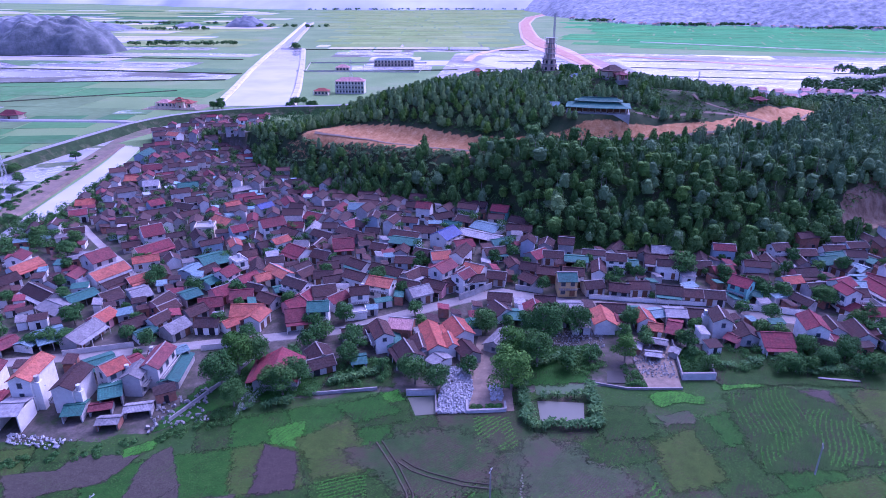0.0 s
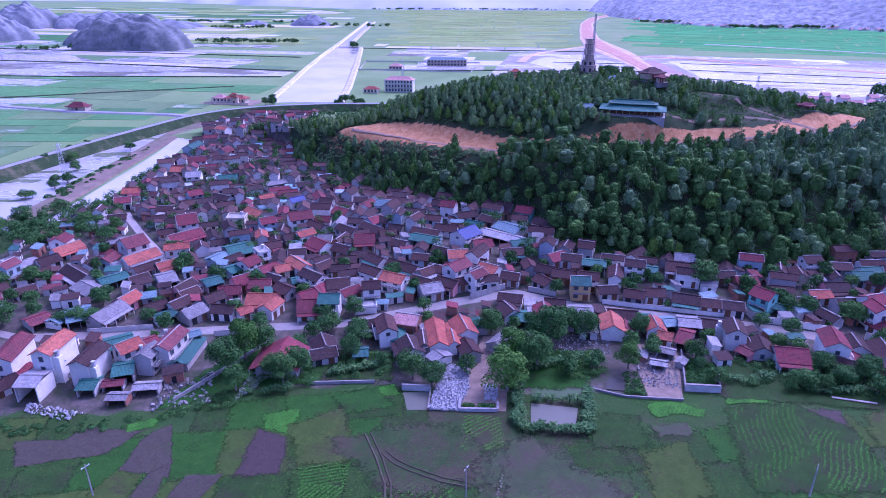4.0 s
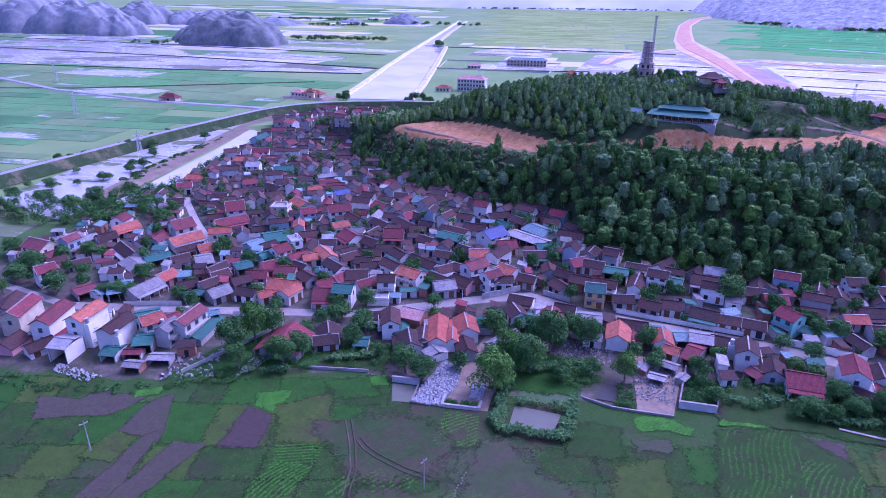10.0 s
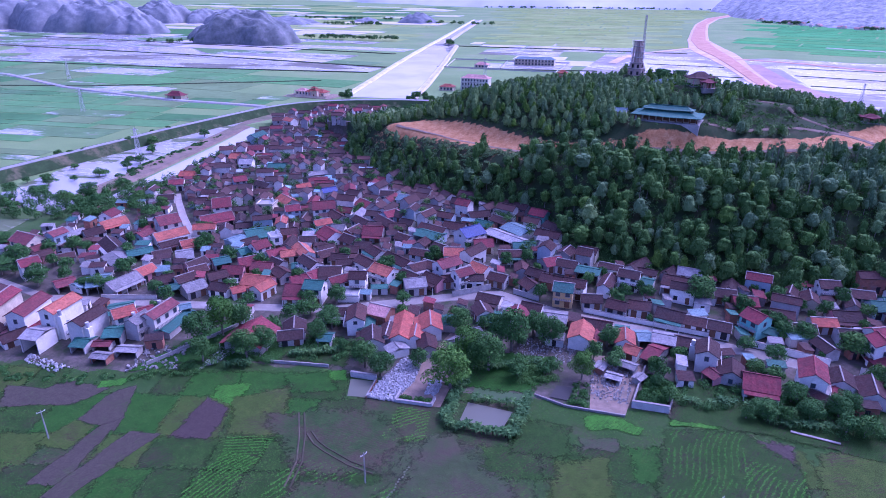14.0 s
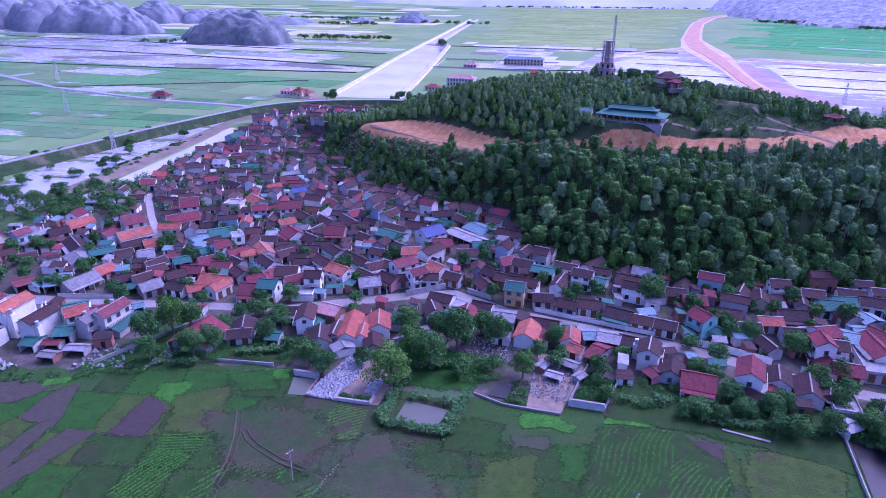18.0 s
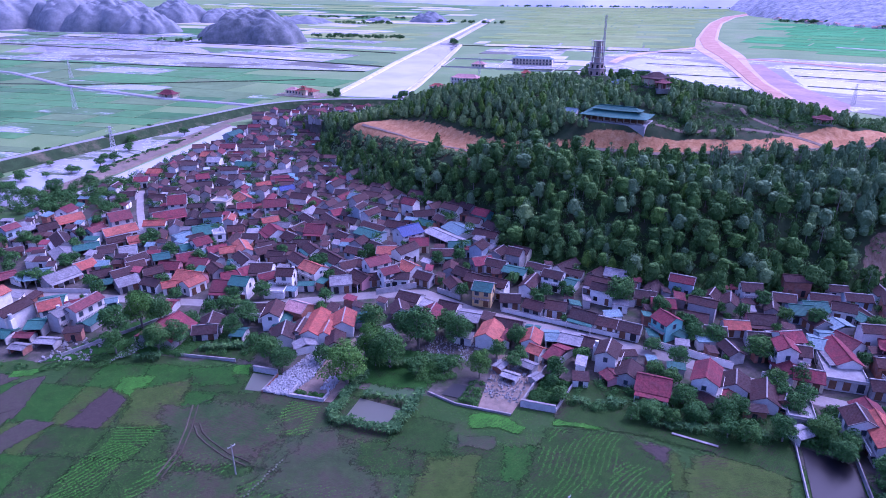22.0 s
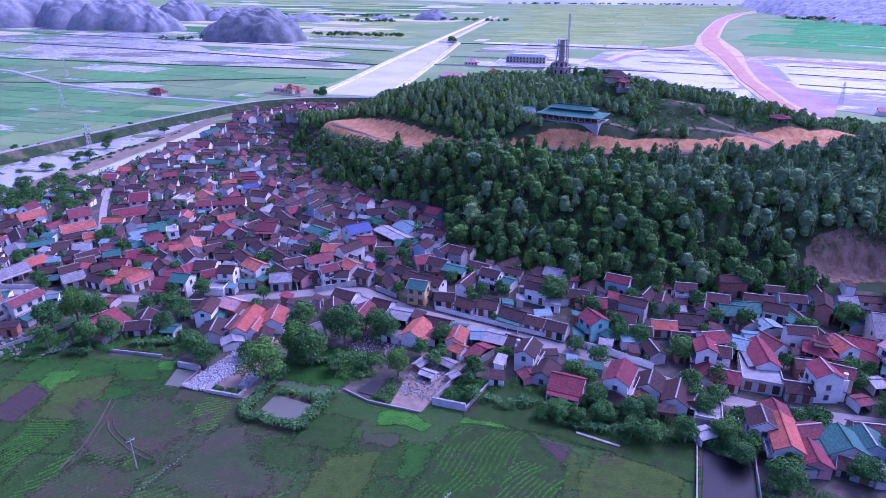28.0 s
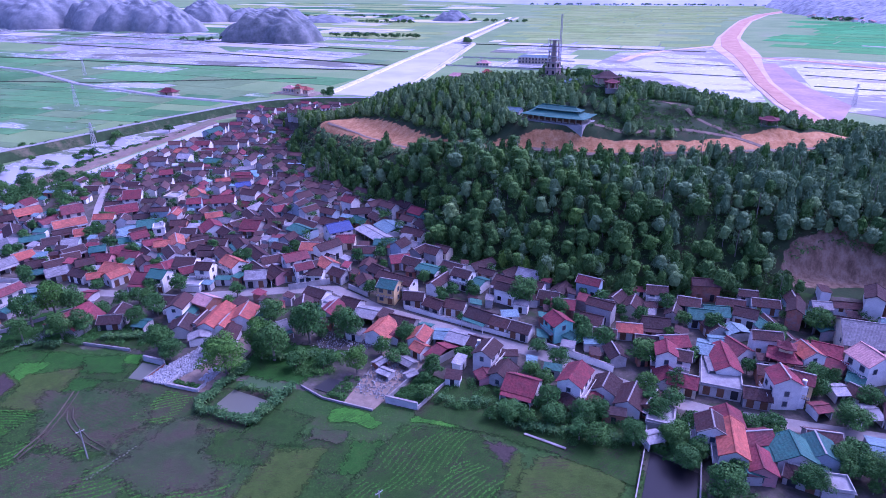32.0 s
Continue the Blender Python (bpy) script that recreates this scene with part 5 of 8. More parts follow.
house(-74.6, 165.2, 46, 5.1, 6.3, 1.3, ROOF_TEAL, WALL_GREY, "s")
house(-35.3, 165.3, 17, 7.3, 7.2, 1.5, ROOF_BROWN, WALL_WHITE, "g")
house(-39.7, 163.3, 64, 6.2, 5.4, 1.4, ROOF_RED, WALL_WHITE, "g")
house(-42.2, 159.0, 42, 6.3, 5.4, 1.3, ROOF_RED, WALL_PINK, "g")
house(-39.8, 152.6, 13, 7.0, 7.2, 1.3, ROOF_RED, WALL_WHITE, "g")
house(-34.5, 153.2, 6, 5.5, 5.4, 2, ROOF_TEAL, WALL_WHITE, "g")
house(-54.4, 154.7, 4, 8.4, 6.3, 1.4, ROOF_ORANGE, WALL_PINK, "g")
house(-51.0, 151.5, 76, 6.2, 4.5, 1.5, ROOF_ORANGE, WALL_WHITE, "g")
house(-57.7, 148.5, 48, 3.5, 3.6, 1.2, ROOF_ORANGE, WALL_WHITE, "g")
house(-63.4, 148.8, 0, 6.8, 5.4, 1.2, ROOF_BROWN, WALL_WHITE, "g")
house(-69.8, 155.9, 51, 6.2, 5.5, 1.1, ROOF_BROWN, WALL_GREY, "g")
house(-24.5, 161.8, 13, 5.5, 5.4, 2, ROOF_BROWN, WALL_WHITE, "g")
house(-31.1, 162.0, 50, 6.2, 4.5, 1.3, ROOF_RED, WALL_WHITE, "g")
house(-26.9, 173.8, -30, 8.1, 5.4, 1.6, ROOF_BROWN, WALL_WHITE, "g")
house(-18.8, 168.2, -20, 7.3, 5.4, 1.7, ROOF_ORANGE, WALL_WHITE, "g")
house(-45.8, 183.3, 46, 6.2, 5.4, 1.2, ROOF_BROWN, WALL_GREY, "g")
house(-43.9, 178.9, 53, 6.2, 5.5, 1.2, ROOF_BROWN, WALL_GREY, "g")
house(-37.3, 183.5, 11, 7.1, 5.4, 1.2, ROOF_BROWN, WALL_GREY, "g")
house(-37.5, 176.9, 3, 6.2, 5.4, 1.2, ROOF_BROWN, WALL_GREY, "g")
house(-34.4, 174.0, 22, 6.2, 4.5, 1.2, ROOF_BROWN, WALL_GREY, "g")
house(-49.3, 194.3, -36, 7.8, 6.3, 1.5, ROOF_RED, WALL_WHITE, "g")
house(-57.8, 204.8, 47, 6.2, 4.5, 1.5, ROOF_ORANGE, WALL_WHITE, "g")
house(-62.4, 203.2, 37, 6.2, 5.4, 1.2, ROOF_BROWN, WALL_GREY, "g")
house(-66.4, 195.2, 29, 6.2, 5.4, 1.2, ROOF_BROWN, BRICK, "g")
house(-55.8, 189.2, 20, 6.2, 5.5, 1.2, ROOF_BROWN, WALL_GREY, "g")
house(-58.2, 197.8, -32, 5.4, 4.5, 1, ROOF_SKY, WALL_WHITE, "s")
house(-40.6, 191.9, -26, 6.9, 6.3, 1.2, ROOF_BROWN, WALL_GREY, "g")
house(-34.7, 199.0, 11, 6.7, 7.2, 1.3, ROOF_RED, WALL_GREY, "g")
house(-43.4, 209.4, -34, 9.6, 5.4, 1.2, ROOF_BROWN, WALL_GREY, "g")
house(-33.8, 209.3, -37, 11.3, 5.4, 1.2, ROOF_BROWN, WALL_GREY, "g")
house(-27.7, 204.4, 20, 6.2, 5.4, 1.2, ROOF_BROWN, WALL_GREY, "g")
house(-56.1, 214.3, -37, 9.5, 5.4, 1.2, ROOF_BROWN, WALL_GREY, "g")
house(-27.5, 183.6, -37, 7.5, 5.4, 1.2, ROOF_BROWN, WALL_WHITE, "g")
house(-33.8, 187.3, 21, 6.2, 5.4, 1.2, ROOF_BROWN, WALL_GREY, "g")
house(-13.7, 199.7, -19, 9.3, 7.2, 1.3, ROOF_TEAL, WALL_BLUE, "s")
house(-14.0, 204.5, -19, 11.6, 5.4, 1.3, ROOF_BROWN, WALL_GREY, "g")
house(-21.9, 195.7, -24, 6.2, 5.4, 1.2, ROOF_BROWN, WALL_GREY, "g")
house(-7.2, 190.9, -24, 6.2, 5.4, 1.2, ROOF_BROWN, WALL_GREY, "g")
house(-0.1, 201.7, 52, 8.3, 7.2, 1.7, ROOF_BLUE, WALL_WHITE, "g")
house(5.8, 196.9, 21, 6.2, 5.5, 1.3, ROOF_RED, WALL_CREAM, "g")
house(11.8, 206.0, -31, 15.6, 6.3, 1, ROOF_GREY, WALL_GREY, "s")
house(18.9, 200.9, 18, 7.3, 6.3, 1, ROOF_TEAL, WALL_GREY, "s")
house(14.9, 212.9, -35, 10.2, 8.1, 1, ROOF_SKY, WALL_WHITE, "s")
house(15.9, 191.5, 16, 7.8, 5.4, 1.3, ROOF_BROWN, WALL_WHITE, "g")
house(-1.6, 186.8, 13, 6.2, 5.5, 1.6, ROOF_ORANGE, WALL_WHITE, "g")
house(-0.8, 176.2, 53, 7.5, 5.4, 2, ROOF_RED, WALL_WHITE, "g")
house(4.9, 184.4, -19, 6.2, 4.5, 1.2, ROOF_BROWN, WALL_GREY, "g")
house(9.0, 179.5, -29, 6.2, 5.4, 1.3, ROOF_ORANGE, WALL_WHITE, "g")
house(4.6, 177.7, 56, 6.2, 4.5, 1.2, ROOF_BROWN, WALL_GREY, "g")
house(5.3, 171.5, 50, 5.5, 4.5, 2, ROOF_RED, WALL_WHITE, "g")
house(8.8, 172.0, 16, 6.2, 4.5, 1.5, ROOF_BROWN, WALL_WHITE, "g")
house(-17.9, 179.1, -30, 12.1, 5.4, 1.2, ROOF_BROWN, WALL_WHITE, "g")
house(-10.6, 170.0, -27, 7.7, 5.4, 1.2, ROOF_BROWN, WALL_GREY, "g")
house(-10.1, 176.3, 48, 7.4, 5.4, 1.2, ROOF_BROWN, WALL_GREY, "g")
house(-6.7, 178.1, -19, 6.2, 5.4, 1.2, ROOF_BROWN, WALL_GREY, "g")
house(-7.7, 165.0, 29, 6.2, 5.5, 1.4, ROOF_GREY, WALL_GREY, "g")
house(-3.0, 169.4, -27, 7.4, 5.4, 1.3, ROOF_BROWN, WALL_PINK, "g")
house(1.8, 171.4, 30, 6.2, 4.5, 1.2, ROOF_BROWN, WALL_GREY, "g")
house(15.7, 162.8, -8, 7.4, 5.4, 1.2, ROOF_BROWN, WALL_WHITE, "g")
house(15.7, 175.6, -14, 6.2, 5.4, 1.2, ROOF_BROWN, WALL_GREY, "g")
house(25.7, 173.6, -49, 6.2, 5.4, 1.2, ROOF_BROWN, WALL_GREY, "g")
house(26.4, 181.1, -22, 6.2, 5.4, 1.2, ROOF_BROWN, WALL_GREY, "g")
house(21.3, 183.5, -77, 6.2, 4.5, 1.2, ROOF_BROWN, WALL_GREY, "g")
house(15.3, 156.0, -61, 6.2, 5.5, 1.2, ROOF_BROWN, WALL_WHITE, "g")
house(18.6, 154.3, -6, 5.4, 6.3, 1, ROOF_TEAL, WALL_GREY, "s")
house(24.9, 155.4, -88, 7.2, 5.4, 1.3, ROOF_RED, WALL_WHITE, "g")
house(-3.1, 141.0, -77, 12.5, 4.5, 1.4, ROOF_ORANGE, WALL_WHITE, "g")
house(3.6, 144.7, -70, 7.9, 5.4, 1.5, ROOF_ORANGE, WALL_WHITE, "g")
house(1.4, 138.9, -77, 5.7, 4.05, 1.3, ROOF_ORANGE, WALL_WHITE, "g")
house(5.6, 135.5, -66, 6.2, 4.5, 1.2, ROOF_BROWN, WALL_GREY, "g")
house(-1.4, 132.2, -47, 3.5, 5.4, 1, ROOF_GREY, WALL_WHITE, "s")
house(7.4, 149.0, -76, 5.5, 3.6, 1, ROOF_TEAL, WALL_GREY, "s")
house(-6.1, 138.3, -78, 7.0, 3.6, 1.2, ROOF_BROWN, WALL_GREY, "g")
house(-8.9, 134.8, -67, 7.1, 5.4, 1.2, ROOF_BROWN, WALL_WHITE, "g")
house(-11.5, 146.8, -9, 6.2, 5.5, 1.6, ROOF_PINK, BRICK, "g")
house(-13.6, 143.2, -78, 11.1, 3.6, 1, ROOF_TEAL, WALL_GREY, "s")
house(-16.3, 141.5, -71, 7.6, 4.5, 1.8, ROOF_BROWN, WALL_WHITE, "g")
house(-23.5, 144.5, 18, 6.7, 4.5, 1.2, ROOF_BROWN, WALL_GREY, "g")
house(14.4, 141.5, 60, 8.9, 5.4, 1, ROOF_GREY, WALL_GREY, "g")
house(-25.3, 156.9, 14, 6.2, 5.4, 1, CONCRETE, WALL_WHITE, "f")
house(-38.9, 126.2, -89, 10.1, 9.9, 1.3, ROOF_RED, WALL_GREY, "g")
house(-30.6, 133.4, -63, 6.2, 5.4, 1.2, ROOF_BROWN, WALL_GREY, "g")
house(-29.9, 130.0, 27, 6.2, 4.5, 1.1, ROOF_BROWN, WALL_GREY, "g")
house(-20.9, 132.0, 11, 3.5, 4.5, 1, ROOF_TEAL, WALL_GREY, "s")
house(-49.4, 139.1, 14, 3.5, 5.4, 1, ROOF_RED, WALL_GREY, "s")
house(34.8, 189.1, -10, 7.2, 5.4, 1.3, ROOF_BROWN, WALL_WHITE, "g")
house(29.7, 189.5, 38, 6.2, 5.4, 1.3, ROOF_RED, WALL_GREY, "g")
house(41.6, 186.0, -9, 7.1, 5.4, 1.4, ROOF_TEAL, WALL_WHITE, "s")
house(38.6, 174.7, -9, 6.7, 5.4, 1.7, ROOF_BROWN, WALL_WHITE, "g")
house(31.6, 177.9, -12, 7.2, 5.4, 1.3, ROOF_BROWN, BRICK, "g")
house(35.8, 169.9, 0, 5.5, 5.5, 2, ROOF_TEAL, WALL_YELLOW, "g")
house(28.2, 160.9, -8, 6.2, 5.4, 1.2, ROOF_BROWN, WALL_WHITE, "g")
house(53.6, 183.7, -10, 6.6, 5.4, 1.8, ROOF_BROWN, WALL_WHITE, "g")
house(58.9, 184.1, -14, 3.5, 5.4, 1.2, ROOF_TEAL, WALL_WHITE, "s")
house(66.9, 185.6, -12, 7.7, 7.2, 1.3, ROOF_BROWN, WALL_GREY, "g")
house(43.7, 169.9, 11, 6.2, 5.4, 1.2, ROOF_BROWN, WALL_GREY, "g")
house(51.1, 168.1, -14, 6.2, 5.5, 1.2, ROOF_BROWN, WALL_GREY, "g")
house(56.9, 169.1, 0, 6.2, 5.4, 1.3, ROOF_BROWN, WALL_WHITE, "g")
house(65.1, 166.5, -15, 7.8, 6.3, 1.2, ROOF_BROWN, WALL_WHITE, "g")
house(71.1, 165.0, -8, 6.2, 5.4, 1.2, ROOF_BROWN, WALL_WHITE, "g")
house(35.0, 157.7, 0, 6.4, 6.3, 1.2, ROOF_GREY, WALL_CREAM, "s")
house(46.1, 156.7, -4, 8.5, 5.4, 1.2, ROOF_BROWN, WALL_GREY, "g")
house(42.5, 151.2, 88, 8.0, 5.4, 1.4, ROOF_ORANGE, WALL_WHITE, "g")
house(46.3, 153.0, 85, 7.3, 4.5, 1, ROOF_RED, WALL_WHITE, "s")
house(53.5, 151.6, -87, 6.2, 4.5, 1.4, ROOF_ORANGE, WALL_WHITE, "g")
house(52.7, 156.7, 0, 3.5, 4.5, 1, ROOF_TEAL, WALL_GREY, "s")
house(58.1, 155.3, 14, 3.5, 5.4, 1, ROOF_SKY, WALL_GREY, "s")
house(63.2, 154.8, -6, 5.6, 6.3, 1.2, ROOF_GREY, WALL_WHITE, "s")
house(61.0, 148.3, -25, 3.5, 9, 1, ROOF_RED, WALL_GREY, "s")
house(68.5, 154.5, -9, 6.2, 5.4, 1.1, ROOF_BROWN, WALL_GREY, "g")
house(55.5, 147.0, -20, 3.5, 3.6, 1.2, ROOF_ORANGE, WALL_WHITE, "g")
house(72.8, 148.5, 84, 7.3, 5.4, 2, ROOF_BROWN, WALL_WHITE, "g")
house(54.6, 141.1, -20, 4.2, 3.0, 0.9, ROOF_GREY, WALL_GREY, "s")
house(51.6, 135.4, -12, 3.6, 2.6, 0.85, ROOF_GREY, WALL_GREY, "s")
house(48.4, 139.0, 70, 3.4, 2.4, 0.85, ROOF_GREY, BRICK, "s")
house(57.4, 137.0, 60, 2.8, 2.2, 0.8, ROOF_GREY, WALL_GREY, "s")
house(78.0, 144.2, 84, 6.2, 5.4, 1.2, ROOF_BROWN, WALL_GREY, "g")
house(74.4, 142.5, -49, 3.5, 4.5, 1, ROOF_RED, WALL_PINK, "s")
house(83.8, 140.8, -4, 7.3, 7.2, 1.2, ROOF_RED, WALL_WHITE, "g")
house(94.9, 144.3, 81, 8.1, 5.4, 2.2, ROOF_RED, WALL_WHITE, "g")
house(101.5, 147.0, 84, 6.2, 5.4, 1.3, ROOF_BROWN, WALL_WHITE, "g")
house(107.5, 144.5, 83, 8.1, 5.4, 1.3, ROOF_BROWN, WALL_WHITE, "g")
house(111.7, 144.5, 74, 6.2, 4.5, 1.2, ROOF_BROWN, BRICK, "g")
house(94.9, 139.9, -35, 6.2, 4.5, 1, ROOF_BROWN, WALL_GREY, "g")
house(98.8, 141.2, 71, 5.9, 3.6, 1, ROOF_RED, WALL_WHITE, "s")
house(108.5, 192.0, 8, 6.0, 5.5, 1.7, ROOF_BROWN, WALL_WHITE, "g")
house(117.2, 191.4, 0, 6.4, 5.4, 1.2, ROOF_BROWN, WALL_GREY, "g")
house(124.1, 188.2, 12, 6.2, 5.4, 1.3, ROOF_TEAL, WALL_WHITE, "g")
house(131.5, 188.9, -9, 6.2, 5.5, 1.5, ROOF_BROWN, WALL_WHITE, "g")
house(128.9, 181.3, -60, 4.4, 6.3, 1.1, ROOF_SKY, WALL_GREY, "s")
house(109.6, 177.2, 9, 7.5, 6.3, 1.3, ROOF_BROWN, WALL_PINK, "g")
house(103.4, 173.1, 11, 6.2, 4.5, 1.2, ROOF_ORANGE, WALL_GREY, "g")
house(93.6, 173.9, -6, 6.5, 6.3, 1.2, ROOF_BROWN, WALL_GREY, "g")
house(84.9, 178.8, 9, 6.2, 5.5, 1.3, ROOF_RED, BRICK, "g")
house(80.2, 182.4, 0, 6.2, 5.4, 1.2, ROOF_BROWN, WALL_GREY, "g")
house(77.2, 164.1, -9, 6.2, 5.5, 1.2, ROOF_BROWN, WALL_WHITE, "g")
house(86.1, 167.0, -46, 5.5, 5.5, 2, ROOF_RED, WALL_GREEN, "g")
house(89.7, 166.2, -26, 4.5, 4.5, 1, ROOF_TEAL, WALL_GREEN, "s")
house(97.9, 168.5, 8, 6.2, 5.4, 1.2, ROOF_BROWN, WALL_GREY, "g")
house(108.4, 168.3, 8, 6.2, 5.5, 1.3, ROOF_BROWN, WALL_GREY, "g")
house(101.6, 161.1, -63, 6.2, 4.5, 1.2, ROOF_BROWN, WALL_GREY, "g")
house(114.8, 166.9, 25, 5.5, 5.4, 2, ROOF_RED, WALL_WHITE, "g")
house(116.4, 162.1, 0, 5.6, 5.4, 1.8, ROOF_BROWN, WALL_WHITE, "g")
house(125.5, 173.3, 8, 5.5, 6.3, 1.3, ROOF_SKY, WALL_BLUE, "s")
house(128.9, 172.0, -46, 6.2, 5.5, 1.3, ROOF_RED, WALL_WHITE, "g")
house(114.1, 157.8, -65, 6.2, 5.4, 1, ROOF_RED, WALL_WHITE, "g")
house(123.6, 136.9, -83, 5.5, 5.5, 2.2, ROOF_BROWN, WALL_WHITE, "g")
house(127.3, 134.4, -85, 10.7, 4.95, 2, ROOF_ORANGE, WALL_WHITE, "g")
house(126.8, 142.2, -80, 5.5, 5.4, 1.7, ROOF_RED, WALL_WHITE, "g")
house(129.6, 129.5, -69, 3.5, 8.1, 1, ROOF_TEAL, WALL_GREY, "s")
house(132.3, 132.0, -81, 6.2, 5.5, 1.3, ROOF_RED, WALL_PINK, "g")
house(131.9, 139.2, 27, 6.2, 4.5, 1.5, ROOF_RED, WALL_WHITE, "g")
house(138.5, 137.3, -78, 6.9, 7.2, 1.5, ROOF_TEAL, WALL_WHITE, "g")
house(143.3, 140.1, -80, 6.3, 6.3, 1.3, ROOF_TEAL, WALL_BLUE, "g")
house(140.1, 132.7, -11, 6.2, 4.5, 1, ROOF_BROWN, WALL_GREY, "g")
house(145.2, 132.2, -80, 4.3, 5.4, 1, CONCRETE, WALL_GREY, "f")
house(144.8, 145.4, 9, 6.2, 5.4, 1, ROOF_BROWN, WALL_GREY, "g")
house(154.2, 157.3, 24, 4.8, 5.4, 1, ROOF_GREY, WALL_WHITE, "s")
house(154.4, 144.6, -1, 3.5, 9, 1, ROOF_SKY, WALL_GREY, "s")
house(114.0, 141.5, -90, 6.5, 5.4, 1, CONCRETE, WALL_GREY, "f")
house(112.9, 133.5, 37, 3.5, 3.6, 1, ROOF_GREY, WALL_WHITE, "s")
house(113.2, 161.1, -82, 5.5, 4.5, 2.3, ROOF_RED, WALL_WHITE, "g")
house(117.7, 155.3, -3, 6.2, 5.4, 1.2, ROOF_RED, WALL_CREAM, "g")
house(122.2, 169.9, -4, 4.3, 7.2, 1.3, ROOF_SKY, WALL_BLUE, "s")
house(126.2, 165.7, -79, 10.9, 5.4, 1.5, ROOF_RED, WALL_WHITE, "g")
house(125.6, 160.4, 1, 8.7, 11.7, 1.2, CONCRETE, WALL_GREY, "f")
house(133.0, 155.7, 5, 6.2, 5.4, 1.2, ROOF_BROWN, WALL_GREY, "g")
house(137.9, 157.8, -74, 5.6, 5.5, 2.6, ROOF_RED, WALL_WHITE, "g")
house(141.3, 160.0, -8, 5.5, 4.5, 2.3, ROOF_RED, WALL_YELLOW, "g")
house(144.3, 173.1, -60, 5.5, 5.4, 1.8, ROOF_ORANGE, WALL_WHITE, "g")
house(149.0, 178.1, -8, 6.2, 5.5, 1.3, ROOF_RED, WALL_PINK, "g")
house(150.9, 174.0, -30, 4.4, 7.2, 1, ROOF_RED, WALL_PINK, "s")
house(157.1, 173.6, -56, 6.8, 7.2, 2.2, ROOF_PINK, WALL_WHITE, "g")
house(156.9, 185.2, 3, 9.4, 12.6, 1.8, ROOF_GREY, WALL_CREAM, "g")
house(148.8, 191.5, -65, 10.0, 4.5, 1.2, ROOF_TEAL, WALL_GREY, "s")
house(154.3, 169.6, -17, 3.5, 5.4, 1, ROOF_TEAL, WALL_GREY, "s")
house(154.6, 163.7, -35, 6.2, 5.4, 1, ROOF_BROWN, WALL_GREY, "g")
house(145.5, 155.8, 30, 3.5, 3.6, 1, ROOF_RED, WALL_WHITE, "s")
house(150.0, 163.8, 24, 3.5, 4.5, 1, ROOF_GREY, WALL_WHITE, "s")
house(138.7, 184.6, -64, 14.4, 4.5, 1.1, ROOF_BROWN, WALL_GREY, "g")
house(135.7, 187.6, -55, 4.8, 5.4, 1, ROOF_TEAL, WALL_BLUE, "s")
house(120.4, 185.2, 8, 6.2, 5.5, 1.3, ROOF_TEAL, WALL_BLUE, "g")
house(123.8, 181.1, -61, 6.2, 5.4, 1.2, ROOF_BROWN, WALL_GREY, "g")
house(-141.2, 295.1, 23, 8.0, 6.3, 1.8, ROOF_RED, WALL_WHITE, "g")
house(-145.1, 282.3, 9, 6.2, 5.4, 1.3, ROOF_ORANGE, WALL_GREY, "g")
house(-130.6, 269.2, 16, 6.2, 6.3, 1.8, ROOF_GREY, WALL_WHITE, "g")
house(-156.5, 321.2, 87, 12.0, 5.4, 2, ROOF_TEAL, WALL_BLUE, "g")
house(-155.1, 357.3, -22, 7.7, 5.4, 1.5, ROOF_ORANGE, WALL_WHITE, "g")
house(-139.0, 322.4, 70, 6.3, 7.2, 1.2, ROOF_RED, WALL_GREY, "g")
house(-115.7, 272.5, 18, 8.3, 5.4, 1.2, ROOF_TEAL, WALL_GREY, "g")
house(-131.1, 284.6, 28, 8.1, 5.4, 1.2, ROOF_BROWN, WALL_GREY, "g")
house(-148.6, 247.9, 12, 7.1, 5.4, 1.3, ROOF_ORANGE, WALL_PINK, "g")
house(-138.2, 245.0, 0, 6.9, 5.4, 1.2, ROOF_BROWN, WALL_BLUE, "g")
house(-144.1, 233.7, 27, 6.2, 5.4, 1.5, ROOF_RED, WALL_WHITE, "g")
house(-117.5, 242.6, 45, 5.5, 5.5, 1.8, ROOF_RED, WALL_BLUE, "g")
house(-105.8, 243.3, -21, 10.0, 5.4, 1.3, ROOF_BROWN, WALL_WHITE, "g")
house(-105.2, 211.0, 35, 7.0, 9, 1.8, ROOF_RED, WALL_WHITE, "g")
house(-122.1, 226.8, 11, 7.1, 5.4, 1.3, ROOF_BROWN, WALL_WHITE, "g")
house(-88.1, 216.6, 10, 6.9, 6.3, 1.9, CONCRETE, WALL_CREAM, "f")
house(-84.4, 226.3, -33, 9.2, 6.3, 1.3, ROOF_ORANGE, WALL_GREY, "g")
house(-75.1, 213.7, 36, 5.5, 5.5, 1.8, ROOF_RED, WALL_BLUE, "g")
house(-64.1, 218.8, 30, 8.4, 7.2, 1.9, ROOF_RED, WALL_WHITE, "g")
house(-91.2, 266.8, 40, 9.1, 6.3, 1.3, ROOF_GREY, WALL_WHITE, "s")
house(-85.7, 256.9, 29, 8.2, 5.4, 1.2, ROOF_RED, WALL_PINK, "g")
house(-87.8, 246.3, 46, 6.2, 4.5, 1.2, ROOF_ORANGE, WALL_GREY, "g")
house(-77.9, 265.8, 30, 6.2, 5.4, 1.2, ROOF_BROWN, WALL_WHITE, "g")
house(-66.3, 264.0, 26, 6.2, 5.4, 1.2, ROOF_BROWN, WALL_WHITE, "g")
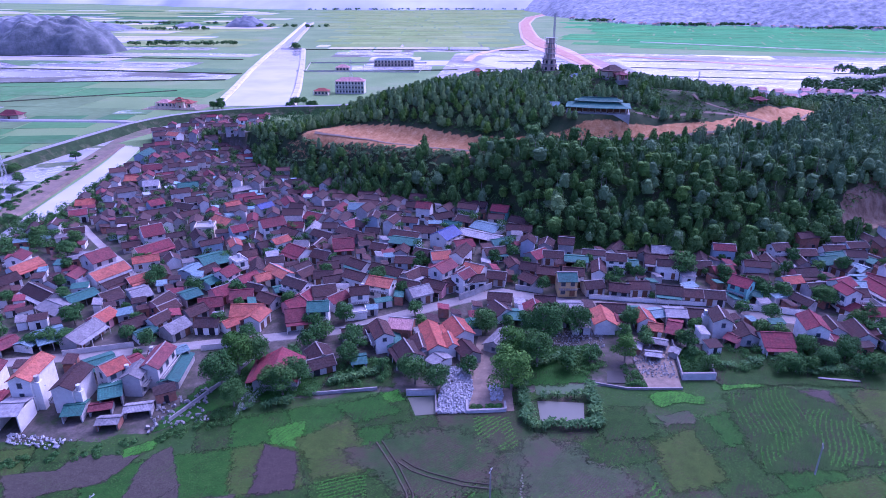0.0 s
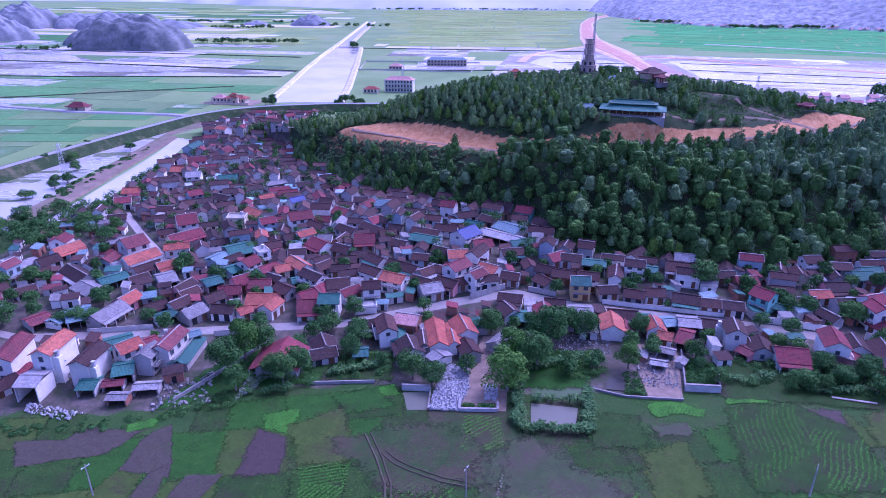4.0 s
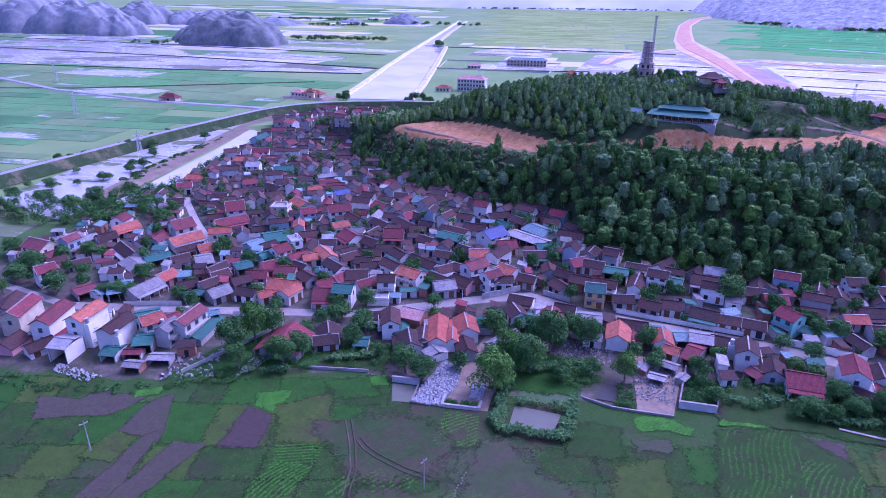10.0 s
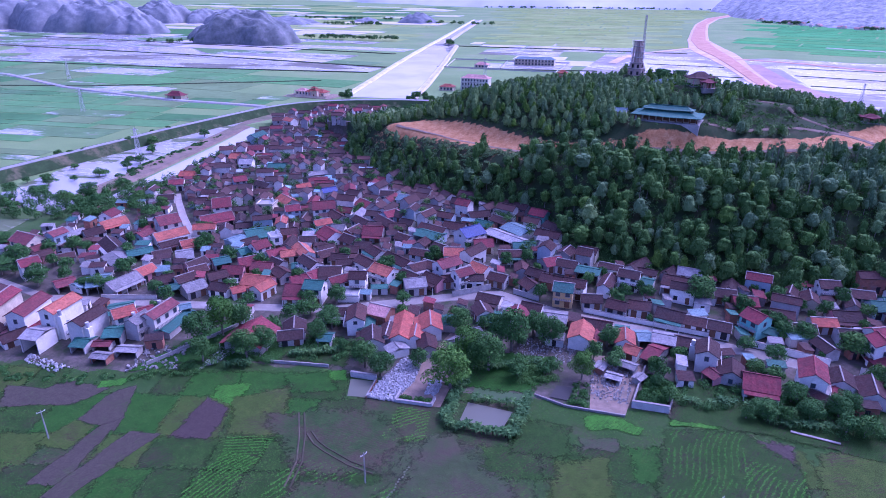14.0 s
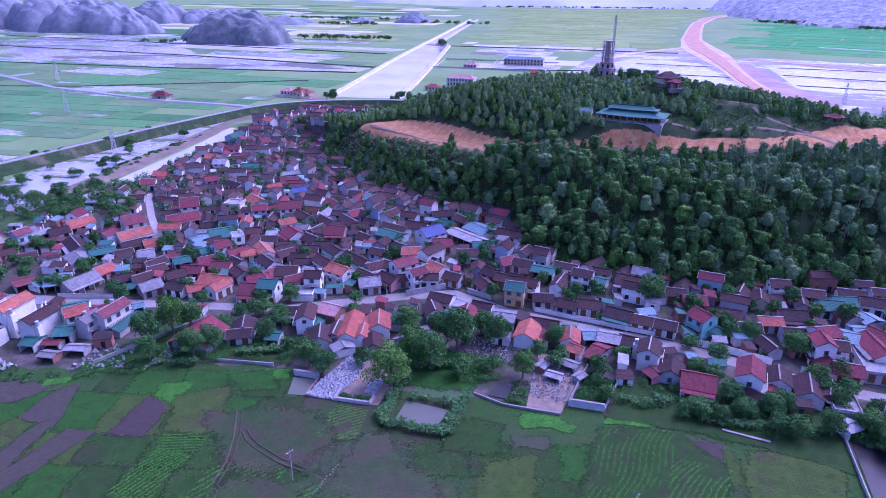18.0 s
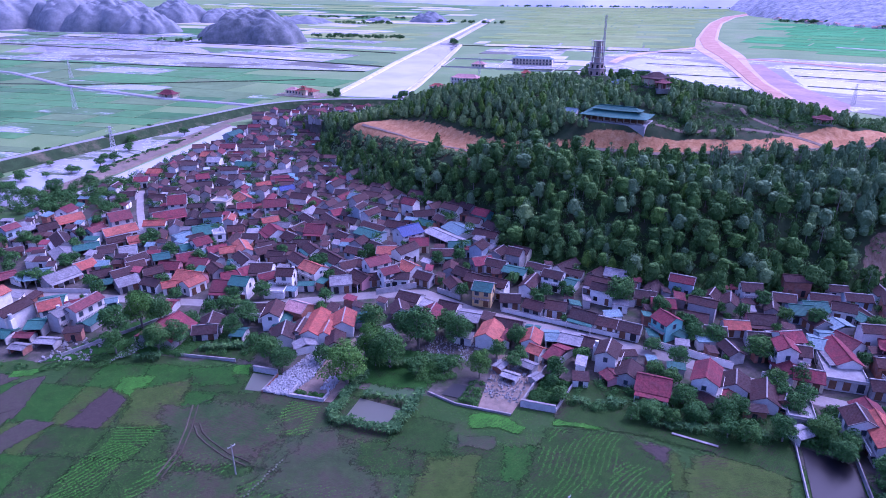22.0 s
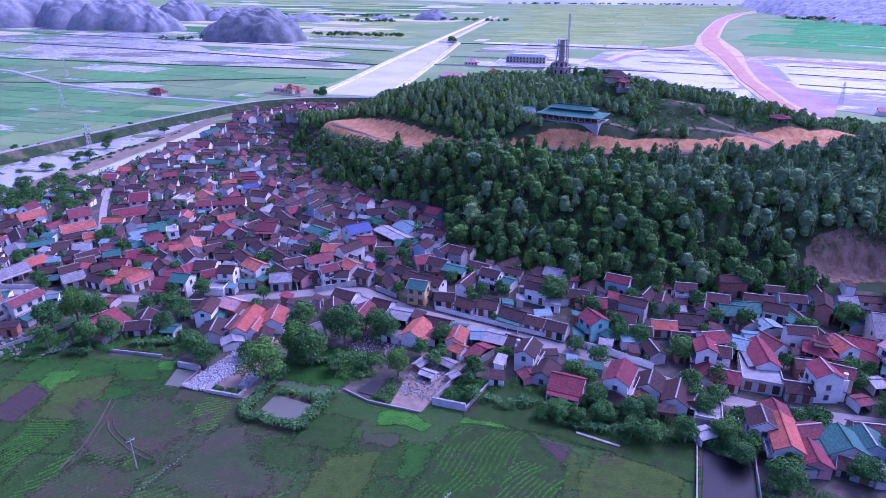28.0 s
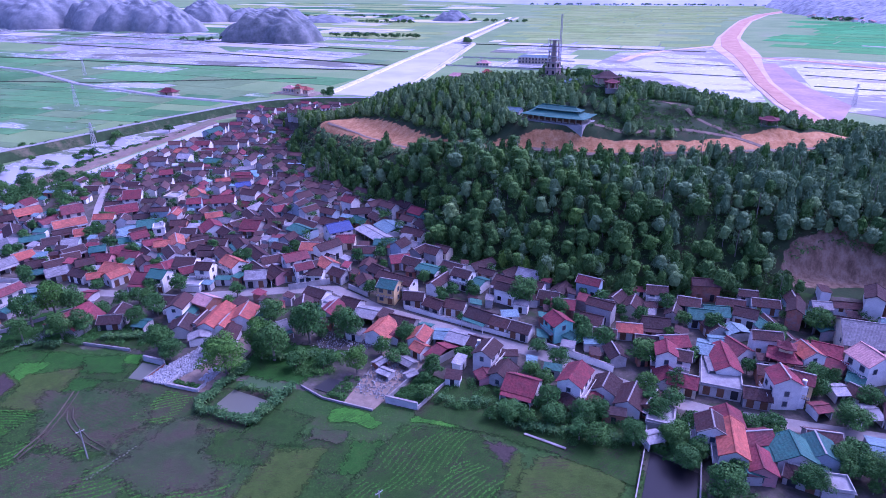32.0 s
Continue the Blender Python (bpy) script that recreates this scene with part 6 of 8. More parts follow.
house(-45.8, 241.4, 9, 6.2, 5.4, 1.3, ROOF_BROWN, WALL_WHITE, "g")
house(-34.3, 232.6, -5, 6.2, 5.5, 1.5, ROOF_SKY, WALL_WHITE, "g")
house(-50.1, 228.6, -30, 7.1, 6.3, 1.2, ROOF_RED, WALL_GREY, "g")
house(-34.8, 216.6, 53, 6.2, 5.4, 1.3, ROOF_RED, WALL_BLUE, "g")
house(-30.7, 216.3, -34, 6.2, 5.4, 1.2, ROOF_BROWN, WALL_BLUE, "g")
house(-73.3, 242.3, 47, 6.2, 4.5, 1.5, ROOF_BLUE, WALL_WHITE, "g")
house(-100.3, 199.7, 50, 11.9, 6.3, 1.3, ROOF_RED, WALL_CREAM, "g")
house(20.4, 225.5, -19, 6.2, 5.4, 1.6, ROOF_RED, WALL_GREEN, "g")
house(26.6, 216.4, -36, 7.0, 5.4, 1.3, ROOF_BROWN, WALL_WHITE, "g")
house(9.7, 232.1, -22, 13.8, 5.4, 1.2, ROOF_BROWN, WALL_GREY, "g")
house(-1.4, 221.2, 31, 8.5, 5.4, 1.2, ROOF_BROWN, WALL_WHITE, "g")
house(7.3, 218.2, -31, 7.1, 5.4, 1.2, ROOF_BROWN, BRICK, "g")
house(-18.9, 239.0, -42, 6.5, 5.4, 1.2, ROOF_BROWN, WALL_WHITE, "g")
house(-142.0, 399.0, 57, 6.5, 7.2, 1.8, ROOF_RED, WALL_WHITE, "g")
house(-132.2, 408.3, 41, 5.7, 5.5, 2, ROOF_RED, WALL_WHITE, "g")
house(-125.3, 390.6, 40, 6.2, 5.5, 1.5, ROOF_ORANGE, WALL_CREAM, "g")

# ---- the crowded rest of the village, house against house ----
LANES = [[(-112, 132), (-70, 140), (-28, 149), (2, 164), (17, 170), (35, 163.8), (52, 161.5), (60, 160.8), (74, 159.2), (87, 157), (102, 153.2), (112.5, 150), (126, 149), (158, 152), (230, 158)],
         [(-112, 132), (-150, 140)], [(-100, 183), (-105.4, 190.3), (-119, 204), (-133, 219.4), (-140, 228)]]
for lane in LANES:
    ribbon("road_lane", fine_line(lane, 5), 2.0 if len(lane) > 5 else 1.3, 0.12, PAVING, "pale concrete village lane", "road", 0.15, follow=True)


def off_lane(x, y, gap):
    for lane in LANES:
        d, _, _ = near_line(np.array([x]), np.array([y]), [(a, b, 0) for a, b in lane])
        if d[0] < gap:
            return False
    return True


def fill_village():
    r = random.Random(4)
    walls, roofs, reds, dark, sheets = Shape(), Shape(), Shape(), Shape(), Shape()
    made = 0
    spots = [(x, y) for y in np.arange(150, 440, 3.9) for x in np.arange(-165, 240, 3.9)]
    for gx, gy in spots:
        x, y = gx + r.uniform(-1.9, 1.9), gy + r.uniform(-1.9, 1.9)
        if not inside(np.array([x]), np.array([y]), VILLAGE)[0] or (y < 178 and -110 < x < 130):
            continue
        if x < -110 and y < 215 or (y < 150 and x > 130):
            continue
        l, w = r.uniform(4.6, 8.6), r.uniform(3.3, 4.5)
        turn = 12 * math.sin(x / 37 + y / 51) + r.choice([0, 0, 90, 78]) + r.uniform(-6, 6) + (18 if x < -60 else -4)
        c, s = math.cos(radians(turn)), math.sin(radians(turn))
        probes = [(x + c * u - s * v, y + s * u + c * v) for u in (-l / 2, 0, l / 2) for v in (-w / 2, 0, w / 2)]
        if any(crowded(px, py, 0.05) for px, py in probes) or not off_lane(x, y, max(l, w) / 2 + 2.0 if y < 178 else w / 2 + 1.4):
            continue
        HOUSES.append((x, y, turn, l, w))
        eave, rise = r.choice([2.1, 2.2, 2.4, 2.6, 2.8, 3.1, 4.6, 5.0]), r.uniform(0.24, 0.36) * w
        m = pose(x, y, height(x, y), 0, 0, turn)
        own = holder("house", x, y, height(x, y), turn) if y < 218 else None
        red = r.random() < 0.15
        cover = r.choice([ROOF_RED, ROOF_RED, ROOF_TEAL, ROOF_GREY, ROOF_ORANGE, ROOF_SKY]) if red else ROOF_BROWN
        paint = r.choice([WALL_GREY, WALL_WHITE, WALL_WHITE, WALL_WHITE, WALL_CREAM, BRICK, WALL_GREY, WALL_BLUE])
        if own:
            tagged(own, f"low {MAT_WORDS[cover.name]} house with {WALL_WORDS[paint.name]} walls", "house")

        def put(shape, into):
            if own:
                name, stuff = {id(walls): ("wall", paint), id(dark): ("door", DARK if r.random() < 0.5 else WOOD)}.get(id(into), ("roof", cover))
                part(name, shape, stuff, own)
            else:
                into.add([tuple(m @ Vector(v)) for v in shape.v], shape.f)
        body = Shape().add([(sx * l / 2, sy * w / 2, zz) for sx in (-1, 1) for sy, zz in ((-1, -1.5), (1, -1.5), (1, eave), (0, eave + rise - 0.02), (-1, eave))],
                           [(0, 1, 2, 3, 4), (9, 8, 7, 6, 5), (4, 9, 5, 0), (6, 7, 2, 1), (7, 8, 3, 2), (3, 8, 9, 4)])
        put(body, walls)
        put(gable_roof(l, w, eave, rise), reds if red else roofs)
        trim = roof_trim(l, w, eave, rise, verge=r.random() < 0.4)
        if own:
            part("ridge", trim, TRIM if r.random() < 0.5 else cover, own)
        else:
            put(trim, roofs)
        bays = 2 if y < 215 else 1
        for j in range(bays):
            ox = (j + 0.5) * l / bays - l / 2
            put(Shape().box(ox - 0.55, ox + 0.55, -w / 2 - 0.06, -w / 2 + 0.05, 0.1 if j % 2 else 0.9, 2.2), dark)
        made += 1
    for attempt in range(10000):
        x, y = r.uniform(-160, 230), r.uniform(118, 435)
        if not inside(np.array([x]), np.array([y]), VILLAGE)[0] or (y < 148 and not (-110 < x < -62 and y > 116 or 66 < x < 108 and y > 138 or x > 124 and y > 132)) or (x < -112 and y < 150):
            continue
        l, w, eave = r.uniform(2.4, 4.8), r.uniform(1.8, 3.0), r.uniform(2.0, 3.0)
        turn = r.choice([10, 100]) + r.uniform(-14, 14) + (15 if x < -60 else 0)
        c, s = math.cos(radians(turn)), math.sin(radians(turn))
        probes = [(x + c * u - s * v, y + s * u + c * v) for u in (-l / 2, 0, l / 2) for v in (-w / 2, w / 2)]
        if any(crowded(px, py, 0.05) for px, py in probes) or not off_lane(x, y, max(l, w) / 2 + 2.4):
            continue
        HOUSES.append((x, y, turn, l + 0.8, w + 0.8))
        m = pose(x, y, height(x, y), 0, 0, turn)
        k, tilt = r.random(), r.uniform(0.3, 0.7)
        own = holder("lean_to", x, y, height(x, y), turn) if y < 240 else None
        cover = ROOF_BROWN if k < 0.5 else ROOF_RED if k < 0.62 else r.choice([ROOF_TEAL, ROOF_SKY, ROOF_GREY, ROOF_GREY])
        paint = r.choice([WALL_GREY, WALL_WHITE, WALL_WHITE, BRICK])
        if own:
            tagged(own, f"small {MAT_WORDS[cover.name]} lean-to with {WALL_WORDS[paint.name]} walls", "shed")

        def put(shape, into):
            if own:
                name, stuff = {id(walls): ("wall", paint), id(dark): ("door", DARK)}.get(id(into), ("roof", cover))
                part(name, shape, stuff, own)
            else:
                into.add([tuple(m @ Vector(v)) for v in shape.v], shape.f)
        put(Shape().box(-l / 2, l / 2, -w / 2, w / 2, -1.0, eave - 0.1), walls)
        top = [(-l / 2 - 0.25, -w / 2 - 0.3, eave), (l / 2 + 0.25, -w / 2 - 0.3, eave), (l / 2 + 0.25, w / 2 + 0.2, eave + tilt), (-l / 2 - 0.25, w / 2 + 0.2, eave + tilt)]
        put(Shape().add(top + [(a, b, q - 0.1) for a, b, q in top], [(0, 1, 2, 3), (7, 6, 5, 4), (0, 4, 5, 1), (1, 5, 6, 2), (2, 6, 7, 3), (3, 7, 4, 0)]),
            roofs if k < 0.6 else reds if k < 0.74 else sheets)
        put(Shape().box(-0.5, 0.5, -w / 2 - 0.05, -w / 2 + 0.05, 0.0, 1.9), dark)
    return walls, roofs, reds, dark, sheets


old_walls, old_roofs, old_reds, old_dark, old_sheets = fill_village()


def mat_crowd(name, stops, rough=0.85):
    m, nt, b = nodes_of(name, rough, 0.0, 0.25)
    p = place(nt)
    col = ramp(nt, nt.nodes.new("ShaderNodeNewGeometry").outputs["Random Per Island"], stops)
    col = mix(nt, 0.6, col, ramp(nt, noise_of(nt, p, 0.9, 6.0, 0.7), [(0.3, (0.5,) * 3), (0.7, (1.2,) * 3)]), "MULTIPLY")
    nt.links.new(col, b.inputs["Base Color"])
    bump(nt, b, noise_of(nt, p, 3.0, 3.0), 0.5, 0.06)
    return m


crowd = part("old_quarter", old_walls, mat_crowd("weathered walls", [(0, (0.3, 0.28, 0.26)), (0.4, (0.42, 0.4, 0.38)), (0.7, (0.62, 0.6, 0.57)), (1, (0.7, 0.66, 0.58))]),
             None, "crowd of small tiled houses filling the old village")
tagged(crowd, "", "houses", "", "stuff")
tagged(part("roofs", old_roofs, mat_crowd("weathered brown tiles", [(0, (0.04, 0.024, 0.023)), (0.4, (0.07, 0.035, 0.031)), (0.7, (0.052, 0.036, 0.034)), (1, (0.1, 0.05, 0.041))]), crowd), "", "", "", "stuff")
tagged(part("red_roofs", old_reds, ROOF_RED, crowd), "", "", "", "stuff")
tagged(part("openings", old_dark, DARK, crowd), "", "", "", "stuff")

tagged(part("sheet_roofs", old_sheets, mat_crowd("patched sheet metal", [(0, (0.04, 0.14, 0.13)), (0.5, (0.2, 0.33, 0.38)), (1, (0.3, 0.31, 0.32))], 0.6), crowd), "", "", "", "stuff")

# small trees in the yards: the nearer ones singly, the far ones as one growth
yard_rng = random.Random(8)
far_lumps = []


def plant(x0, x1, y0, y1, most, low, high, gap):
    placed = 0
    for attempt in range(4000):
        x, y = yard_rng.uniform(x0, x1), yard_rng.uniform(y0, y1)
        if placed > most:
            break
        if inside(np.array([x]), np.array([y]), VILLAGE)[0] and not crowded(x, y, gap) and off_lane(x, y, 3.0):
            k = yard_rng.uniform(low, high)
            placed += 1
            if y < 192:
                tree(x, y, k, k * yard_rng.uniform(0.8, 1.15))
                continue
            z = height(x, y)
            for j in range(5):
                far_lumps.append((x + yard_rng.uniform(-0.25, 0.25) * k, y + yard_rng.uniform(-0.25, 0.25) * k, z + k * yard_rng.uniform(0.35, 0.8), k * yard_rng.uniform(0.18, 0.32), k * yard_rng.uniform(0.14, 0.25)))


plant(-155, 200, 128, 430, 230, 3.0, 5.8, 0.3)
plant(56, 185, 130, 205, 80, 2.6, 4.8, 0.4)
plant(-150, 40, 193, 400, 150, 3.4, 6.2, -0.7)
far_growth = leaf_cloud(tree_rng, 70 * len(far_lumps), far_lumps, 0.24, sides=3)
tagged(new("yard_trees", cloud_mesh("yard_trees", far_growth, LEAF_ROUND, None, 3)), "small trees between the old houses", "trees", kind="stuff")

# ---- trees between the houses ----
tree(-50.9, 121.9, 10, 9, "r")
tree(-48.8, 127.6, 11, 9, "v")
tree(-45.7, 131.3, 9, 8, "r")
tree(-46.4, 115.6, 7, 6, "r")
tree(-36.7, 119.8, 8, 7, "r")
tree(-33.8, 124.3, 7, 7, "r")
tree(-39.9, 122.0, 6, 6, "r")
tree(-34.9, 139.1, 6, 5, "r")
tree(-22.7, 139.2, 7, 7, "r")
tree(-23.2, 132.7, 6, 6, "r")
tree(-6.8, 124.4, 7, 7, "r")
tree(-1.9, 122.2, 6, 7, "r")
tree(5.6, 128.7, 5, 5, "r")
tree(10.9, 147.8, 7, 8, "r")
tree(15.4, 122.3, 10, 11, "v")
tree(16.5, 134.2, 9, 9, "v")
tree(22.4, 131.7, 10, 9, "r")
tree(26.0, 142.2, 11, 10, "r")
tree(22.6, 145.0, 9, 8, "r")
tree(30.2, 150.9, 7, 7, "r")
tree(35.1, 148.0, 8, 8, "r")
tree(44.4, 134.3, 7, 6, "v")
tree(49.4, 151.0, 6, 6, "r")
tree(61.5, 139.7, 5, 5, "r")
tree(-8.4, 156.4, 5, 5, "r")
tree(-6.5, 150.7, 4, 4, "r")
tree(-34.9, 150.5, 5, 7, "r")
tree(-61.1, 150.4, 5, 5, "r")
tree(-51.7, 144.5, 4, 5, "r")
tree(-75.9, 140.2, 5, 5, "r")
tree(-97.5, 140.9, 4, 6, "r")
tree(-102.1, 140.9, 5, 6, "r")
tree(-89.0, 178.5, 6, 6, "r")
tree(-75.5, 170.7, 5, 6, "r")
tree(72.4, 179.7, 8, 10, "r")
tree(84.2, 176.2, 6, 6, "r")
tree(89.6, 154.0, 5, 6, "r")
tree(87.9, 145.4, 4, 5, "r")
tree(109.1, 163.0, 6, 9, "r")
tree(115.9, 154.1, 5, 5, "r")
tree(97.6, 166.1, 5, 7, "r")
tree(90.3, 138.5, 5, 6, "r")
tree(112.7, 142.7, 5, 6, "r")
tree(92.7, 166.1, 5, 6, "r")
tree(82.9, 158.3, 4, 5, "r")
tree(117.0, 134.5, 6, 7, "r")
tree(119.9, 128.7, 5, 6, "r")
tree(127.0, 123.6, 7, 8, "r")
tree(128.5, 128.8, 5, 5, "r")
tree(141.0, 130.6, 6, 7, "r")
tree(150.7, 153.0, 6, 8, "r")
tree(155.2, 162.1, 5, 6, "r")
tree(109.9, 150.1, 6, 6, "r")
tree(111.5, 146.3, 5, 5, "r")
tree(109.5, 131.6, 6, 6, "r")
tree(101.6, 138.2, 5, 6, "r")
tree(83.9, 148.5, 4, 5, "r")
tree(92.9, 132.8, 5, 6, "r")
tree(83.4, 131.2, 4, 6, "r")
tree(145.8, 167.1, 5, 6, "r")
tree(138.3, 181.1, 6, 7, "r")
tree(148.1, 189.9, 7, 8, "r")
tree(123.7, 181.5, 6, 6, "r")
tree(136.3, 145.7, 5, 5, "r")
tree(152.9, 136.8, 7, 8, "r")
tree(150.1, 142.1, 5, 5, "r")
tree(-190.2, 203.0, 7, 10, "r")
tree(-173.3, 200.2, 7, 9, "r")
tree(-172.4, 211.6, 7, 9, "r")
tree(-141.2, 148.9, 7, 9, "r")
tree(-121.2, 137.4, 7, 8, "r")
tree(-139.4, 140.7, 6, 8, "r")
tree(-158.4, 158.8, 6, 8, "r")
tree(-146.7, 210.9, 6, 8, "r")
tree(-149.5, 225.6, 6, 7, "r")
tree(-131.1, 207.9, 6, 6, "r")
tree(-129.2, 198.3, 6, 6, "r")
tree(-159.9, 203.7, 6, 8, "r")
tree(-166.5, 225.2, 6, 7, "r")
tree(-105.1, 139.8, 4, 6, "r")
tree(-98.6, 141.5, 4, 6, "r")
tree(-103.5, 156.7, 4, 5, "r")
tree(-128.4, 164.2, 4, 6, "r")
tree(-104.7, 154.2, 4, 5, "r")

# ---- the wooded hill ----
def crown_core(lumps, n=7):
    """A plain dark heart inside a crown, so that it is not seen through: triangles."""
    out = []
    for x, y, z, rx, rz in lumps:
        rings = [[(x + 0.8 * rx * math.cos(6.2832 * i / n + k) * math.cos(p), y + 0.8 * rx * math.sin(6.2832 * i / n + k) * math.cos(p), z + 0.8 * rz * math.sin(p)) for i in range(n)]
                 for k, p in ((0.0, -0.7), (0.4, 0.15), (0.8, 0.85))]
        top = (x, y, z + 0.8 * rz)
        for a, b in zip(rings, rings[1:]):
            for i in range(n):
                j = (i + 1) % n
                out += [a[i], a[j], b[i], a[j], b[j], b[i]]
        for i in range(n):
            out += [rings[-1][i], rings[-1][(i + 1) % n], top]
    return np.array(out)


def spire(rng, n, size, blunt):
    """A tapering crown of leaf sprays round a plain heart: height and width 1, uneven in outline."""
    ph = rng.uniform(0, 6.283, 4)

    def reach(q, a):
        return 0.5 * (1 - q) ** blunt * np.minimum(1, 0.35 + 4 * (q - 0.1)) * (1 + 0.16 * np.sin(3 * a + ph[0] + 5 * q) + 0.12 * np.sin(5 * a - 9 * q + ph[1]))
    q, a = 0.1 + 0.9 * rng.random(n) ** 1.25, rng.uniform(0, 6.283, n)
    d = np.stack([np.cos(a), np.sin(a), np.full(n, 0.45)], 1)
    r = reach(q, a) * rng.uniform(0.7, 1.15, n)
    c = np.stack([np.cos(a) * r, np.sin(a) * r, q], 1)
    nrm = d + rng.normal(scale=0.5, size=(n, 3))
    nrm /= np.linalg.norm(nrm, axis=1)[:, None]
    u = np.cross(nrm, rng.normal(size=(n, 3)))
    u /= np.linalg.norm(u, axis=1)[:, None]
    v = np.cross(nrm, u)
    k = size * rng.uniform(0.6, 1.3, n)[:, None]
    leaves = np.stack([c - u * k - v * k * 0.4, c + u * k * 0.9 - v * k * 0.5, c + v * k], 1).reshape(-1, 3)
    core, m = [], 7
    rings = [[(0.78 * float(reach(np.float64(z), 6.283 * i / m)) * math.cos(6.283 * i / m), 0.78 * float(reach(np.float64(z), 6.283 * i / m)) * math.sin(6.283 * i / m), z) for i in range(m)] for z in (0.16, 0.34, 0.56, 0.78)]
    for lo, hi in zip(rings, rings[1:]):
        for i in range(m):
            j = (i + 1) % m
            core += [lo[i], lo[j], hi[i], lo[j], hi[j], hi[i]]
    for i in range(m):
        core += [rings[-1][i], rings[-1][(i + 1) % m], (0, 0, 0.94)]
    return np.concatenate([np.array(core), leaves])


def crown_kinds(rng):
    """Unit crowns: pointed young trees, broad trees of many billows, and thin tall ones on bare stems."""
    pointed, broad, thin = [], [], []
    for i in range(8):
        pointed.append(spire(rng, 170, 0.072, rng.uniform(0.28, 0.46)))
    for i in range(6):
        lumps = [(0, 0, 0.54, 0.38, 0.33), (0, 0, 0.72, 0.27, 0.22)]
        for j in range(9):
            a, up = 2.4 * j + rng.uniform(-0.7, 0.7), rng.uniform(0, 1)
            out = rng.uniform(0.18, 0.4) * (1 - 0.5 * up)
            lumps.append((out * math.cos(a), out * math.sin(a), 0.34 + 0.5 * up, rng.uniform(0.12, 0.25), rng.uniform(0.08, 0.18)))
        broad.append(np.concatenate([crown_core(lumps[:6], 7), leaf_cloud(rng, 460, lumps, 0.043, 0.25, 3, 0.5)]))
    for i in range(3):
        lumps = []
        for j in range(7):
            a = 2.4 * j
            lumps.append((0.2 * math.cos(a), 0.2 * math.sin(a), 0.5 + 0.07 * j, rng.uniform(0.12, 0.2), rng.uniform(0.06, 0.1)))
        thin.append(leaf_cloud(rng, 240, lumps, 0.045, 0.1, 3))
    return pointed, broad, thin


CLEARINGS = ((66, 266, 24, 10), (112, 275, 22, 9), (72, 288, 9, 7), (50, 311, 8, 7), (74, 297, 11, 7), (136, 281, 9, 6), (152, 298, 14, 6), (164, 212, 24, 9), (100, 287, 12, 7))


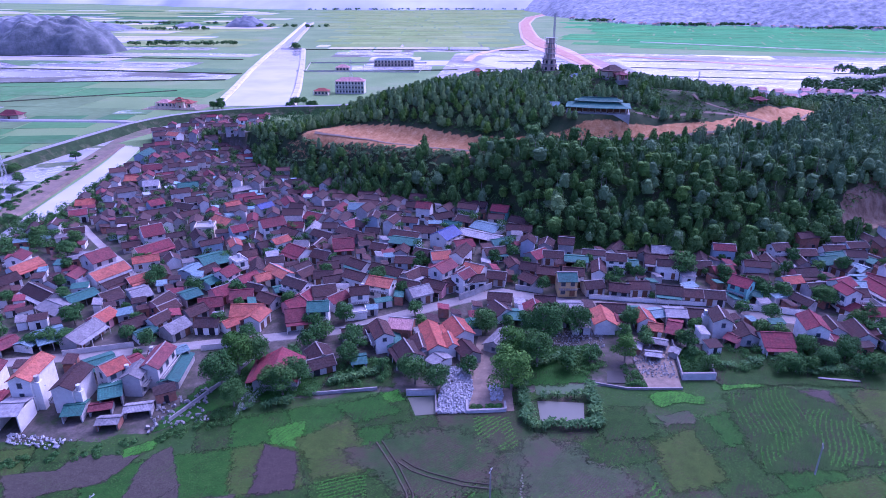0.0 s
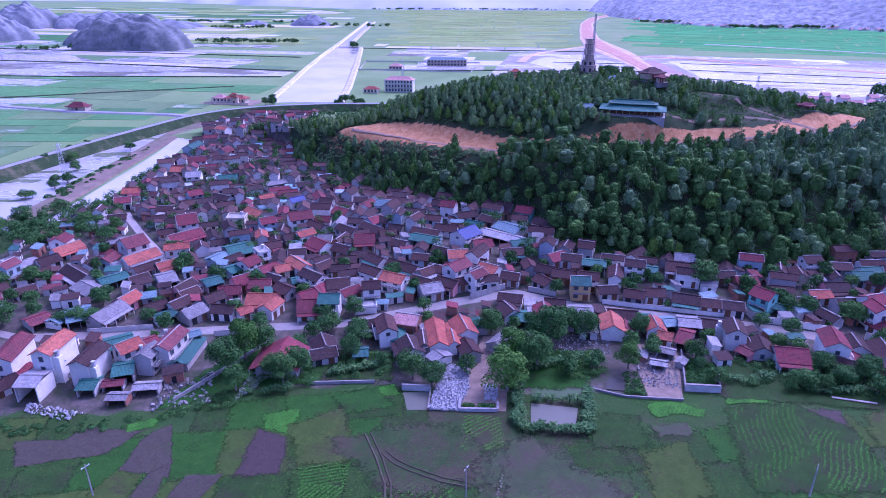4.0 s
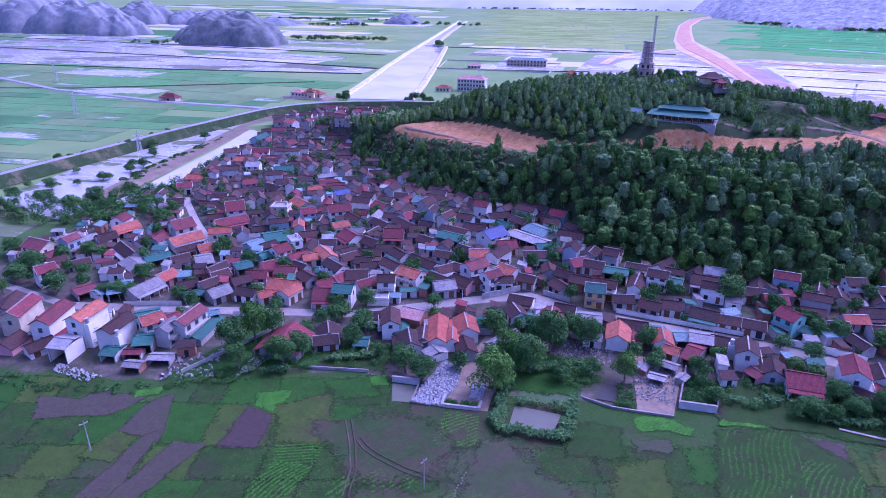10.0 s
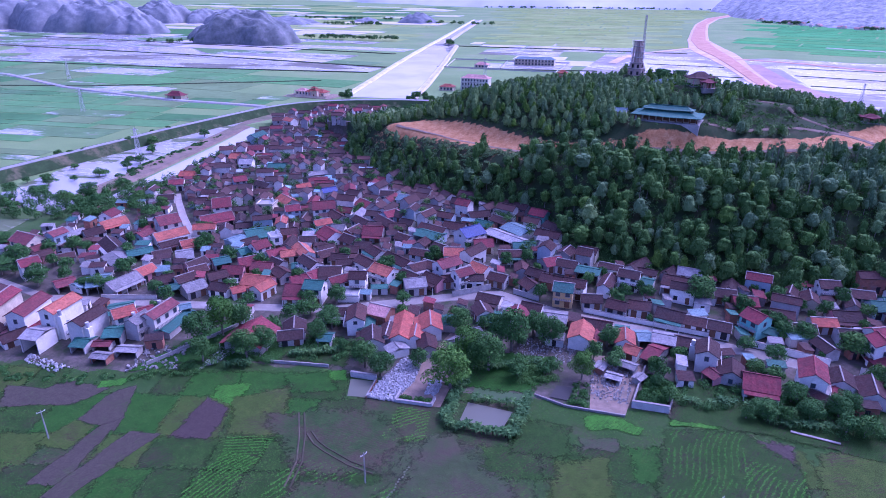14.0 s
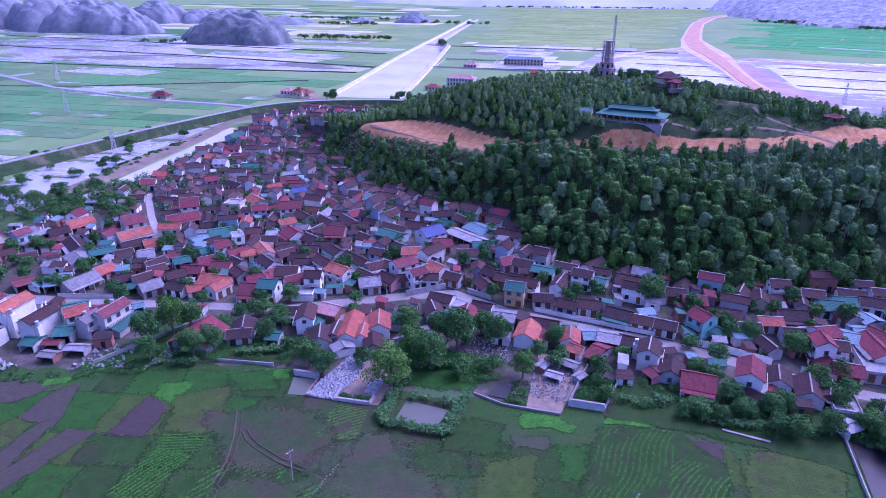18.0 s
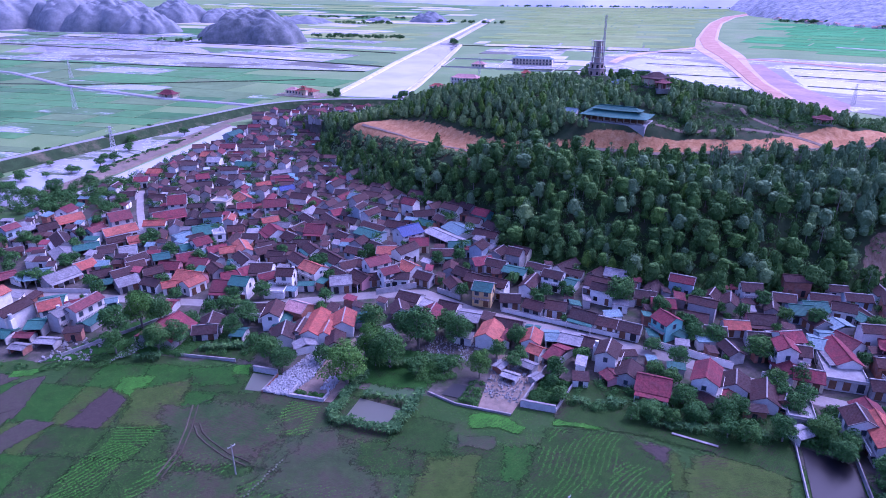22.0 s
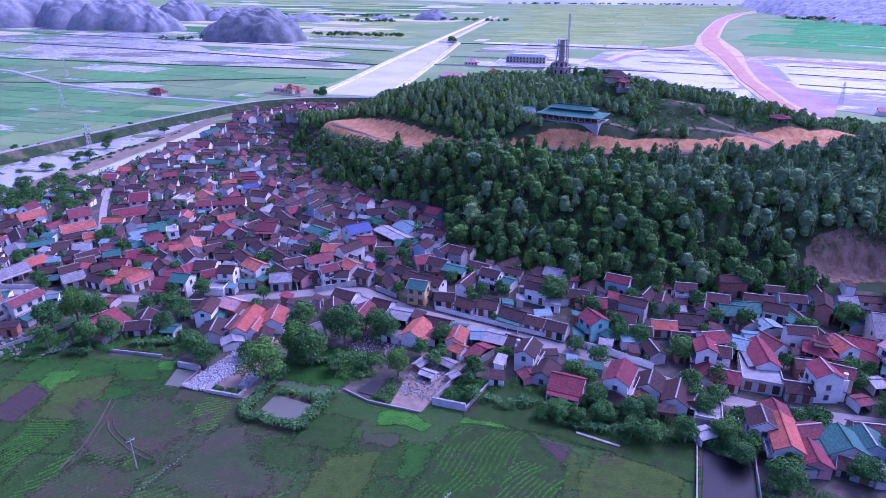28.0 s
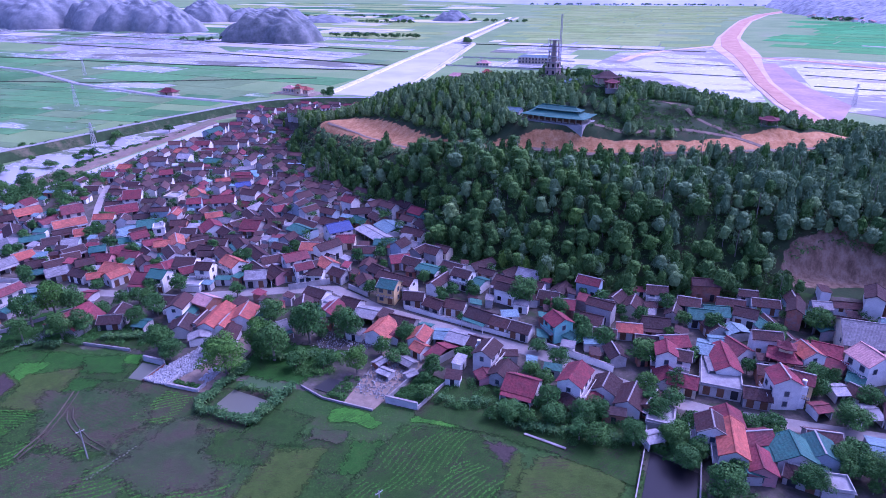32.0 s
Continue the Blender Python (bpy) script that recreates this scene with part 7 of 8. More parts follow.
def build_forest():
    rng = np.random.default_rng(21)
    step = 3.15
    gx, gy = np.meshgrid(np.arange(-150, 300, step), np.arange(186, 400, step))
    x = (gx + rng.uniform(-1.5, 1.5, gx.shape)).ravel()
    y = (gy + rng.uniform(-1.5, 1.5, gy.shape)).ravel()
    z = ground(x, y)
    dc, wide, sc = near_line(x, y, CUT)
    df, _, sf = near_line(x, y, FOOT)
    keep = (dc > wide + np.where(sc > 0, 1.2, 2.6)) & (sf > 0) & (df > 1.0) & ((z > 1.5) | (df < 14))
    brush = (sc < 0) & (x < 14) & (dc < 17 + 4 * ripple(x, y, 9.0, 1))
    keep &= ~(brush & (rng.random(x.shape) < 0.8))
    for cx, cy, rx, ry in CLEARINGS:
        keep &= ((x - cx) / rx) ** 2 + ((y - cy) / ry) ** 2 > 1
    keep &= (y < 338) | (x < -40) & (rng.random(x.shape) < 0.5)
    x, y, z, df, sc = x[keep], y[keep], z[keep], df[keep], sc[keep]
    pointed, broad, thin = crown_kinds(rng)
    green, grey, trunk = ([], []), ([], []), Shape()
    upper = (sc > 0) & (y > 250)
    far_east = smooth(x, 70, 125) * smooth(y, 205, 228)
    front = (1 - smooth(df, 24, 44)) * smooth(x, -60, 30) * (1 - 0.75 * smooth(x, 120, 170))
    mixed = 0.5 + 0.5 * ripple(x, y, 13.0, 6)
    for i in range(len(x)):
        if upper[i]:
            h = rng.uniform(3.4, 5.8)
            # most upper trees take the paler gum leaves in place of haze
            w, k, gum = h * rng.uniform(0.62, 0.9), pointed[int(rng.integers(0, 8))], rng.random() < 0.75
        else:
            old = rng.random() < front[i] * (0.4 + 0.5 * mixed[i])
            gum = rng.random() < 0.16 + 0.7 * far_east[i]
            if old:
                if rng.random() < 0.22:
                    continue
                h = rng.uniform(5.0, 10.5)
                w, k = h * rng.uniform(0.62, 0.9), broad[int(rng.integers(0, 6))]
            elif rng.random() < 0.05:
                h = rng.uniform(9.0, 12.0)
                w, k, gum = h * 0.4, thin[int(rng.integers(0, 3))], True
                trunk.tube((x[i], y[i], z[i]), (x[i], y[i], z[i] + 0.85 * h), 0.16, 0.07, 5)
            else:
                h = rng.uniform(4.4, 7.8)
                w, k = h * rng.uniform(0.55, 0.85), (pointed[:6] + broad[:3])[int(rng.integers(0, 9))]
        a = rng.uniform(0, 6.283)
        c, s = math.cos(a), math.sin(a)
        verts, tones = grey if gum else green
        verts.append(np.stack([(k[:, 0] * c - k[:, 1] * s) * w + x[i], (k[:, 0] * s + k[:, 1] * c) * w + y[i], k[:, 2] * h + z[i]], 1))
        # random tone per tree; upper crowns raised, painting haze into the leaf colour
        tone = np.clip(0.4 + 0.24 * rng.normal() + (0.5 if upper[i] else 0.0), 0, 0.97)
        tones.append(np.full(len(k), 1.0 if rng.random() < 0.012 else tone))
        if rng.random() < 0.35:
            trunk.tube((x[i], y[i], z[i] - 0.3), (x[i], y[i], z[i] + 0.7 * h), 0.12, 0.05, 4)
    woods = new("forest", cloud_mesh("forest", np.concatenate(green[0]), LEAF_FOREST, np.concatenate(green[1]), 3))
    tagged(woods, "dense green wood covering the hill", "forest", kind="stuff")
    tagged(part("trunks", trunk, BARK, woods), "", "", "", "stuff")
    gums = new("gum_wood", cloud_mesh("gum_wood", np.concatenate(grey[0]), LEAF_GUM, np.concatenate(grey[1]), 3))
    tagged(gums, "grey-green planted gum trees on the slope", "forest", kind="stuff")

    sx, sy = rng.uniform(-120, 260, 17000), rng.uniform(190, 335, 17000)
    sz = ground(sx, sy)
    sd, sw, ss = near_line(sx, sy, CUT)
    fd, _, fs = near_line(sx, sy, FOOT)
    ok = (sz > 2) & (fs > 0) & (sd > sw + 1.0) & ((sx < 40) | (sy < 256) | (sx > 150) | (rng.random(17000) < 0.3))
    ok &= ~((ss < 0) & (sx < 14) & (sd < 16) & (ripple(sx, sy, 4.0, 7) > 0.35))
    for cx, cy, rx, ry in ((62.5, 265, 15, 8), (164, 212, 24, 9), (104, 288, 8, 4)):
        ok &= ((sx - cx) / rx) ** 2 + ((sy - cy) / ry) ** 2 > 1
    lumps = np.stack([sx[ok], sy[ok], sz[ok] + 0.4, rng.uniform(0.7, 1.5, ok.sum()), rng.uniform(0.5, 1.2, ok.sum())], 1)
    v = leaf_cloud(rng, 20 * len(lumps), lumps.tolist(), 0.36, sides=3)
    low = (ss[ok] < 0) & (sx[ok] < 16) & (sd[ok] < 18)
    bushes = leaf_cloud(rng, 60 * int(low.sum()), lumps[low].tolist(), 0.3, sides=3)
    tagged(new("hillside_brush", cloud_mesh("hillside_brush", bushes, LEAF_GUM, None, 3)), "low brush on the bare slope below the cutting", "shrubs", kind="stuff")
    tagged(new("scrub", cloud_mesh("scrub", v, LEAF_FOREST, np.repeat(np.clip(0.6 + 0.2 * rng.normal(size=len(v) // 3), 0, 0.9), 3), 3)), "scrub under the trees of the hill", "shrubs", kind="stuff")


build_forest()
ribbon("path_cut", fine_line([(-63, 300.5), (-44, 286.5), (-30, 276.8), (-15, 268.2), (-1, 260.4), (14, 253.2)], 3), 0.55, 0.2, PALE_EARTH, "pale worn track along the cutting", "path", 0.15, follow=True)
ribbon("path_cut", fine_line([(56, 251.3), (75, 251.0), (88, 252.8), (103, 255.9), (120, 260.3), (138, 268.5), (152, 275.5), (160, 284)], 3), 0.5, 0.2, PALE_EARTH, "pale worn track along the cutting", "path", 0.15, follow=True)

# ---- plants along the field edge ----
edge_rng = random.Random(17)


def shrubs(name, ring, n, size, label, seed, top=1.5, tone=0.5, leaf=0.17):
    """Low dense growth within an outline."""
    r = np.random.default_rng(seed)
    out = []
    xs, ys = [p[0] for p in ring], [p[1] for p in ring]
    while len(out) < n:
        x, y = r.uniform(min(xs), max(xs)), r.uniform(min(ys), max(ys))
        if inside(np.array([x]), np.array([y]), ring)[0]:
            w = r.uniform(0.6, 1.3) * size
            out.append((x, y, height(x, y) + top * r.uniform(0.15, 0.5), w, top * r.uniform(0.35, 0.7)))
    v = leaf_cloud(r, n * 130, out, leaf, sides=3)
    tagged(new(name, cloud_mesh(name, v, LEAF_ROUND, np.full(len(v), tone), 3)), label, "shrubs", kind="stuff")


shrubs("hedge", [(5.6, 114.4), (12.8, 114.9), (12.8, 116.3), (5.6, 115.8)], 20, 0.6, "clipped hedge in a walled bed", 1, 0.9, 0.7)
shrubs("undergrowth", [(-45, 116), (-29, 119.5), (-28, 132), (-40, 136), (-50, 128)], 90, 1.3, "tangled undergrowth below the trees", 2, 2.2, 0.35)
shrubs("undergrowth", [(-60, 103), (-44, 110), (-44, 118), (-52, 112)], 40, 1.0, "weeds at the field edge", 3, 1.0, 0.5)
shrubs("undergrowth", [(-27, 122), (-14, 124), (-13, 134), (-26, 134)], 60, 1.0, "overgrown garden", 4, 1.6, 0.55)
shrubs("undergrowth", [(30, 128), (38, 130), (40, 140), (28, 140)], 60, 1.1, "green scrub in a garden", 5, 1.4, 0.55)
shrubs("undergrowth", [(57, 128), (63, 128), (65, 138), (59.5, 140)], 60, 0.9, "overgrown garden behind a wall", 6, 1.3, 0.6)
shrubs("undergrowth", [(66, 130), (98, 128), (110, 130), (108, 138), (88, 142), (68, 140)], 130, 1.1, "scrub along the field edge", 7, 1.7, 0.5)
shrubs("undergrowth", [(113, 131), (121.5, 128), (121.5, 145), (113, 147)], 70, 1.1, "scrub above the dark pond", 8, 1.6, 0.55)
shrubs("undergrowth", [(123, 118), (150, 112), (160, 122), (124, 126)], 90, 1.2, "scrub behind the houses", 9, 1.8, 0.5)
shrubs("undergrowth", [(-110, 100), (-84, 99), (-62, 104), (-64, 100), (-84, 95), (-110, 95)], 60, 0.8, "weeds at the field edge", 10, 0.8, 0.5)
shrubs("undergrowth", [(42.5, 124), (46.5, 124), (46, 133), (43.5, 132)], 26, 0.8, "weeds between ponds", 11, 1.0, 0.6)
shrubs("river_scrub", [(-178, 205), (-150, 190), (-140, 225), (-152, 240), (-156, 300), (-160, 300), (-158, 240)], 170, 1.6, "dark trees along the river", 12, 5.0, 0.25, leaf=0.38)
shrubs("river_scrub", [(-215, 178), (-160, 186), (-146, 196), (-150, 208), (-180, 207), (-212, 200)], 110, 1.6, "dark trees along the river", 15, 5.5, 0.25, leaf=0.38)
shrubs("river_scrub", [(-186, 240), (-178, 240), (-186, 330), (-191, 330)], 60, 1.4, "scrub on the strip beside the river", 13, 1.6, 0.4, leaf=0.38)
shrubs("river_scrub", [(-150, 432), (-110, 440), (-100, 462), (-60, 470), (-95, 420), (-125, 400)], 90, 2.2, "trees at the canal mouth", 14, 5.0, 0.4, leaf=0.38)

for x0, y0, x1, y1, n in ((17.5, 108.5, 18.3, 126, 34), (19, 108.6, 32.5, 109.2, 24), (32.6, 109.5, 33.8, 123, 28), (20, 119, 32, 119.8, 7), (-26, 124, -15, 129, 16), (-44, 114, -32, 117.5, 8),
                          (20, 131, 34, 138, 18), (67, 131, 80, 134, 12), (84, 128, 108, 132, 20), (113, 132, 121, 138, 9), (124, 118, 140, 122, 8), (92, 134, 106, 138, 10)):
    for i in range(n):
        t = (i + edge_rng.random()) / n
        banana(x0 + (x1 - x0) * t + edge_rng.uniform(-0.8, 0.8), y0 + (y1 - y0) * t + edge_rng.uniform(-0.8, 0.8), edge_rng.uniform(1.3, 2.3))

# ---- far plain and hills ----
PADDY_A = mat_plain("young rice", (0.075, 0.18, 0.07), 0.85, 0.02, 0.25, (0.14, 0.18, 0.11), spec=0.0, own=0.0, bumps=0.1)
PADDY_B = mat_plain("growing rice", (0.1, 0.225, 0.085), 0.85, 0.02, 0.2, (0.16, 0.22, 0.12), spec=0.0, own=0.0, bumps=0.1)
PADDY_C = mat_plain("pale rice", (0.24, 0.31, 0.115), 0.85, 0.015, 0.2, (0.25, 0.3, 0.14), spec=0.0, own=0.0, bumps=0.1)
PADDY_D = mat_plain("wet mud", (0.42, 0.38, 0.40), 0.45, 0.015, 0.25, (0.18, 0.22, 0.17), spec=0.4, own=0.0)
PADDY_E = mat_plain("vivid rice", (0.085, 0.28, 0.1), 0.85, 0.01, 0.2, (0.12, 0.27, 0.11), spec=0.0, own=0.0, bumps=0.1)
PADDY_G = mat_plain("ripe rice", (0.21, 0.29, 0.1), 0.85, 0.015, 0.2, (0.23, 0.28, 0.12), spec=0.0, own=0.0, bumps=0.1)
PADDY_H = mat_plain("fresh rice", (0.1, 0.275, 0.095), 0.85, 0.015, 0.2, (0.13, 0.27, 0.11), spec=0.0, own=0.0, bumps=0.1)
PADDY_F = mat_plain("yellowing rice", (0.14, 0.21, 0.095), 0.85, 0.02, 0.2, (0.13, 0.18, 0.09), spec=0.0, own=0.0, bumps=0.1)



def paddies(x0, x1, y0, y1, dx, dy, turn, choice, seed, label, ban=None):
    """A patchwork of rice plots with bunds between."""
    r = random.Random(seed)
    c, s = math.cos(radians(turn)), math.sin(radians(turn))
    mx, my = (x0 + x1) / 2, (y0 + y1) / 2
    shapes = {}
    v = y0
    while v < y1:
        hgt = dy * r.uniform(0.6, 1.6)
        u = x0
        while u < x1:
            wid = dx * r.uniform(0.5, 1.8)
            g = 0.012 * (v + 200) * 0.12
            ring = [(u + g, v + g), (u + wid - g, v + g), (u + wid - g, v + hgt - g), (u + g, v + hgt - g)]
            ring = [(mx + (a - mx) * c - (b - my) * s, my + (a - mx) * s + (b - my) * c) for a, b in ring]
            if not (ban and any(ban(a, b) for a, b in ring)):
                m = r.choice(choice)
                shapes.setdefault(m.name, (m, Shape()))[1].prism(ring, 0.02, 0.16 + r.uniform(0, 0.05))
            u += wid
        v += hgt
    for m, sh in shapes.values():
        tagged(part("paddies", sh, m, None, label), "", "paddy fields", "", "stuff")


def west_ban(x, y):
    edge = -172 - 0.152 * (y - 482) - 9
    dyke = -226 if y < 330 else -200 if y < 430 else 1e9
    return x > edge or (y < 470 and x > dyke - 16 + 0.0 * y) or (y < 300 and x > -252)


paddies(-900, -185, 130, 440, 45, 16, 4, [PADDY_A, PADDY_F, PADDY_B, PADDY_B, PADDY_A, PADDY_B, PATCHY], 1, "green rice paddies west of the dyke", west_ban)
paddies(-900, -190, 445, 600, 80, 34, -4, [PADDY_A, PADDY_B, PADDY_B, PADDY_F, PATCHY], 2, "green rice paddies beside the canal", lambda x, y: west_ban(x, y) or (-232 < x < -180 and y < 505))
paddies(-1300, -230, 735, 1000, 120, 40, -6, [PADDY_D, SOAKED, PATCHY, SOAKED], 3, "muddy and flooded paddies", west_ban)
paddies(-1700, -270, 1000, 2300, 140, 45, -6, [PADDY_C, PADDY_D, PADDY_A, PADDY_C], 4, "far pale paddies", west_ban)


def mid_ban(x, y):
    return x < -113 - 0.196 * (y - 482) + 12 or x > 128 or (abs(x - 143) < 24)


paddies(-300, 120, 690, 960, 60, 40, 0, [WATER, PADDY_D, SOAKED, WATER, SOAKED], 5, "flooded paddies beyond the hill", lambda x, y: mid_ban(x, y) or (x > 12 and y < 870))
paddies(-500, 220, 960, 2250, 80, 34, 0, [PADDY_C, PADDY_G, PADDY_C, PADDY_G], 6, "wide pale green paddies", lambda x, y: x < -113 - 0.196 * (y - 482) + 12 or x > 122 + max(0, (y - 1300) * 0.17))


def east_ban(x, y):
    return x < 172 + max(0, (y - 1150) * 0.2) or (y < 860 - 0.22 * (x - 200) and x < 640)


paddies(120, 1700, 760, 1760, 130, 34, -18, [PADDY_E, PADDY_E, PADDY_E, PADDY_E, PADDY_H], 7, "vivid green paddies", east_ban)
paddies(180, 900, 620, 800, 90, 26, -10, [WATER, SOAKED, WATER, PADDY_D], 8, "flooded paddies east of the earth road", lambda x, y: x < 172)
ribbon("road_earth_track", fine_line([(160, 860), (230, 830), (300, 770), (420, 700), (600, 640)], 30), 4.0, 0.6, SOIL, "earth track across flooded land", "road", 1.5)
ribbon("road_paddy", fine_line([(300, 1040), (560, 880), (820, 800)], 40), 3.0, 0.8, PALE_BANK, "pale track between paddies", "road", 1.0)
sheet("earthworks", [(164, 800), (181, 806), (188, 693), (196, 634), (214, 560), (200, 500), (180, 500), (172, 554), (160, 658)], 0.5, mat_plain("turned mauve earth", (0.34, 0.24, 0.22), 0.95, 0.03, 0.25, (0.45, 0.3, 0.22)), "turned earth beside the new road", "earthworks")


def bund(line, half, z, label):
    ribbon("paddy_bank", fine_line(line, 40), half, z, GRASS_BANK, label, "bank", 0.8)


bund([(-900, 760), (-490, 716), (-212, 669)], 1.6, 0.9, "grassy bank along flooded paddies")
bund([(-900, 590), (-419, 604), (-214, 625)], 1.4, 0.8, "grassy bank along flooded paddies")
bund([(-700, 400), (-420, 470), (-235, 560)], 1.2, 0.7, "grassy bank between paddies")
bund([(-1000, 905), (-600, 850), (-250, 800)], 1.6, 0.8, "grassy bank between paddies")
bund([(-200, 925), (-60, 920), (110, 905)], 1.6, 0.9, "bank across the flooded plain")
bund([(-160, 690), (-60, 690), (10, 700)], 1.4, 0.9, "bank across the flooded plain")


for x0, y0, x1, y1 in ((40, 700, 150, 690), (60, 780, 140, 770), (200, 720, 430, 660), (205, 780, 300, 770), (200, 650, 470, 600)):
    bund([(x0, y0), (x1, y1)], 0.9, 0.7, "low bank between flooded plots")


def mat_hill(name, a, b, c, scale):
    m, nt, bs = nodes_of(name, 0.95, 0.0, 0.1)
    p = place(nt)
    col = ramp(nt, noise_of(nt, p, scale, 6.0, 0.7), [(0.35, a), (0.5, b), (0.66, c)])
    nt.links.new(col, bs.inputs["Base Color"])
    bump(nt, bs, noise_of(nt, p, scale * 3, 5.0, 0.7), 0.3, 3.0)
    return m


# limestone base colours greyed as painted haze; the farther hills' copy is lighter still
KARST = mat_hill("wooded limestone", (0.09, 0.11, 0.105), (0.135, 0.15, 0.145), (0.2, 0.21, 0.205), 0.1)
KARST_HAZED = mat_hill("hazed wooded limestone", (0.14, 0.155, 0.16), (0.18, 0.195, 0.2), (0.24, 0.25, 0.255), 0.08)
# wooded slope lightened towards blue-grey, haze put into its base colour
MOUNTAIN_HAZED = mat_hill("hazed wooded slope", (0.12, 0.14, 0.14), (0.22, 0.235, 0.245), (0.36, 0.37, 0.385), 0.07)


def karst(x, y, rx, ry, h, seed, power=2.6):
    r = np.random.default_rng(seed)
    nr, na = 32, 90
    ph = r.uniform(0, 6.283, 12)
    s = Shape()
    vs = []
    for i in range(nr + 1):
        q = i / nr
        for j in range(na):
            a = 6.2832 * j / na
            edge = 1 + 0.12 * math.sin(3 * a + ph[0]) + 0.08 * math.sin(5 * a + ph[1]) + 0.04 * math.sin(11 * a + ph[2])
            px, py = q * edge * math.cos(a), q * edge * math.sin(a)
            bump_ = 0.10 * math.sin(7 * px + ph[3]) * math.sin(6 * py + ph[4]) + 0.06 * math.sin(15 * px + ph[5] + 3 * py) + 0.035 * math.sin(27 * py + ph[6] + 9 * px) + 0.012 * r.normal()
            z = h * max(0.0, (1 - q ** power)) ** 0.75 * (1 + bump_)
            vs.append((x + px * rx, y + py * ry, z - 1.0))
    fs = [(i * na + j, i * na + (j + 1) % na, (i + 1) * na + (j + 1) % na, (i + 1) * na + j) for i in range(nr) for j in range(na)]
    s.add(vs, [f[::-1] for f in fs])
    ob = part("limestone_hill", s, KARST if y < 1000 and x > -700 else KARST_HAZED)
    ob.data.polygons.foreach_set("use_smooth", np.ones(len(ob.data.polygons), bool))
    return tagged(ob, "steep rounded limestone hill covered in scrub", "hill", "limestone hills")


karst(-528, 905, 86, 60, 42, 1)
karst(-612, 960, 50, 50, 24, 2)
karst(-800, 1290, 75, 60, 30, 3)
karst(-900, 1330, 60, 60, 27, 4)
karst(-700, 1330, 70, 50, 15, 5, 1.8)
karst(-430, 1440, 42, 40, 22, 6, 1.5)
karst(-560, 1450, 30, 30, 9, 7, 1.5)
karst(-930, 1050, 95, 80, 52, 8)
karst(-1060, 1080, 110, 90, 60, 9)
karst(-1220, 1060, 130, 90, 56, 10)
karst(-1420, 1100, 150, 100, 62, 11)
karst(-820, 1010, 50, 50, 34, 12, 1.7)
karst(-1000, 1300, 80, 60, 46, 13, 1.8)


def range_of_hills(name, line, depth, h, material, label, seed, way):
    """A slope that climbs behind a foot line, folded into spurs."""
    r = np.random.default_rng(seed)
    ph = r.uniform(0, 6.283, 8)
    pts = fine_line(line, 18)
    rows = 26
    vs = []
    for i, (x, y) in enumerate(pts):
        ax, ay = pts[max(i - 1, 0)]
        bx, by = pts[min(i + 1, len(pts) - 1)]
        d = math.hypot(bx - ax, by - ay)
        px, py = way
        u = i * 18.0
        for j in range(rows):
            q = j / (rows - 1)
            spur = 0.5 + 0.5 * math.sin(u / 95 + ph[0] + 1.2 * math.sin(u / 240 + ph[1]) + 1.5 * q)
            z = h * (q ** 0.9) * (0.55 + 0.45 * spur) + 7 * math.sin(u / 27 + ph[2] + 6 * q) * q + 3.5 * math.sin(u / 11 + 17 * q) * q + r.normal() * 1.6 * min(q * 6, 1)
            vs.append((x + px * depth * q + 14 * math.sin(u / 60 + ph[3]), y + py * depth * q + 10 * math.sin(u / 75 + ph[4]), z - 0.5))
    n = len(pts)
    s = Shape().add(vs, [(i * rows + j, (i + 1) * rows + j, (i + 1) * rows + j + 1, i * rows + j + 1) for i in range(n - 1) for j in range(rows - 1)])
    ob = part(name, s, material, None, label)
    ob.data.polygons.foreach_set("use_smooth", np.ones(len(ob.data.polygons), bool))
    return tagged(ob, "", "mountains", "", "structure")


range_of_hills("backdrop_east", [(250, 2200), (300, 1760), (430, 1500), (640, 1420), (900, 1280), (1300, 1120), (1900, 900)], 500, 190, MOUNTAIN_HAZED, "blue wooded mountain behind the plain, tinted with painted haze", 1, (0.45, 0.89))
# haze painted as a pale bluish base colour plus a faint emission, no light source
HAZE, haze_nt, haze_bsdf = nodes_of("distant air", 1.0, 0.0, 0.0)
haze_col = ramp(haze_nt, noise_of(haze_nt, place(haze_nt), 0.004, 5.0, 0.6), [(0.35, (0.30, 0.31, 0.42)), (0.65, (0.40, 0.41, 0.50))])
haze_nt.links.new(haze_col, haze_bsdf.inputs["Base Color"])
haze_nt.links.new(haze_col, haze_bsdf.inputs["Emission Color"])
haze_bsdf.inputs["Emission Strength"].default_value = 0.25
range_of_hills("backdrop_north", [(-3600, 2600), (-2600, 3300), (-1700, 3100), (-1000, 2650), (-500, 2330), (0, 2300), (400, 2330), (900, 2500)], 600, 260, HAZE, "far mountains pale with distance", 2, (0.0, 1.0))

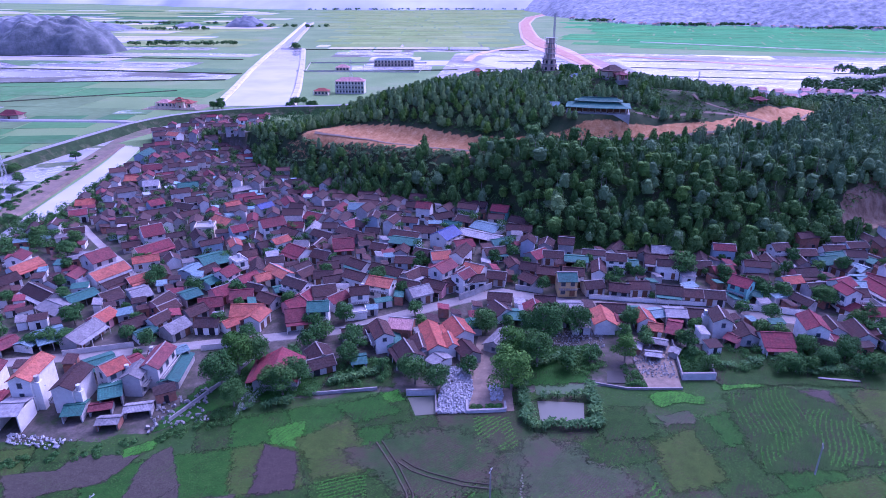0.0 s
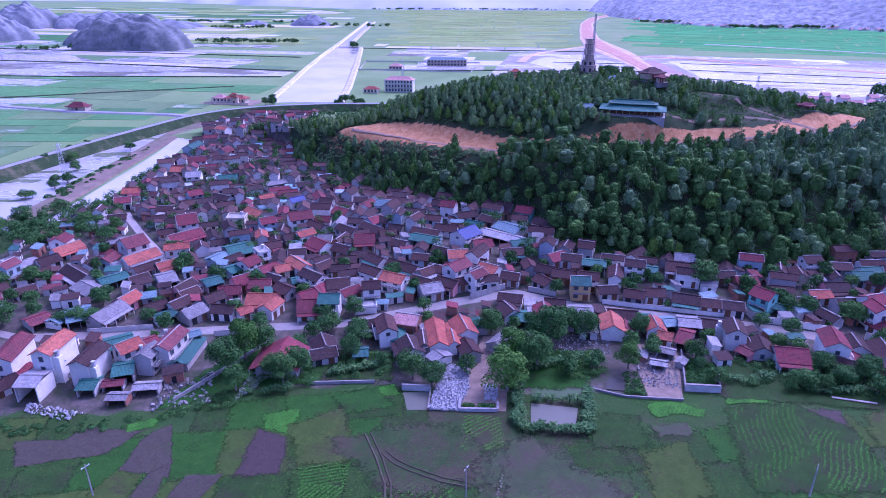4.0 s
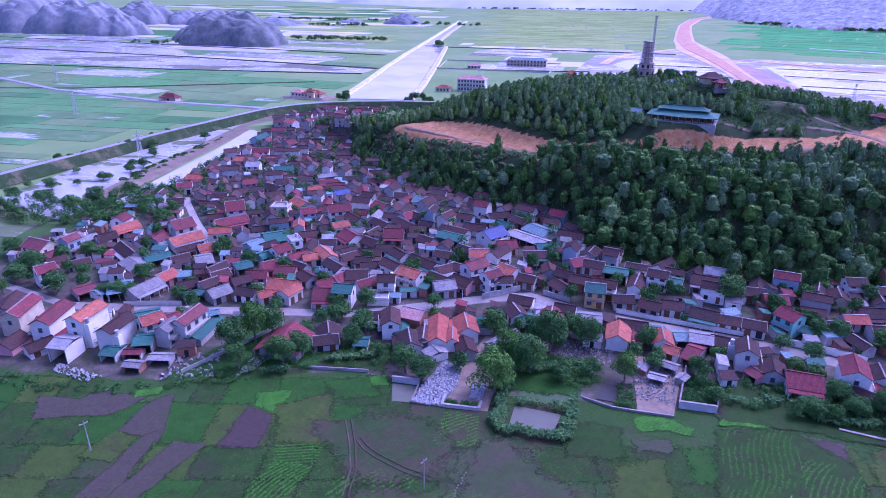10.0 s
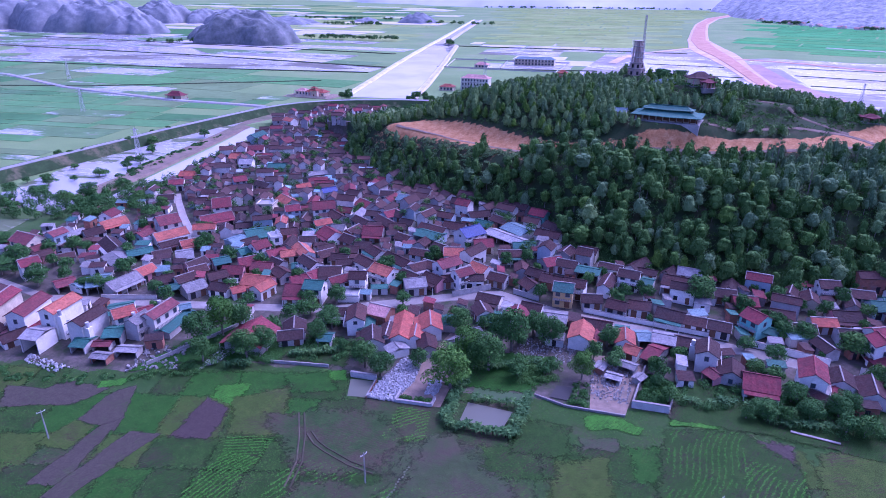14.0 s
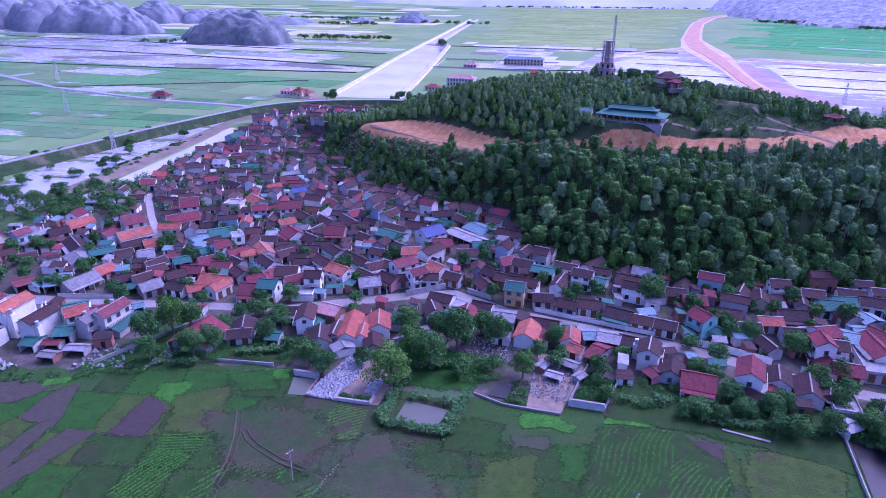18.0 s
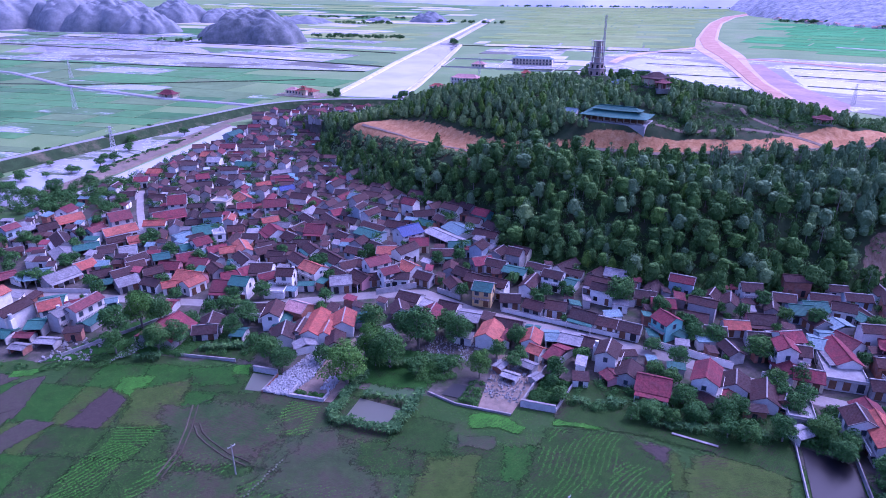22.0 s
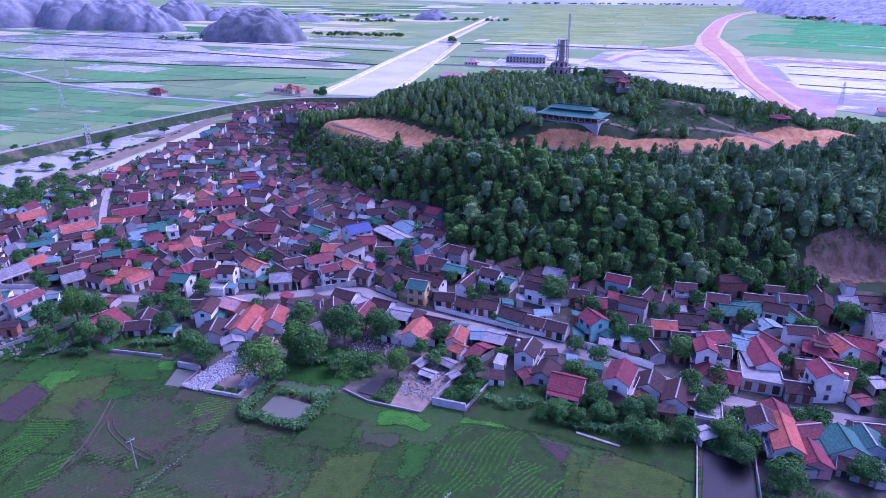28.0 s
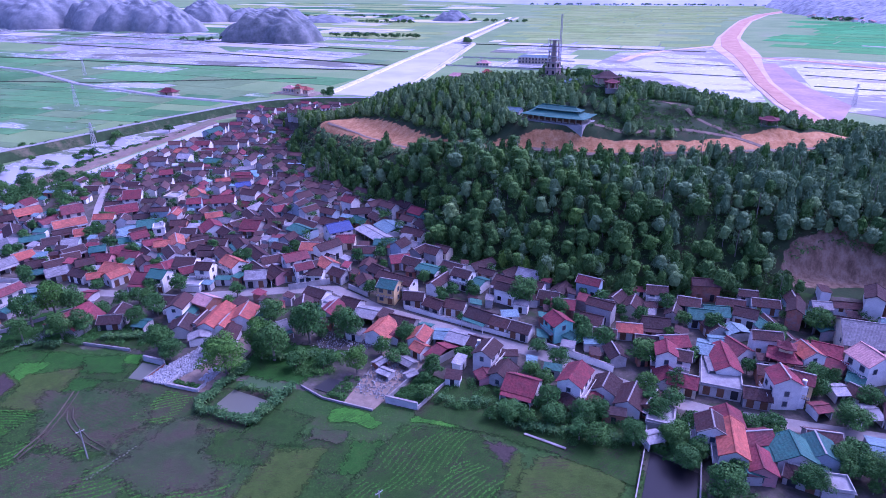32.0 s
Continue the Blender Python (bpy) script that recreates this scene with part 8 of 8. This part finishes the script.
# ---- landmarks on the hill and the plain ----
def hip_roof(l, w, eave, rise, over=0.8, flare=0.25, thick=0.2):
    """A hipped roof with slightly lifted corners."""
    x, y = l / 2 + over, w / 2 + over
    ridge = max(l / 2 - w / 2, l * 0.12)
    top = [(-x, -y, eave + flare), (0, -y, eave), (x, -y, eave + flare), (x, 0, eave), (x, y, eave + flare), (0, y, eave), (-x, y, eave + flare), (-x, 0, eave),
           (-ridge, 0, eave + rise), (ridge, 0, eave + rise)]
    mid = [(0.62 * a + 0.38 * (ridge if a > 0 else -ridge if a < 0 else 0), 0.62 * b, eave + rise * 0.28) for a, b, _ in top[:8]]
    n = len(top)
    vs = top + mid + [(a, b, c - thick) for a, b, c in top[:8]]
    fs = []
    for i in range(8):
        j = (i + 1) % 8
        fs.append((i, j, 10 + j, 10 + i))
        fs.append((18 + i, 18 + j, j, i))
    fs += [(10, 11, 9, 8), (11, 12, 9), (12, 13, 9), (13, 14, 9), (14, 15, 8, 9), (15, 16, 8), (16, 17, 8), (17, 10, 8), tuple(range(18, 26))[::-1]]
    return Shape().add(vs, fs)


def great_hall(x, y, turn):
    z = height(x, y)
    h = holder("hall", x, y, z, turn)
    part("terrace", Shape().box(-12.6, 12.6, -6.4, 6.2, -9, 0.3), CONCRETE, h)
    part("wall", Shape().box(-10.5, 10.5, -3.6, 3.6, 0.3, 3.4), WALL_CREAM, h)
    for i in range(10):
        px = -11.5 + 23 * i / 9
        for py in (-5.2, 5.2):
            part("column", Shape().tube((px, py, 0.5), (px, py, 3.3), 0.22, n=8), WOOD, h)
    for i in range(9):
        door(h, -10 + 2.5 * i, -3.6, 0.6, 1.8, 2.8, WOOD)
    part("lower_roof", hip_roof(24, 11, 2.9, 3.3, 1.0, 0.35), ROOF_TEAL, h, "green tiled lower roof")
    part("clerestory", Shape().box(-8.6, 8.6, -1.6, 1.6, 4.6, 5.6), WALL_CREAM, h)
    part("upper_roof", hip_roof(18, 4.2, 5.5, 1.7, 0.7, 0.3), ROOF_TEAL, h, "green tiled upper roof")
    part("ridge", Shape().box(-7, 7, -0.2, 0.2, 7.1, 7.5), ROOF_TEAL, h)
    h.scale = (1.0, 1.0, 0.78)
    return tagged(h, "long hall with a two-tier green tiled roof", "hall")


great_hall(62.5, 265, -12)
house(44, 268.5, -10, 6, 4, 1, ROOF_SKY, WALL_GREY, "g")


RAW_BRICK = mat_plain("pale raw brick", (0.6, 0.44, 0.39), 0.9, 0.6, 0.25, (0.5, 0.46, 0.44))


def octagon(rad):
    return [(rad * math.cos(0.3927 + 0.7854 * i), rad * math.sin(0.3927 + 0.7854 * i)) for i in range(8)]


def tower(x, y):
    z = height(x, y)
    t = holder("tower", x, y, z, 12)
    for name, z0, z1, rad, stuff, label in (("base", -1.5, 2.8, 3.7, RAW_BRICK, "raw brick ground storey"), ("ledge", 2.8, 3.05, 4.1, CONCRETE, ""),
                                            ("second_storey", 3.05, 5.2, 3.2, RAW_BRICK, "raw brick second storey"), ("ledge", 5.2, 5.4, 3.5, CONCRETE, "")):
        part(name, Shape().prism(octagon(rad), z0, z1), stuff, t, label)
    for i in range(8):
        a = 0.7854 * i
        for z0, rad in ((0.3, 3.42), (3.3, 2.96)):
            part("opening", Shape().box(-0.5, 0.5, -0.1, 0.1, 0, 1.5), DARK, t).matrix_basis = pose(rad * math.cos(a), rad * math.sin(a), z0, 0, 0, math.degrees(a) + 90)
    for k in range(4):
        z0, rad = 5.4 + 2.35 * k, 2.35 - 0.16 * k
        part("floor_slab", Shape().prism(octagon(rad + 0.45), z0 + 2.1, z0 + 2.35), CONCRETE, t)
        part("core", Shape().prism(octagon(rad - 0.95), z0, z0 + 2.1), RAW_BRICK, t, "raw brick core of the storey")
        for px, py in octagon(rad):
            part("column", Shape().tube((px, py, z0), (px, py, z0 + 2.1), 0.17, n=6), RAW_BRICK, t)
    part("scaffold", scaffold(), STEEL, t, "thin steel scaffolding")
    return tagged(t, "unfinished brick and concrete pagoda tower in scaffolding", "tower")


def scaffold():
    s = Shape()
    ring = octagon(2.95)
    for x, y in ring:
        s.tube((x, y, 5.4), (x, y, 15.2), 0.04, n=4)
    for z in np.arange(6.4, 15.2, 1.8):
        for i in range(8):
            s.tube((*ring[i], z), (*ring[(i + 1) % 8], z), 0.035, n=4)
            if i % 2 == 0:
                s.tube((*ring[i], z), (*ring[(i + 1) % 8], z + 1.6), 0.03, n=4)
    return s


tower(48.8, 314)


def lattice(x, y, h, base, top, name, label, arms=()):
    z = height(x, y)
    ob = holder(name, x, y, z, 20)
    legs, k = Shape(), int(h / (base * 1.6 + 0.6))
    cor = [(-1, -1), (1, -1), (1, 1), (-1, 1)]

    def at(c, q):
        r = base + (top - base) * q
        return (c[0] * r, c[1] * r, h * q)
    for c in cor:
        part("leg", Shape().tube(at(c, 0), at(c, 1), 0.09, 0.06, 4), STEEL, ob)
    for i in range(k):
        for j in range(4):
            a, b = cor[j], cor[(j + 1) % 4]
            legs.tube(at(a, i / k), at(b, (i + 1) / k), 0.05, n=3)
            legs.tube(at(b, i / k), at(a, (i + 1) / k), 0.05, n=3)
    part("bracing", legs, STEEL, ob)
    for q, reach in arms:
        part("cross_arm", Shape().tube((-reach, 0, h * q), (reach, 0, h * q), 0.12, n=4), STEEL, ob)
    return tagged(ob, label, "pylon" if arms else "mast")


lattice(50.8, 317.5, 25.5, 0.45, 0.3, "mast", "thin steel hoist mast beside the tower")
for px, py, ph in ((-197, 272, 17), (-330, 372, 17), (-470, 500, 18), (-95, 640, 17), (215, 560, 16)):
    lattice(px, py, ph, 1.3, 0.35, "pylon", "grey steel lattice pylon on the plain", ((0.72, 2.2), (0.84, 2.6), (0.95, 1.8)))


def pavilion(x, y, turn, l, w, eave, roof, label, name="pavilion", tiers=1):
    z = height(x, y)
    h = holder(name, x, y, z, turn)
    part("plinth", Shape().box(-l / 2 - 0.6, l / 2 + 0.6, -w / 2 - 0.6, w / 2 + 0.6, -1.5, 0.35), CONCRETE, h)
    for i in range(4):
        for py in (-w / 2, w / 2):
            px = -l / 2 + l * i / 3
            part("column", Shape().tube((px, py, 0.35), (px, py, eave), 0.16, n=8), WALL_PINK, h)
    part("wall", Shape().box(-l / 2 + 0.6, l / 2 - 0.6, -w / 2 + 0.8, w / 2 - 0.3, 0.35, eave), WALL_CREAM, h)
    door(h, 0, -w / 2 + 0.8, 0.35, 1.6, 2.2, WOOD)
    part("roof", hip_roof(l, w, eave, 0.42 * w, 0.9, 0.55), roof, h, "tiled roof with upturned corners")
    if tiers > 1:
        part("upper_roof", hip_roof(l * 0.55, w * 0.5, eave + 0.5 * w, 0.3 * w, 0.5, 0.4), roof, h)
        part("lantern", Shape().box(-l * 0.25, l * 0.25, -w * 0.2, w * 0.2, eave + 0.15 * w, eave + 0.5 * w), WALL_CREAM, h)
    return tagged(h, label, "temple" if name == "temple" else "pavilion")


pavilion(75, 298, 28, 9, 6, 3.2, ROOF_BROWN, "small temple with a dark upturned roof", "temple")
pavilion(78, 292.5, 20, 4, 3.4, 2.6, ROOF_RED, "red gate pavilion beside the temple")
pavilion(61, 303, 10, 8, 4, 2.6, ROOF_SKY, "low pavilion with a pale roof")
pavilion(137, 283.5, 0, 5.0, 3.6, 2.0, ROOF_RED, "little red-roofed pavilion among trees")
pavilion(139.5, 171.5, -8, 6, 5, 3.3, ROOF_RED, "village shrine with an upturned red roof", "temple", 2)
pavilion(15, 322, 15, 7, 5, 3.0, ROOF_ORANGE, "shrine with an orange roof on the ridge", "temple", 2)
pavilion(8, 326, -5, 6, 4, 2.8, ROOF_ORANGE, "orange-roofed shrine on the ridge", "temple")


def block(x, y, turn, l, w, floors, roof, wall_, label, bays, name="block"):
    z = height(x, y)
    h = holder(name, x, y, z, turn)
    e = 3.4 * floors
    part("wall", Shape().box(-l / 2, l / 2, -w / 2, w / 2, -1, e), wall_, h)
    part("roof", hip_roof(l, w, e, 0.3 * w, 0.7, 0.0), roof, h)
    for f in range(floors):
        part("gallery", Shape().box(-l / 2, l / 2, -w / 2 - 1.4, -w / 2, 3.4 * f - 0.15, 3.4 * f + 0.1), TRIM, h)
        part("railing", Shape().box(-l / 2, l / 2, -w / 2 - 1.4, -w / 2 - 1.3, 3.4 * f + 0.1, 3.4 * f + 1.0), wall_, h)
        for i in range(bays):
            window(h, -l / 2 + (i + 0.5) * l / bays, -w / 2, 3.4 * f + 0.9, l / bays * 0.5, 1.6, "f")
    for i in range(bays + 1):
        px = -l / 2 + l * i / bays
        part("column", Shape().box(px - 0.15, px + 0.15, -w / 2 - 1.4, -w / 2 - 1.15, 0, e), WALL_WHITE, h)
    return tagged(h, label, "building")


block(-82, 549, -5, 24, 9, 3, ROOF_PINK, WALL_WHITE, "white three-storey school with red galleries", 9, "school")
block(-105, 540, -5, 12, 7, 1, ROOF_ORANGE, WALL_CREAM, "low building with an orange roof", 4)
block(-60, 735, 0, 44, 8, 2, ROOF_SKY, WALL_CREAM, "long two-storey building on the flooded plain", 12, "school")
block(-112, 700, 0, 14, 9, 1, ROOF_PINK, WALL_CREAM, "low building with a pink roof", 4)
block(-200, 483, -8, 18, 8, 1, ROOF_ORANGE, WALL_CREAM, "long low temple building beside the dyke", 6, "temple")
block(-214, 485, -8, 10, 7, 1, ROOF_PINK, WALL_CREAM, "red-roofed temple wing beside the dyke", 3, "temple")
pavilion(-198, 474, -8, 7, 4, 5.5, ROOF_ORANGE, "tall temple gate beside the dyke", "temple", 2)
wall([(-222, 472), (-206, 471), (-186, 470)], 1.4, WALL_CREAM, "cream wall round the temple yard")
sheet("yard_temple", [(-226, 470), (-182, 467), (-178, 490), (-222, 494)], 0.35, PALE_EARTH, "pale temple yard", "yard")
pavilion(-300, 436, 0, 14, 8, 3.2, ROOF_RED, "lone red-roofed hall among paddies", "temple")
wall([(-150, 688), (-30, 680), (-24, 760), (-160, 765), (-150, 688)], 1.2, WALL_WHITE, "white wall round the flooded grounds")
wall([(-90, 684), (-96, 762)], 1.2, WALL_WHITE, "white wall across the flooded grounds")


def pole(x, y, h):
    ob = holder("power_pole", x, y, height(x, y), 65)
    part("shaft", Shape().tube((0, 0, -0.5), (0, 0, h), 0.16, 0.1, 8), CONCRETE, ob)
    part("cross_arm", Shape().box(-0.8, 0.8, -0.05, 0.05, h - 0.5, h - 0.38), STEEL, ob)
    for px in (-0.7, 0, 0.7):
        part("insulator", Shape().tube((px, 0, h - 0.38), (px, 0, h - 0.15), 0.05, 0.03, 6), WALL_WHITE, ob)
    return tagged(ob, "slim grey concrete power pole in the field", "power pole", "power poles")


for px, py in ((70.6, 95.4), (8.4, 88.5), (-59.2, 81.7)):
    pole(px, py, 7.2)

# trees standing alone on the plain, and along the dyke
far_rng = random.Random(31)
for i in range(26):
    t = i / 25
    k = far_rng.uniform(3, 6)
    tree(-243 + 26 * t + far_rng.uniform(-3, 3), 190 + 150 * t + far_rng.uniform(-3, 3), k, k)
for i in range(16):
    k = far_rng.uniform(4, 8)
    tree(far_rng.uniform(-222, -185), far_rng.uniform(205, 330), k * 0.7, k)
for i in range(14):
    k = far_rng.uniform(4, 8)
    tree(far_rng.uniform(-175, -165) if i < 5 else far_rng.uniform(-125, -95), far_rng.uniform(470, 478) if i < 5 else far_rng.uniform(466, 492), k, k)
for i in range(10):
    k = far_rng.uniform(5, 9)
    tree(far_rng.uniform(57, 70), far_rng.uniform(318, 330), k, k)


def clumps(name, places, label, seed):
    """Far groves: crowds of crowns a long way off."""
    r = np.random.default_rng(seed)
    out = []
    for x, y, rx, ry, n, h in places:
        for _ in range(n):
            a, q = r.uniform(0, 6.283), math.sqrt(r.random())
            k = h * r.uniform(0.6, 1.1)
            px, py = x + rx * q * math.cos(a), y + ry * q * math.sin(a)
            out.append((px, py, height(px, py) + k * 0.5, k * 0.55, k * 0.5))
    v = leaf_cloud(r, 55 * len(out), out, 1.1)
    tagged(new(name, cloud_mesh(name, v, LEAF_FOREST, np.full(len(v), 0.4))), label, "trees", kind="stuff")


clumps("far_grove", [(-420, 985, 120, 12, 46, 8), (-520, 1310, 80, 14, 24, 9), (-330, 1390, 90, 12, 24, 9), (-690, 1500, 260, 14, 40, 8), (-213, 930, 5, 5, 4, 9), (-620, 860, 60, 10, 16, 7)], "far groves on the plain", 1)
clumps("eastern_wood", [(300, 470, 60, 26, 120, 9), (370, 560, 70, 30, 90, 9), (250, 420, 60, 30, 120, 8), (200, 370, 50, 24, 90, 8), (440, 660, 60, 16, 40, 9), (360, 1600, 60, 20, 50, 8), (560, 1430, 120, 14, 70, 8), (820, 1310, 140, 16, 80, 8), (-100, 2280, 400, 10, 90, 8)], "wood on the low ground behind the hill", 2)


def hamlet(line, n, seed, label):
    """Tiny far houses along a foot of the mountain."""
    r = random.Random(seed)
    s, t = Shape(), Shape()
    pts = fine_line(line, 6)
    for _ in range(n):
        x, y = r.choice(pts)
        x, y = x + r.uniform(-25, 25), y + r.uniform(-25, 10)
        l, w, e = r.uniform(6, 11), r.uniform(5, 7), r.uniform(2.6, 5)
        m = pose(x, y, 0, 0, 0, r.uniform(0, 180))
        b, g = Shape().box(-l / 2, l / 2, -w / 2, w / 2, 0, e), gable_roof(l, w, e, 0.3 * w)
        s.add([tuple(m @ Vector(v)) for v in b.v], b.f)
        t.add([tuple(m @ Vector(v)) for v in g.v], g.f)
    ob = part("far_hamlet", s, WALL_WHITE, None, label)
    tagged(ob, "", "houses", "", "stuff")
    tagged(part("roofs", t, ROOF_PINK, ob), "", "", "", "stuff")


hamlet([(300, 1730), (420, 1480), (640, 1400), (900, 1260), (1300, 1100)], 70, 3, "far hamlet along the foot of the mountain")
hamlet([(250, 540), (300, 520), (330, 560)], 14, 5, "sheds by the flooded land")


def hill_scrub():
    """Shrubs over the clearings of the hill."""
    r = np.random.default_rng(6)
    x, y = r.uniform(20, 200, 2600), r.uniform(250, 308, 2600)
    d, _, _ = near_line(x, y, CUT)
    keep = (d > 6) & (ripple(x, y, 7.0, 5) > -0.45) & (np.hypot((x - 62.5) / 16, (y - 265) / 9) > 1) & (np.hypot((x - 104) / 8, (y - 288) / 4) > 1)
    lumps = [(a, b, float(c) + 0.5, r.uniform(0.6, 1.5), r.uniform(0.5, 1.2)) for a, b, c in zip(x[keep], y[keep], ground(x[keep], y[keep]))]
    v = leaf_cloud(r, 40 * len(lumps), lumps, 0.24, sides=3)
    tagged(new("hill_scrub", cloud_mesh("hill_scrub", v, LEAF_ROUND, np.full(len(v), 0.7), 3)), "low green scrub on the hill clearing", "shrubs", kind="stuff")


hill_scrub()

ribbon("path_hall", fine_line([(77, 262), (92, 266), (108, 271), (126, 272), (142, 268)], 3), 0.7, 0.15, PALE_EARTH, "pale path to the hall", "path", 0.2, follow=True)
ribbon("path_temple", fine_line([(80, 292), (98, 293), (106, 286), (116, 278), (128, 273)], 3), 0.7, 0.15, PALE_EARTH, "pale path to the temple", "path", 0.2, follow=True)
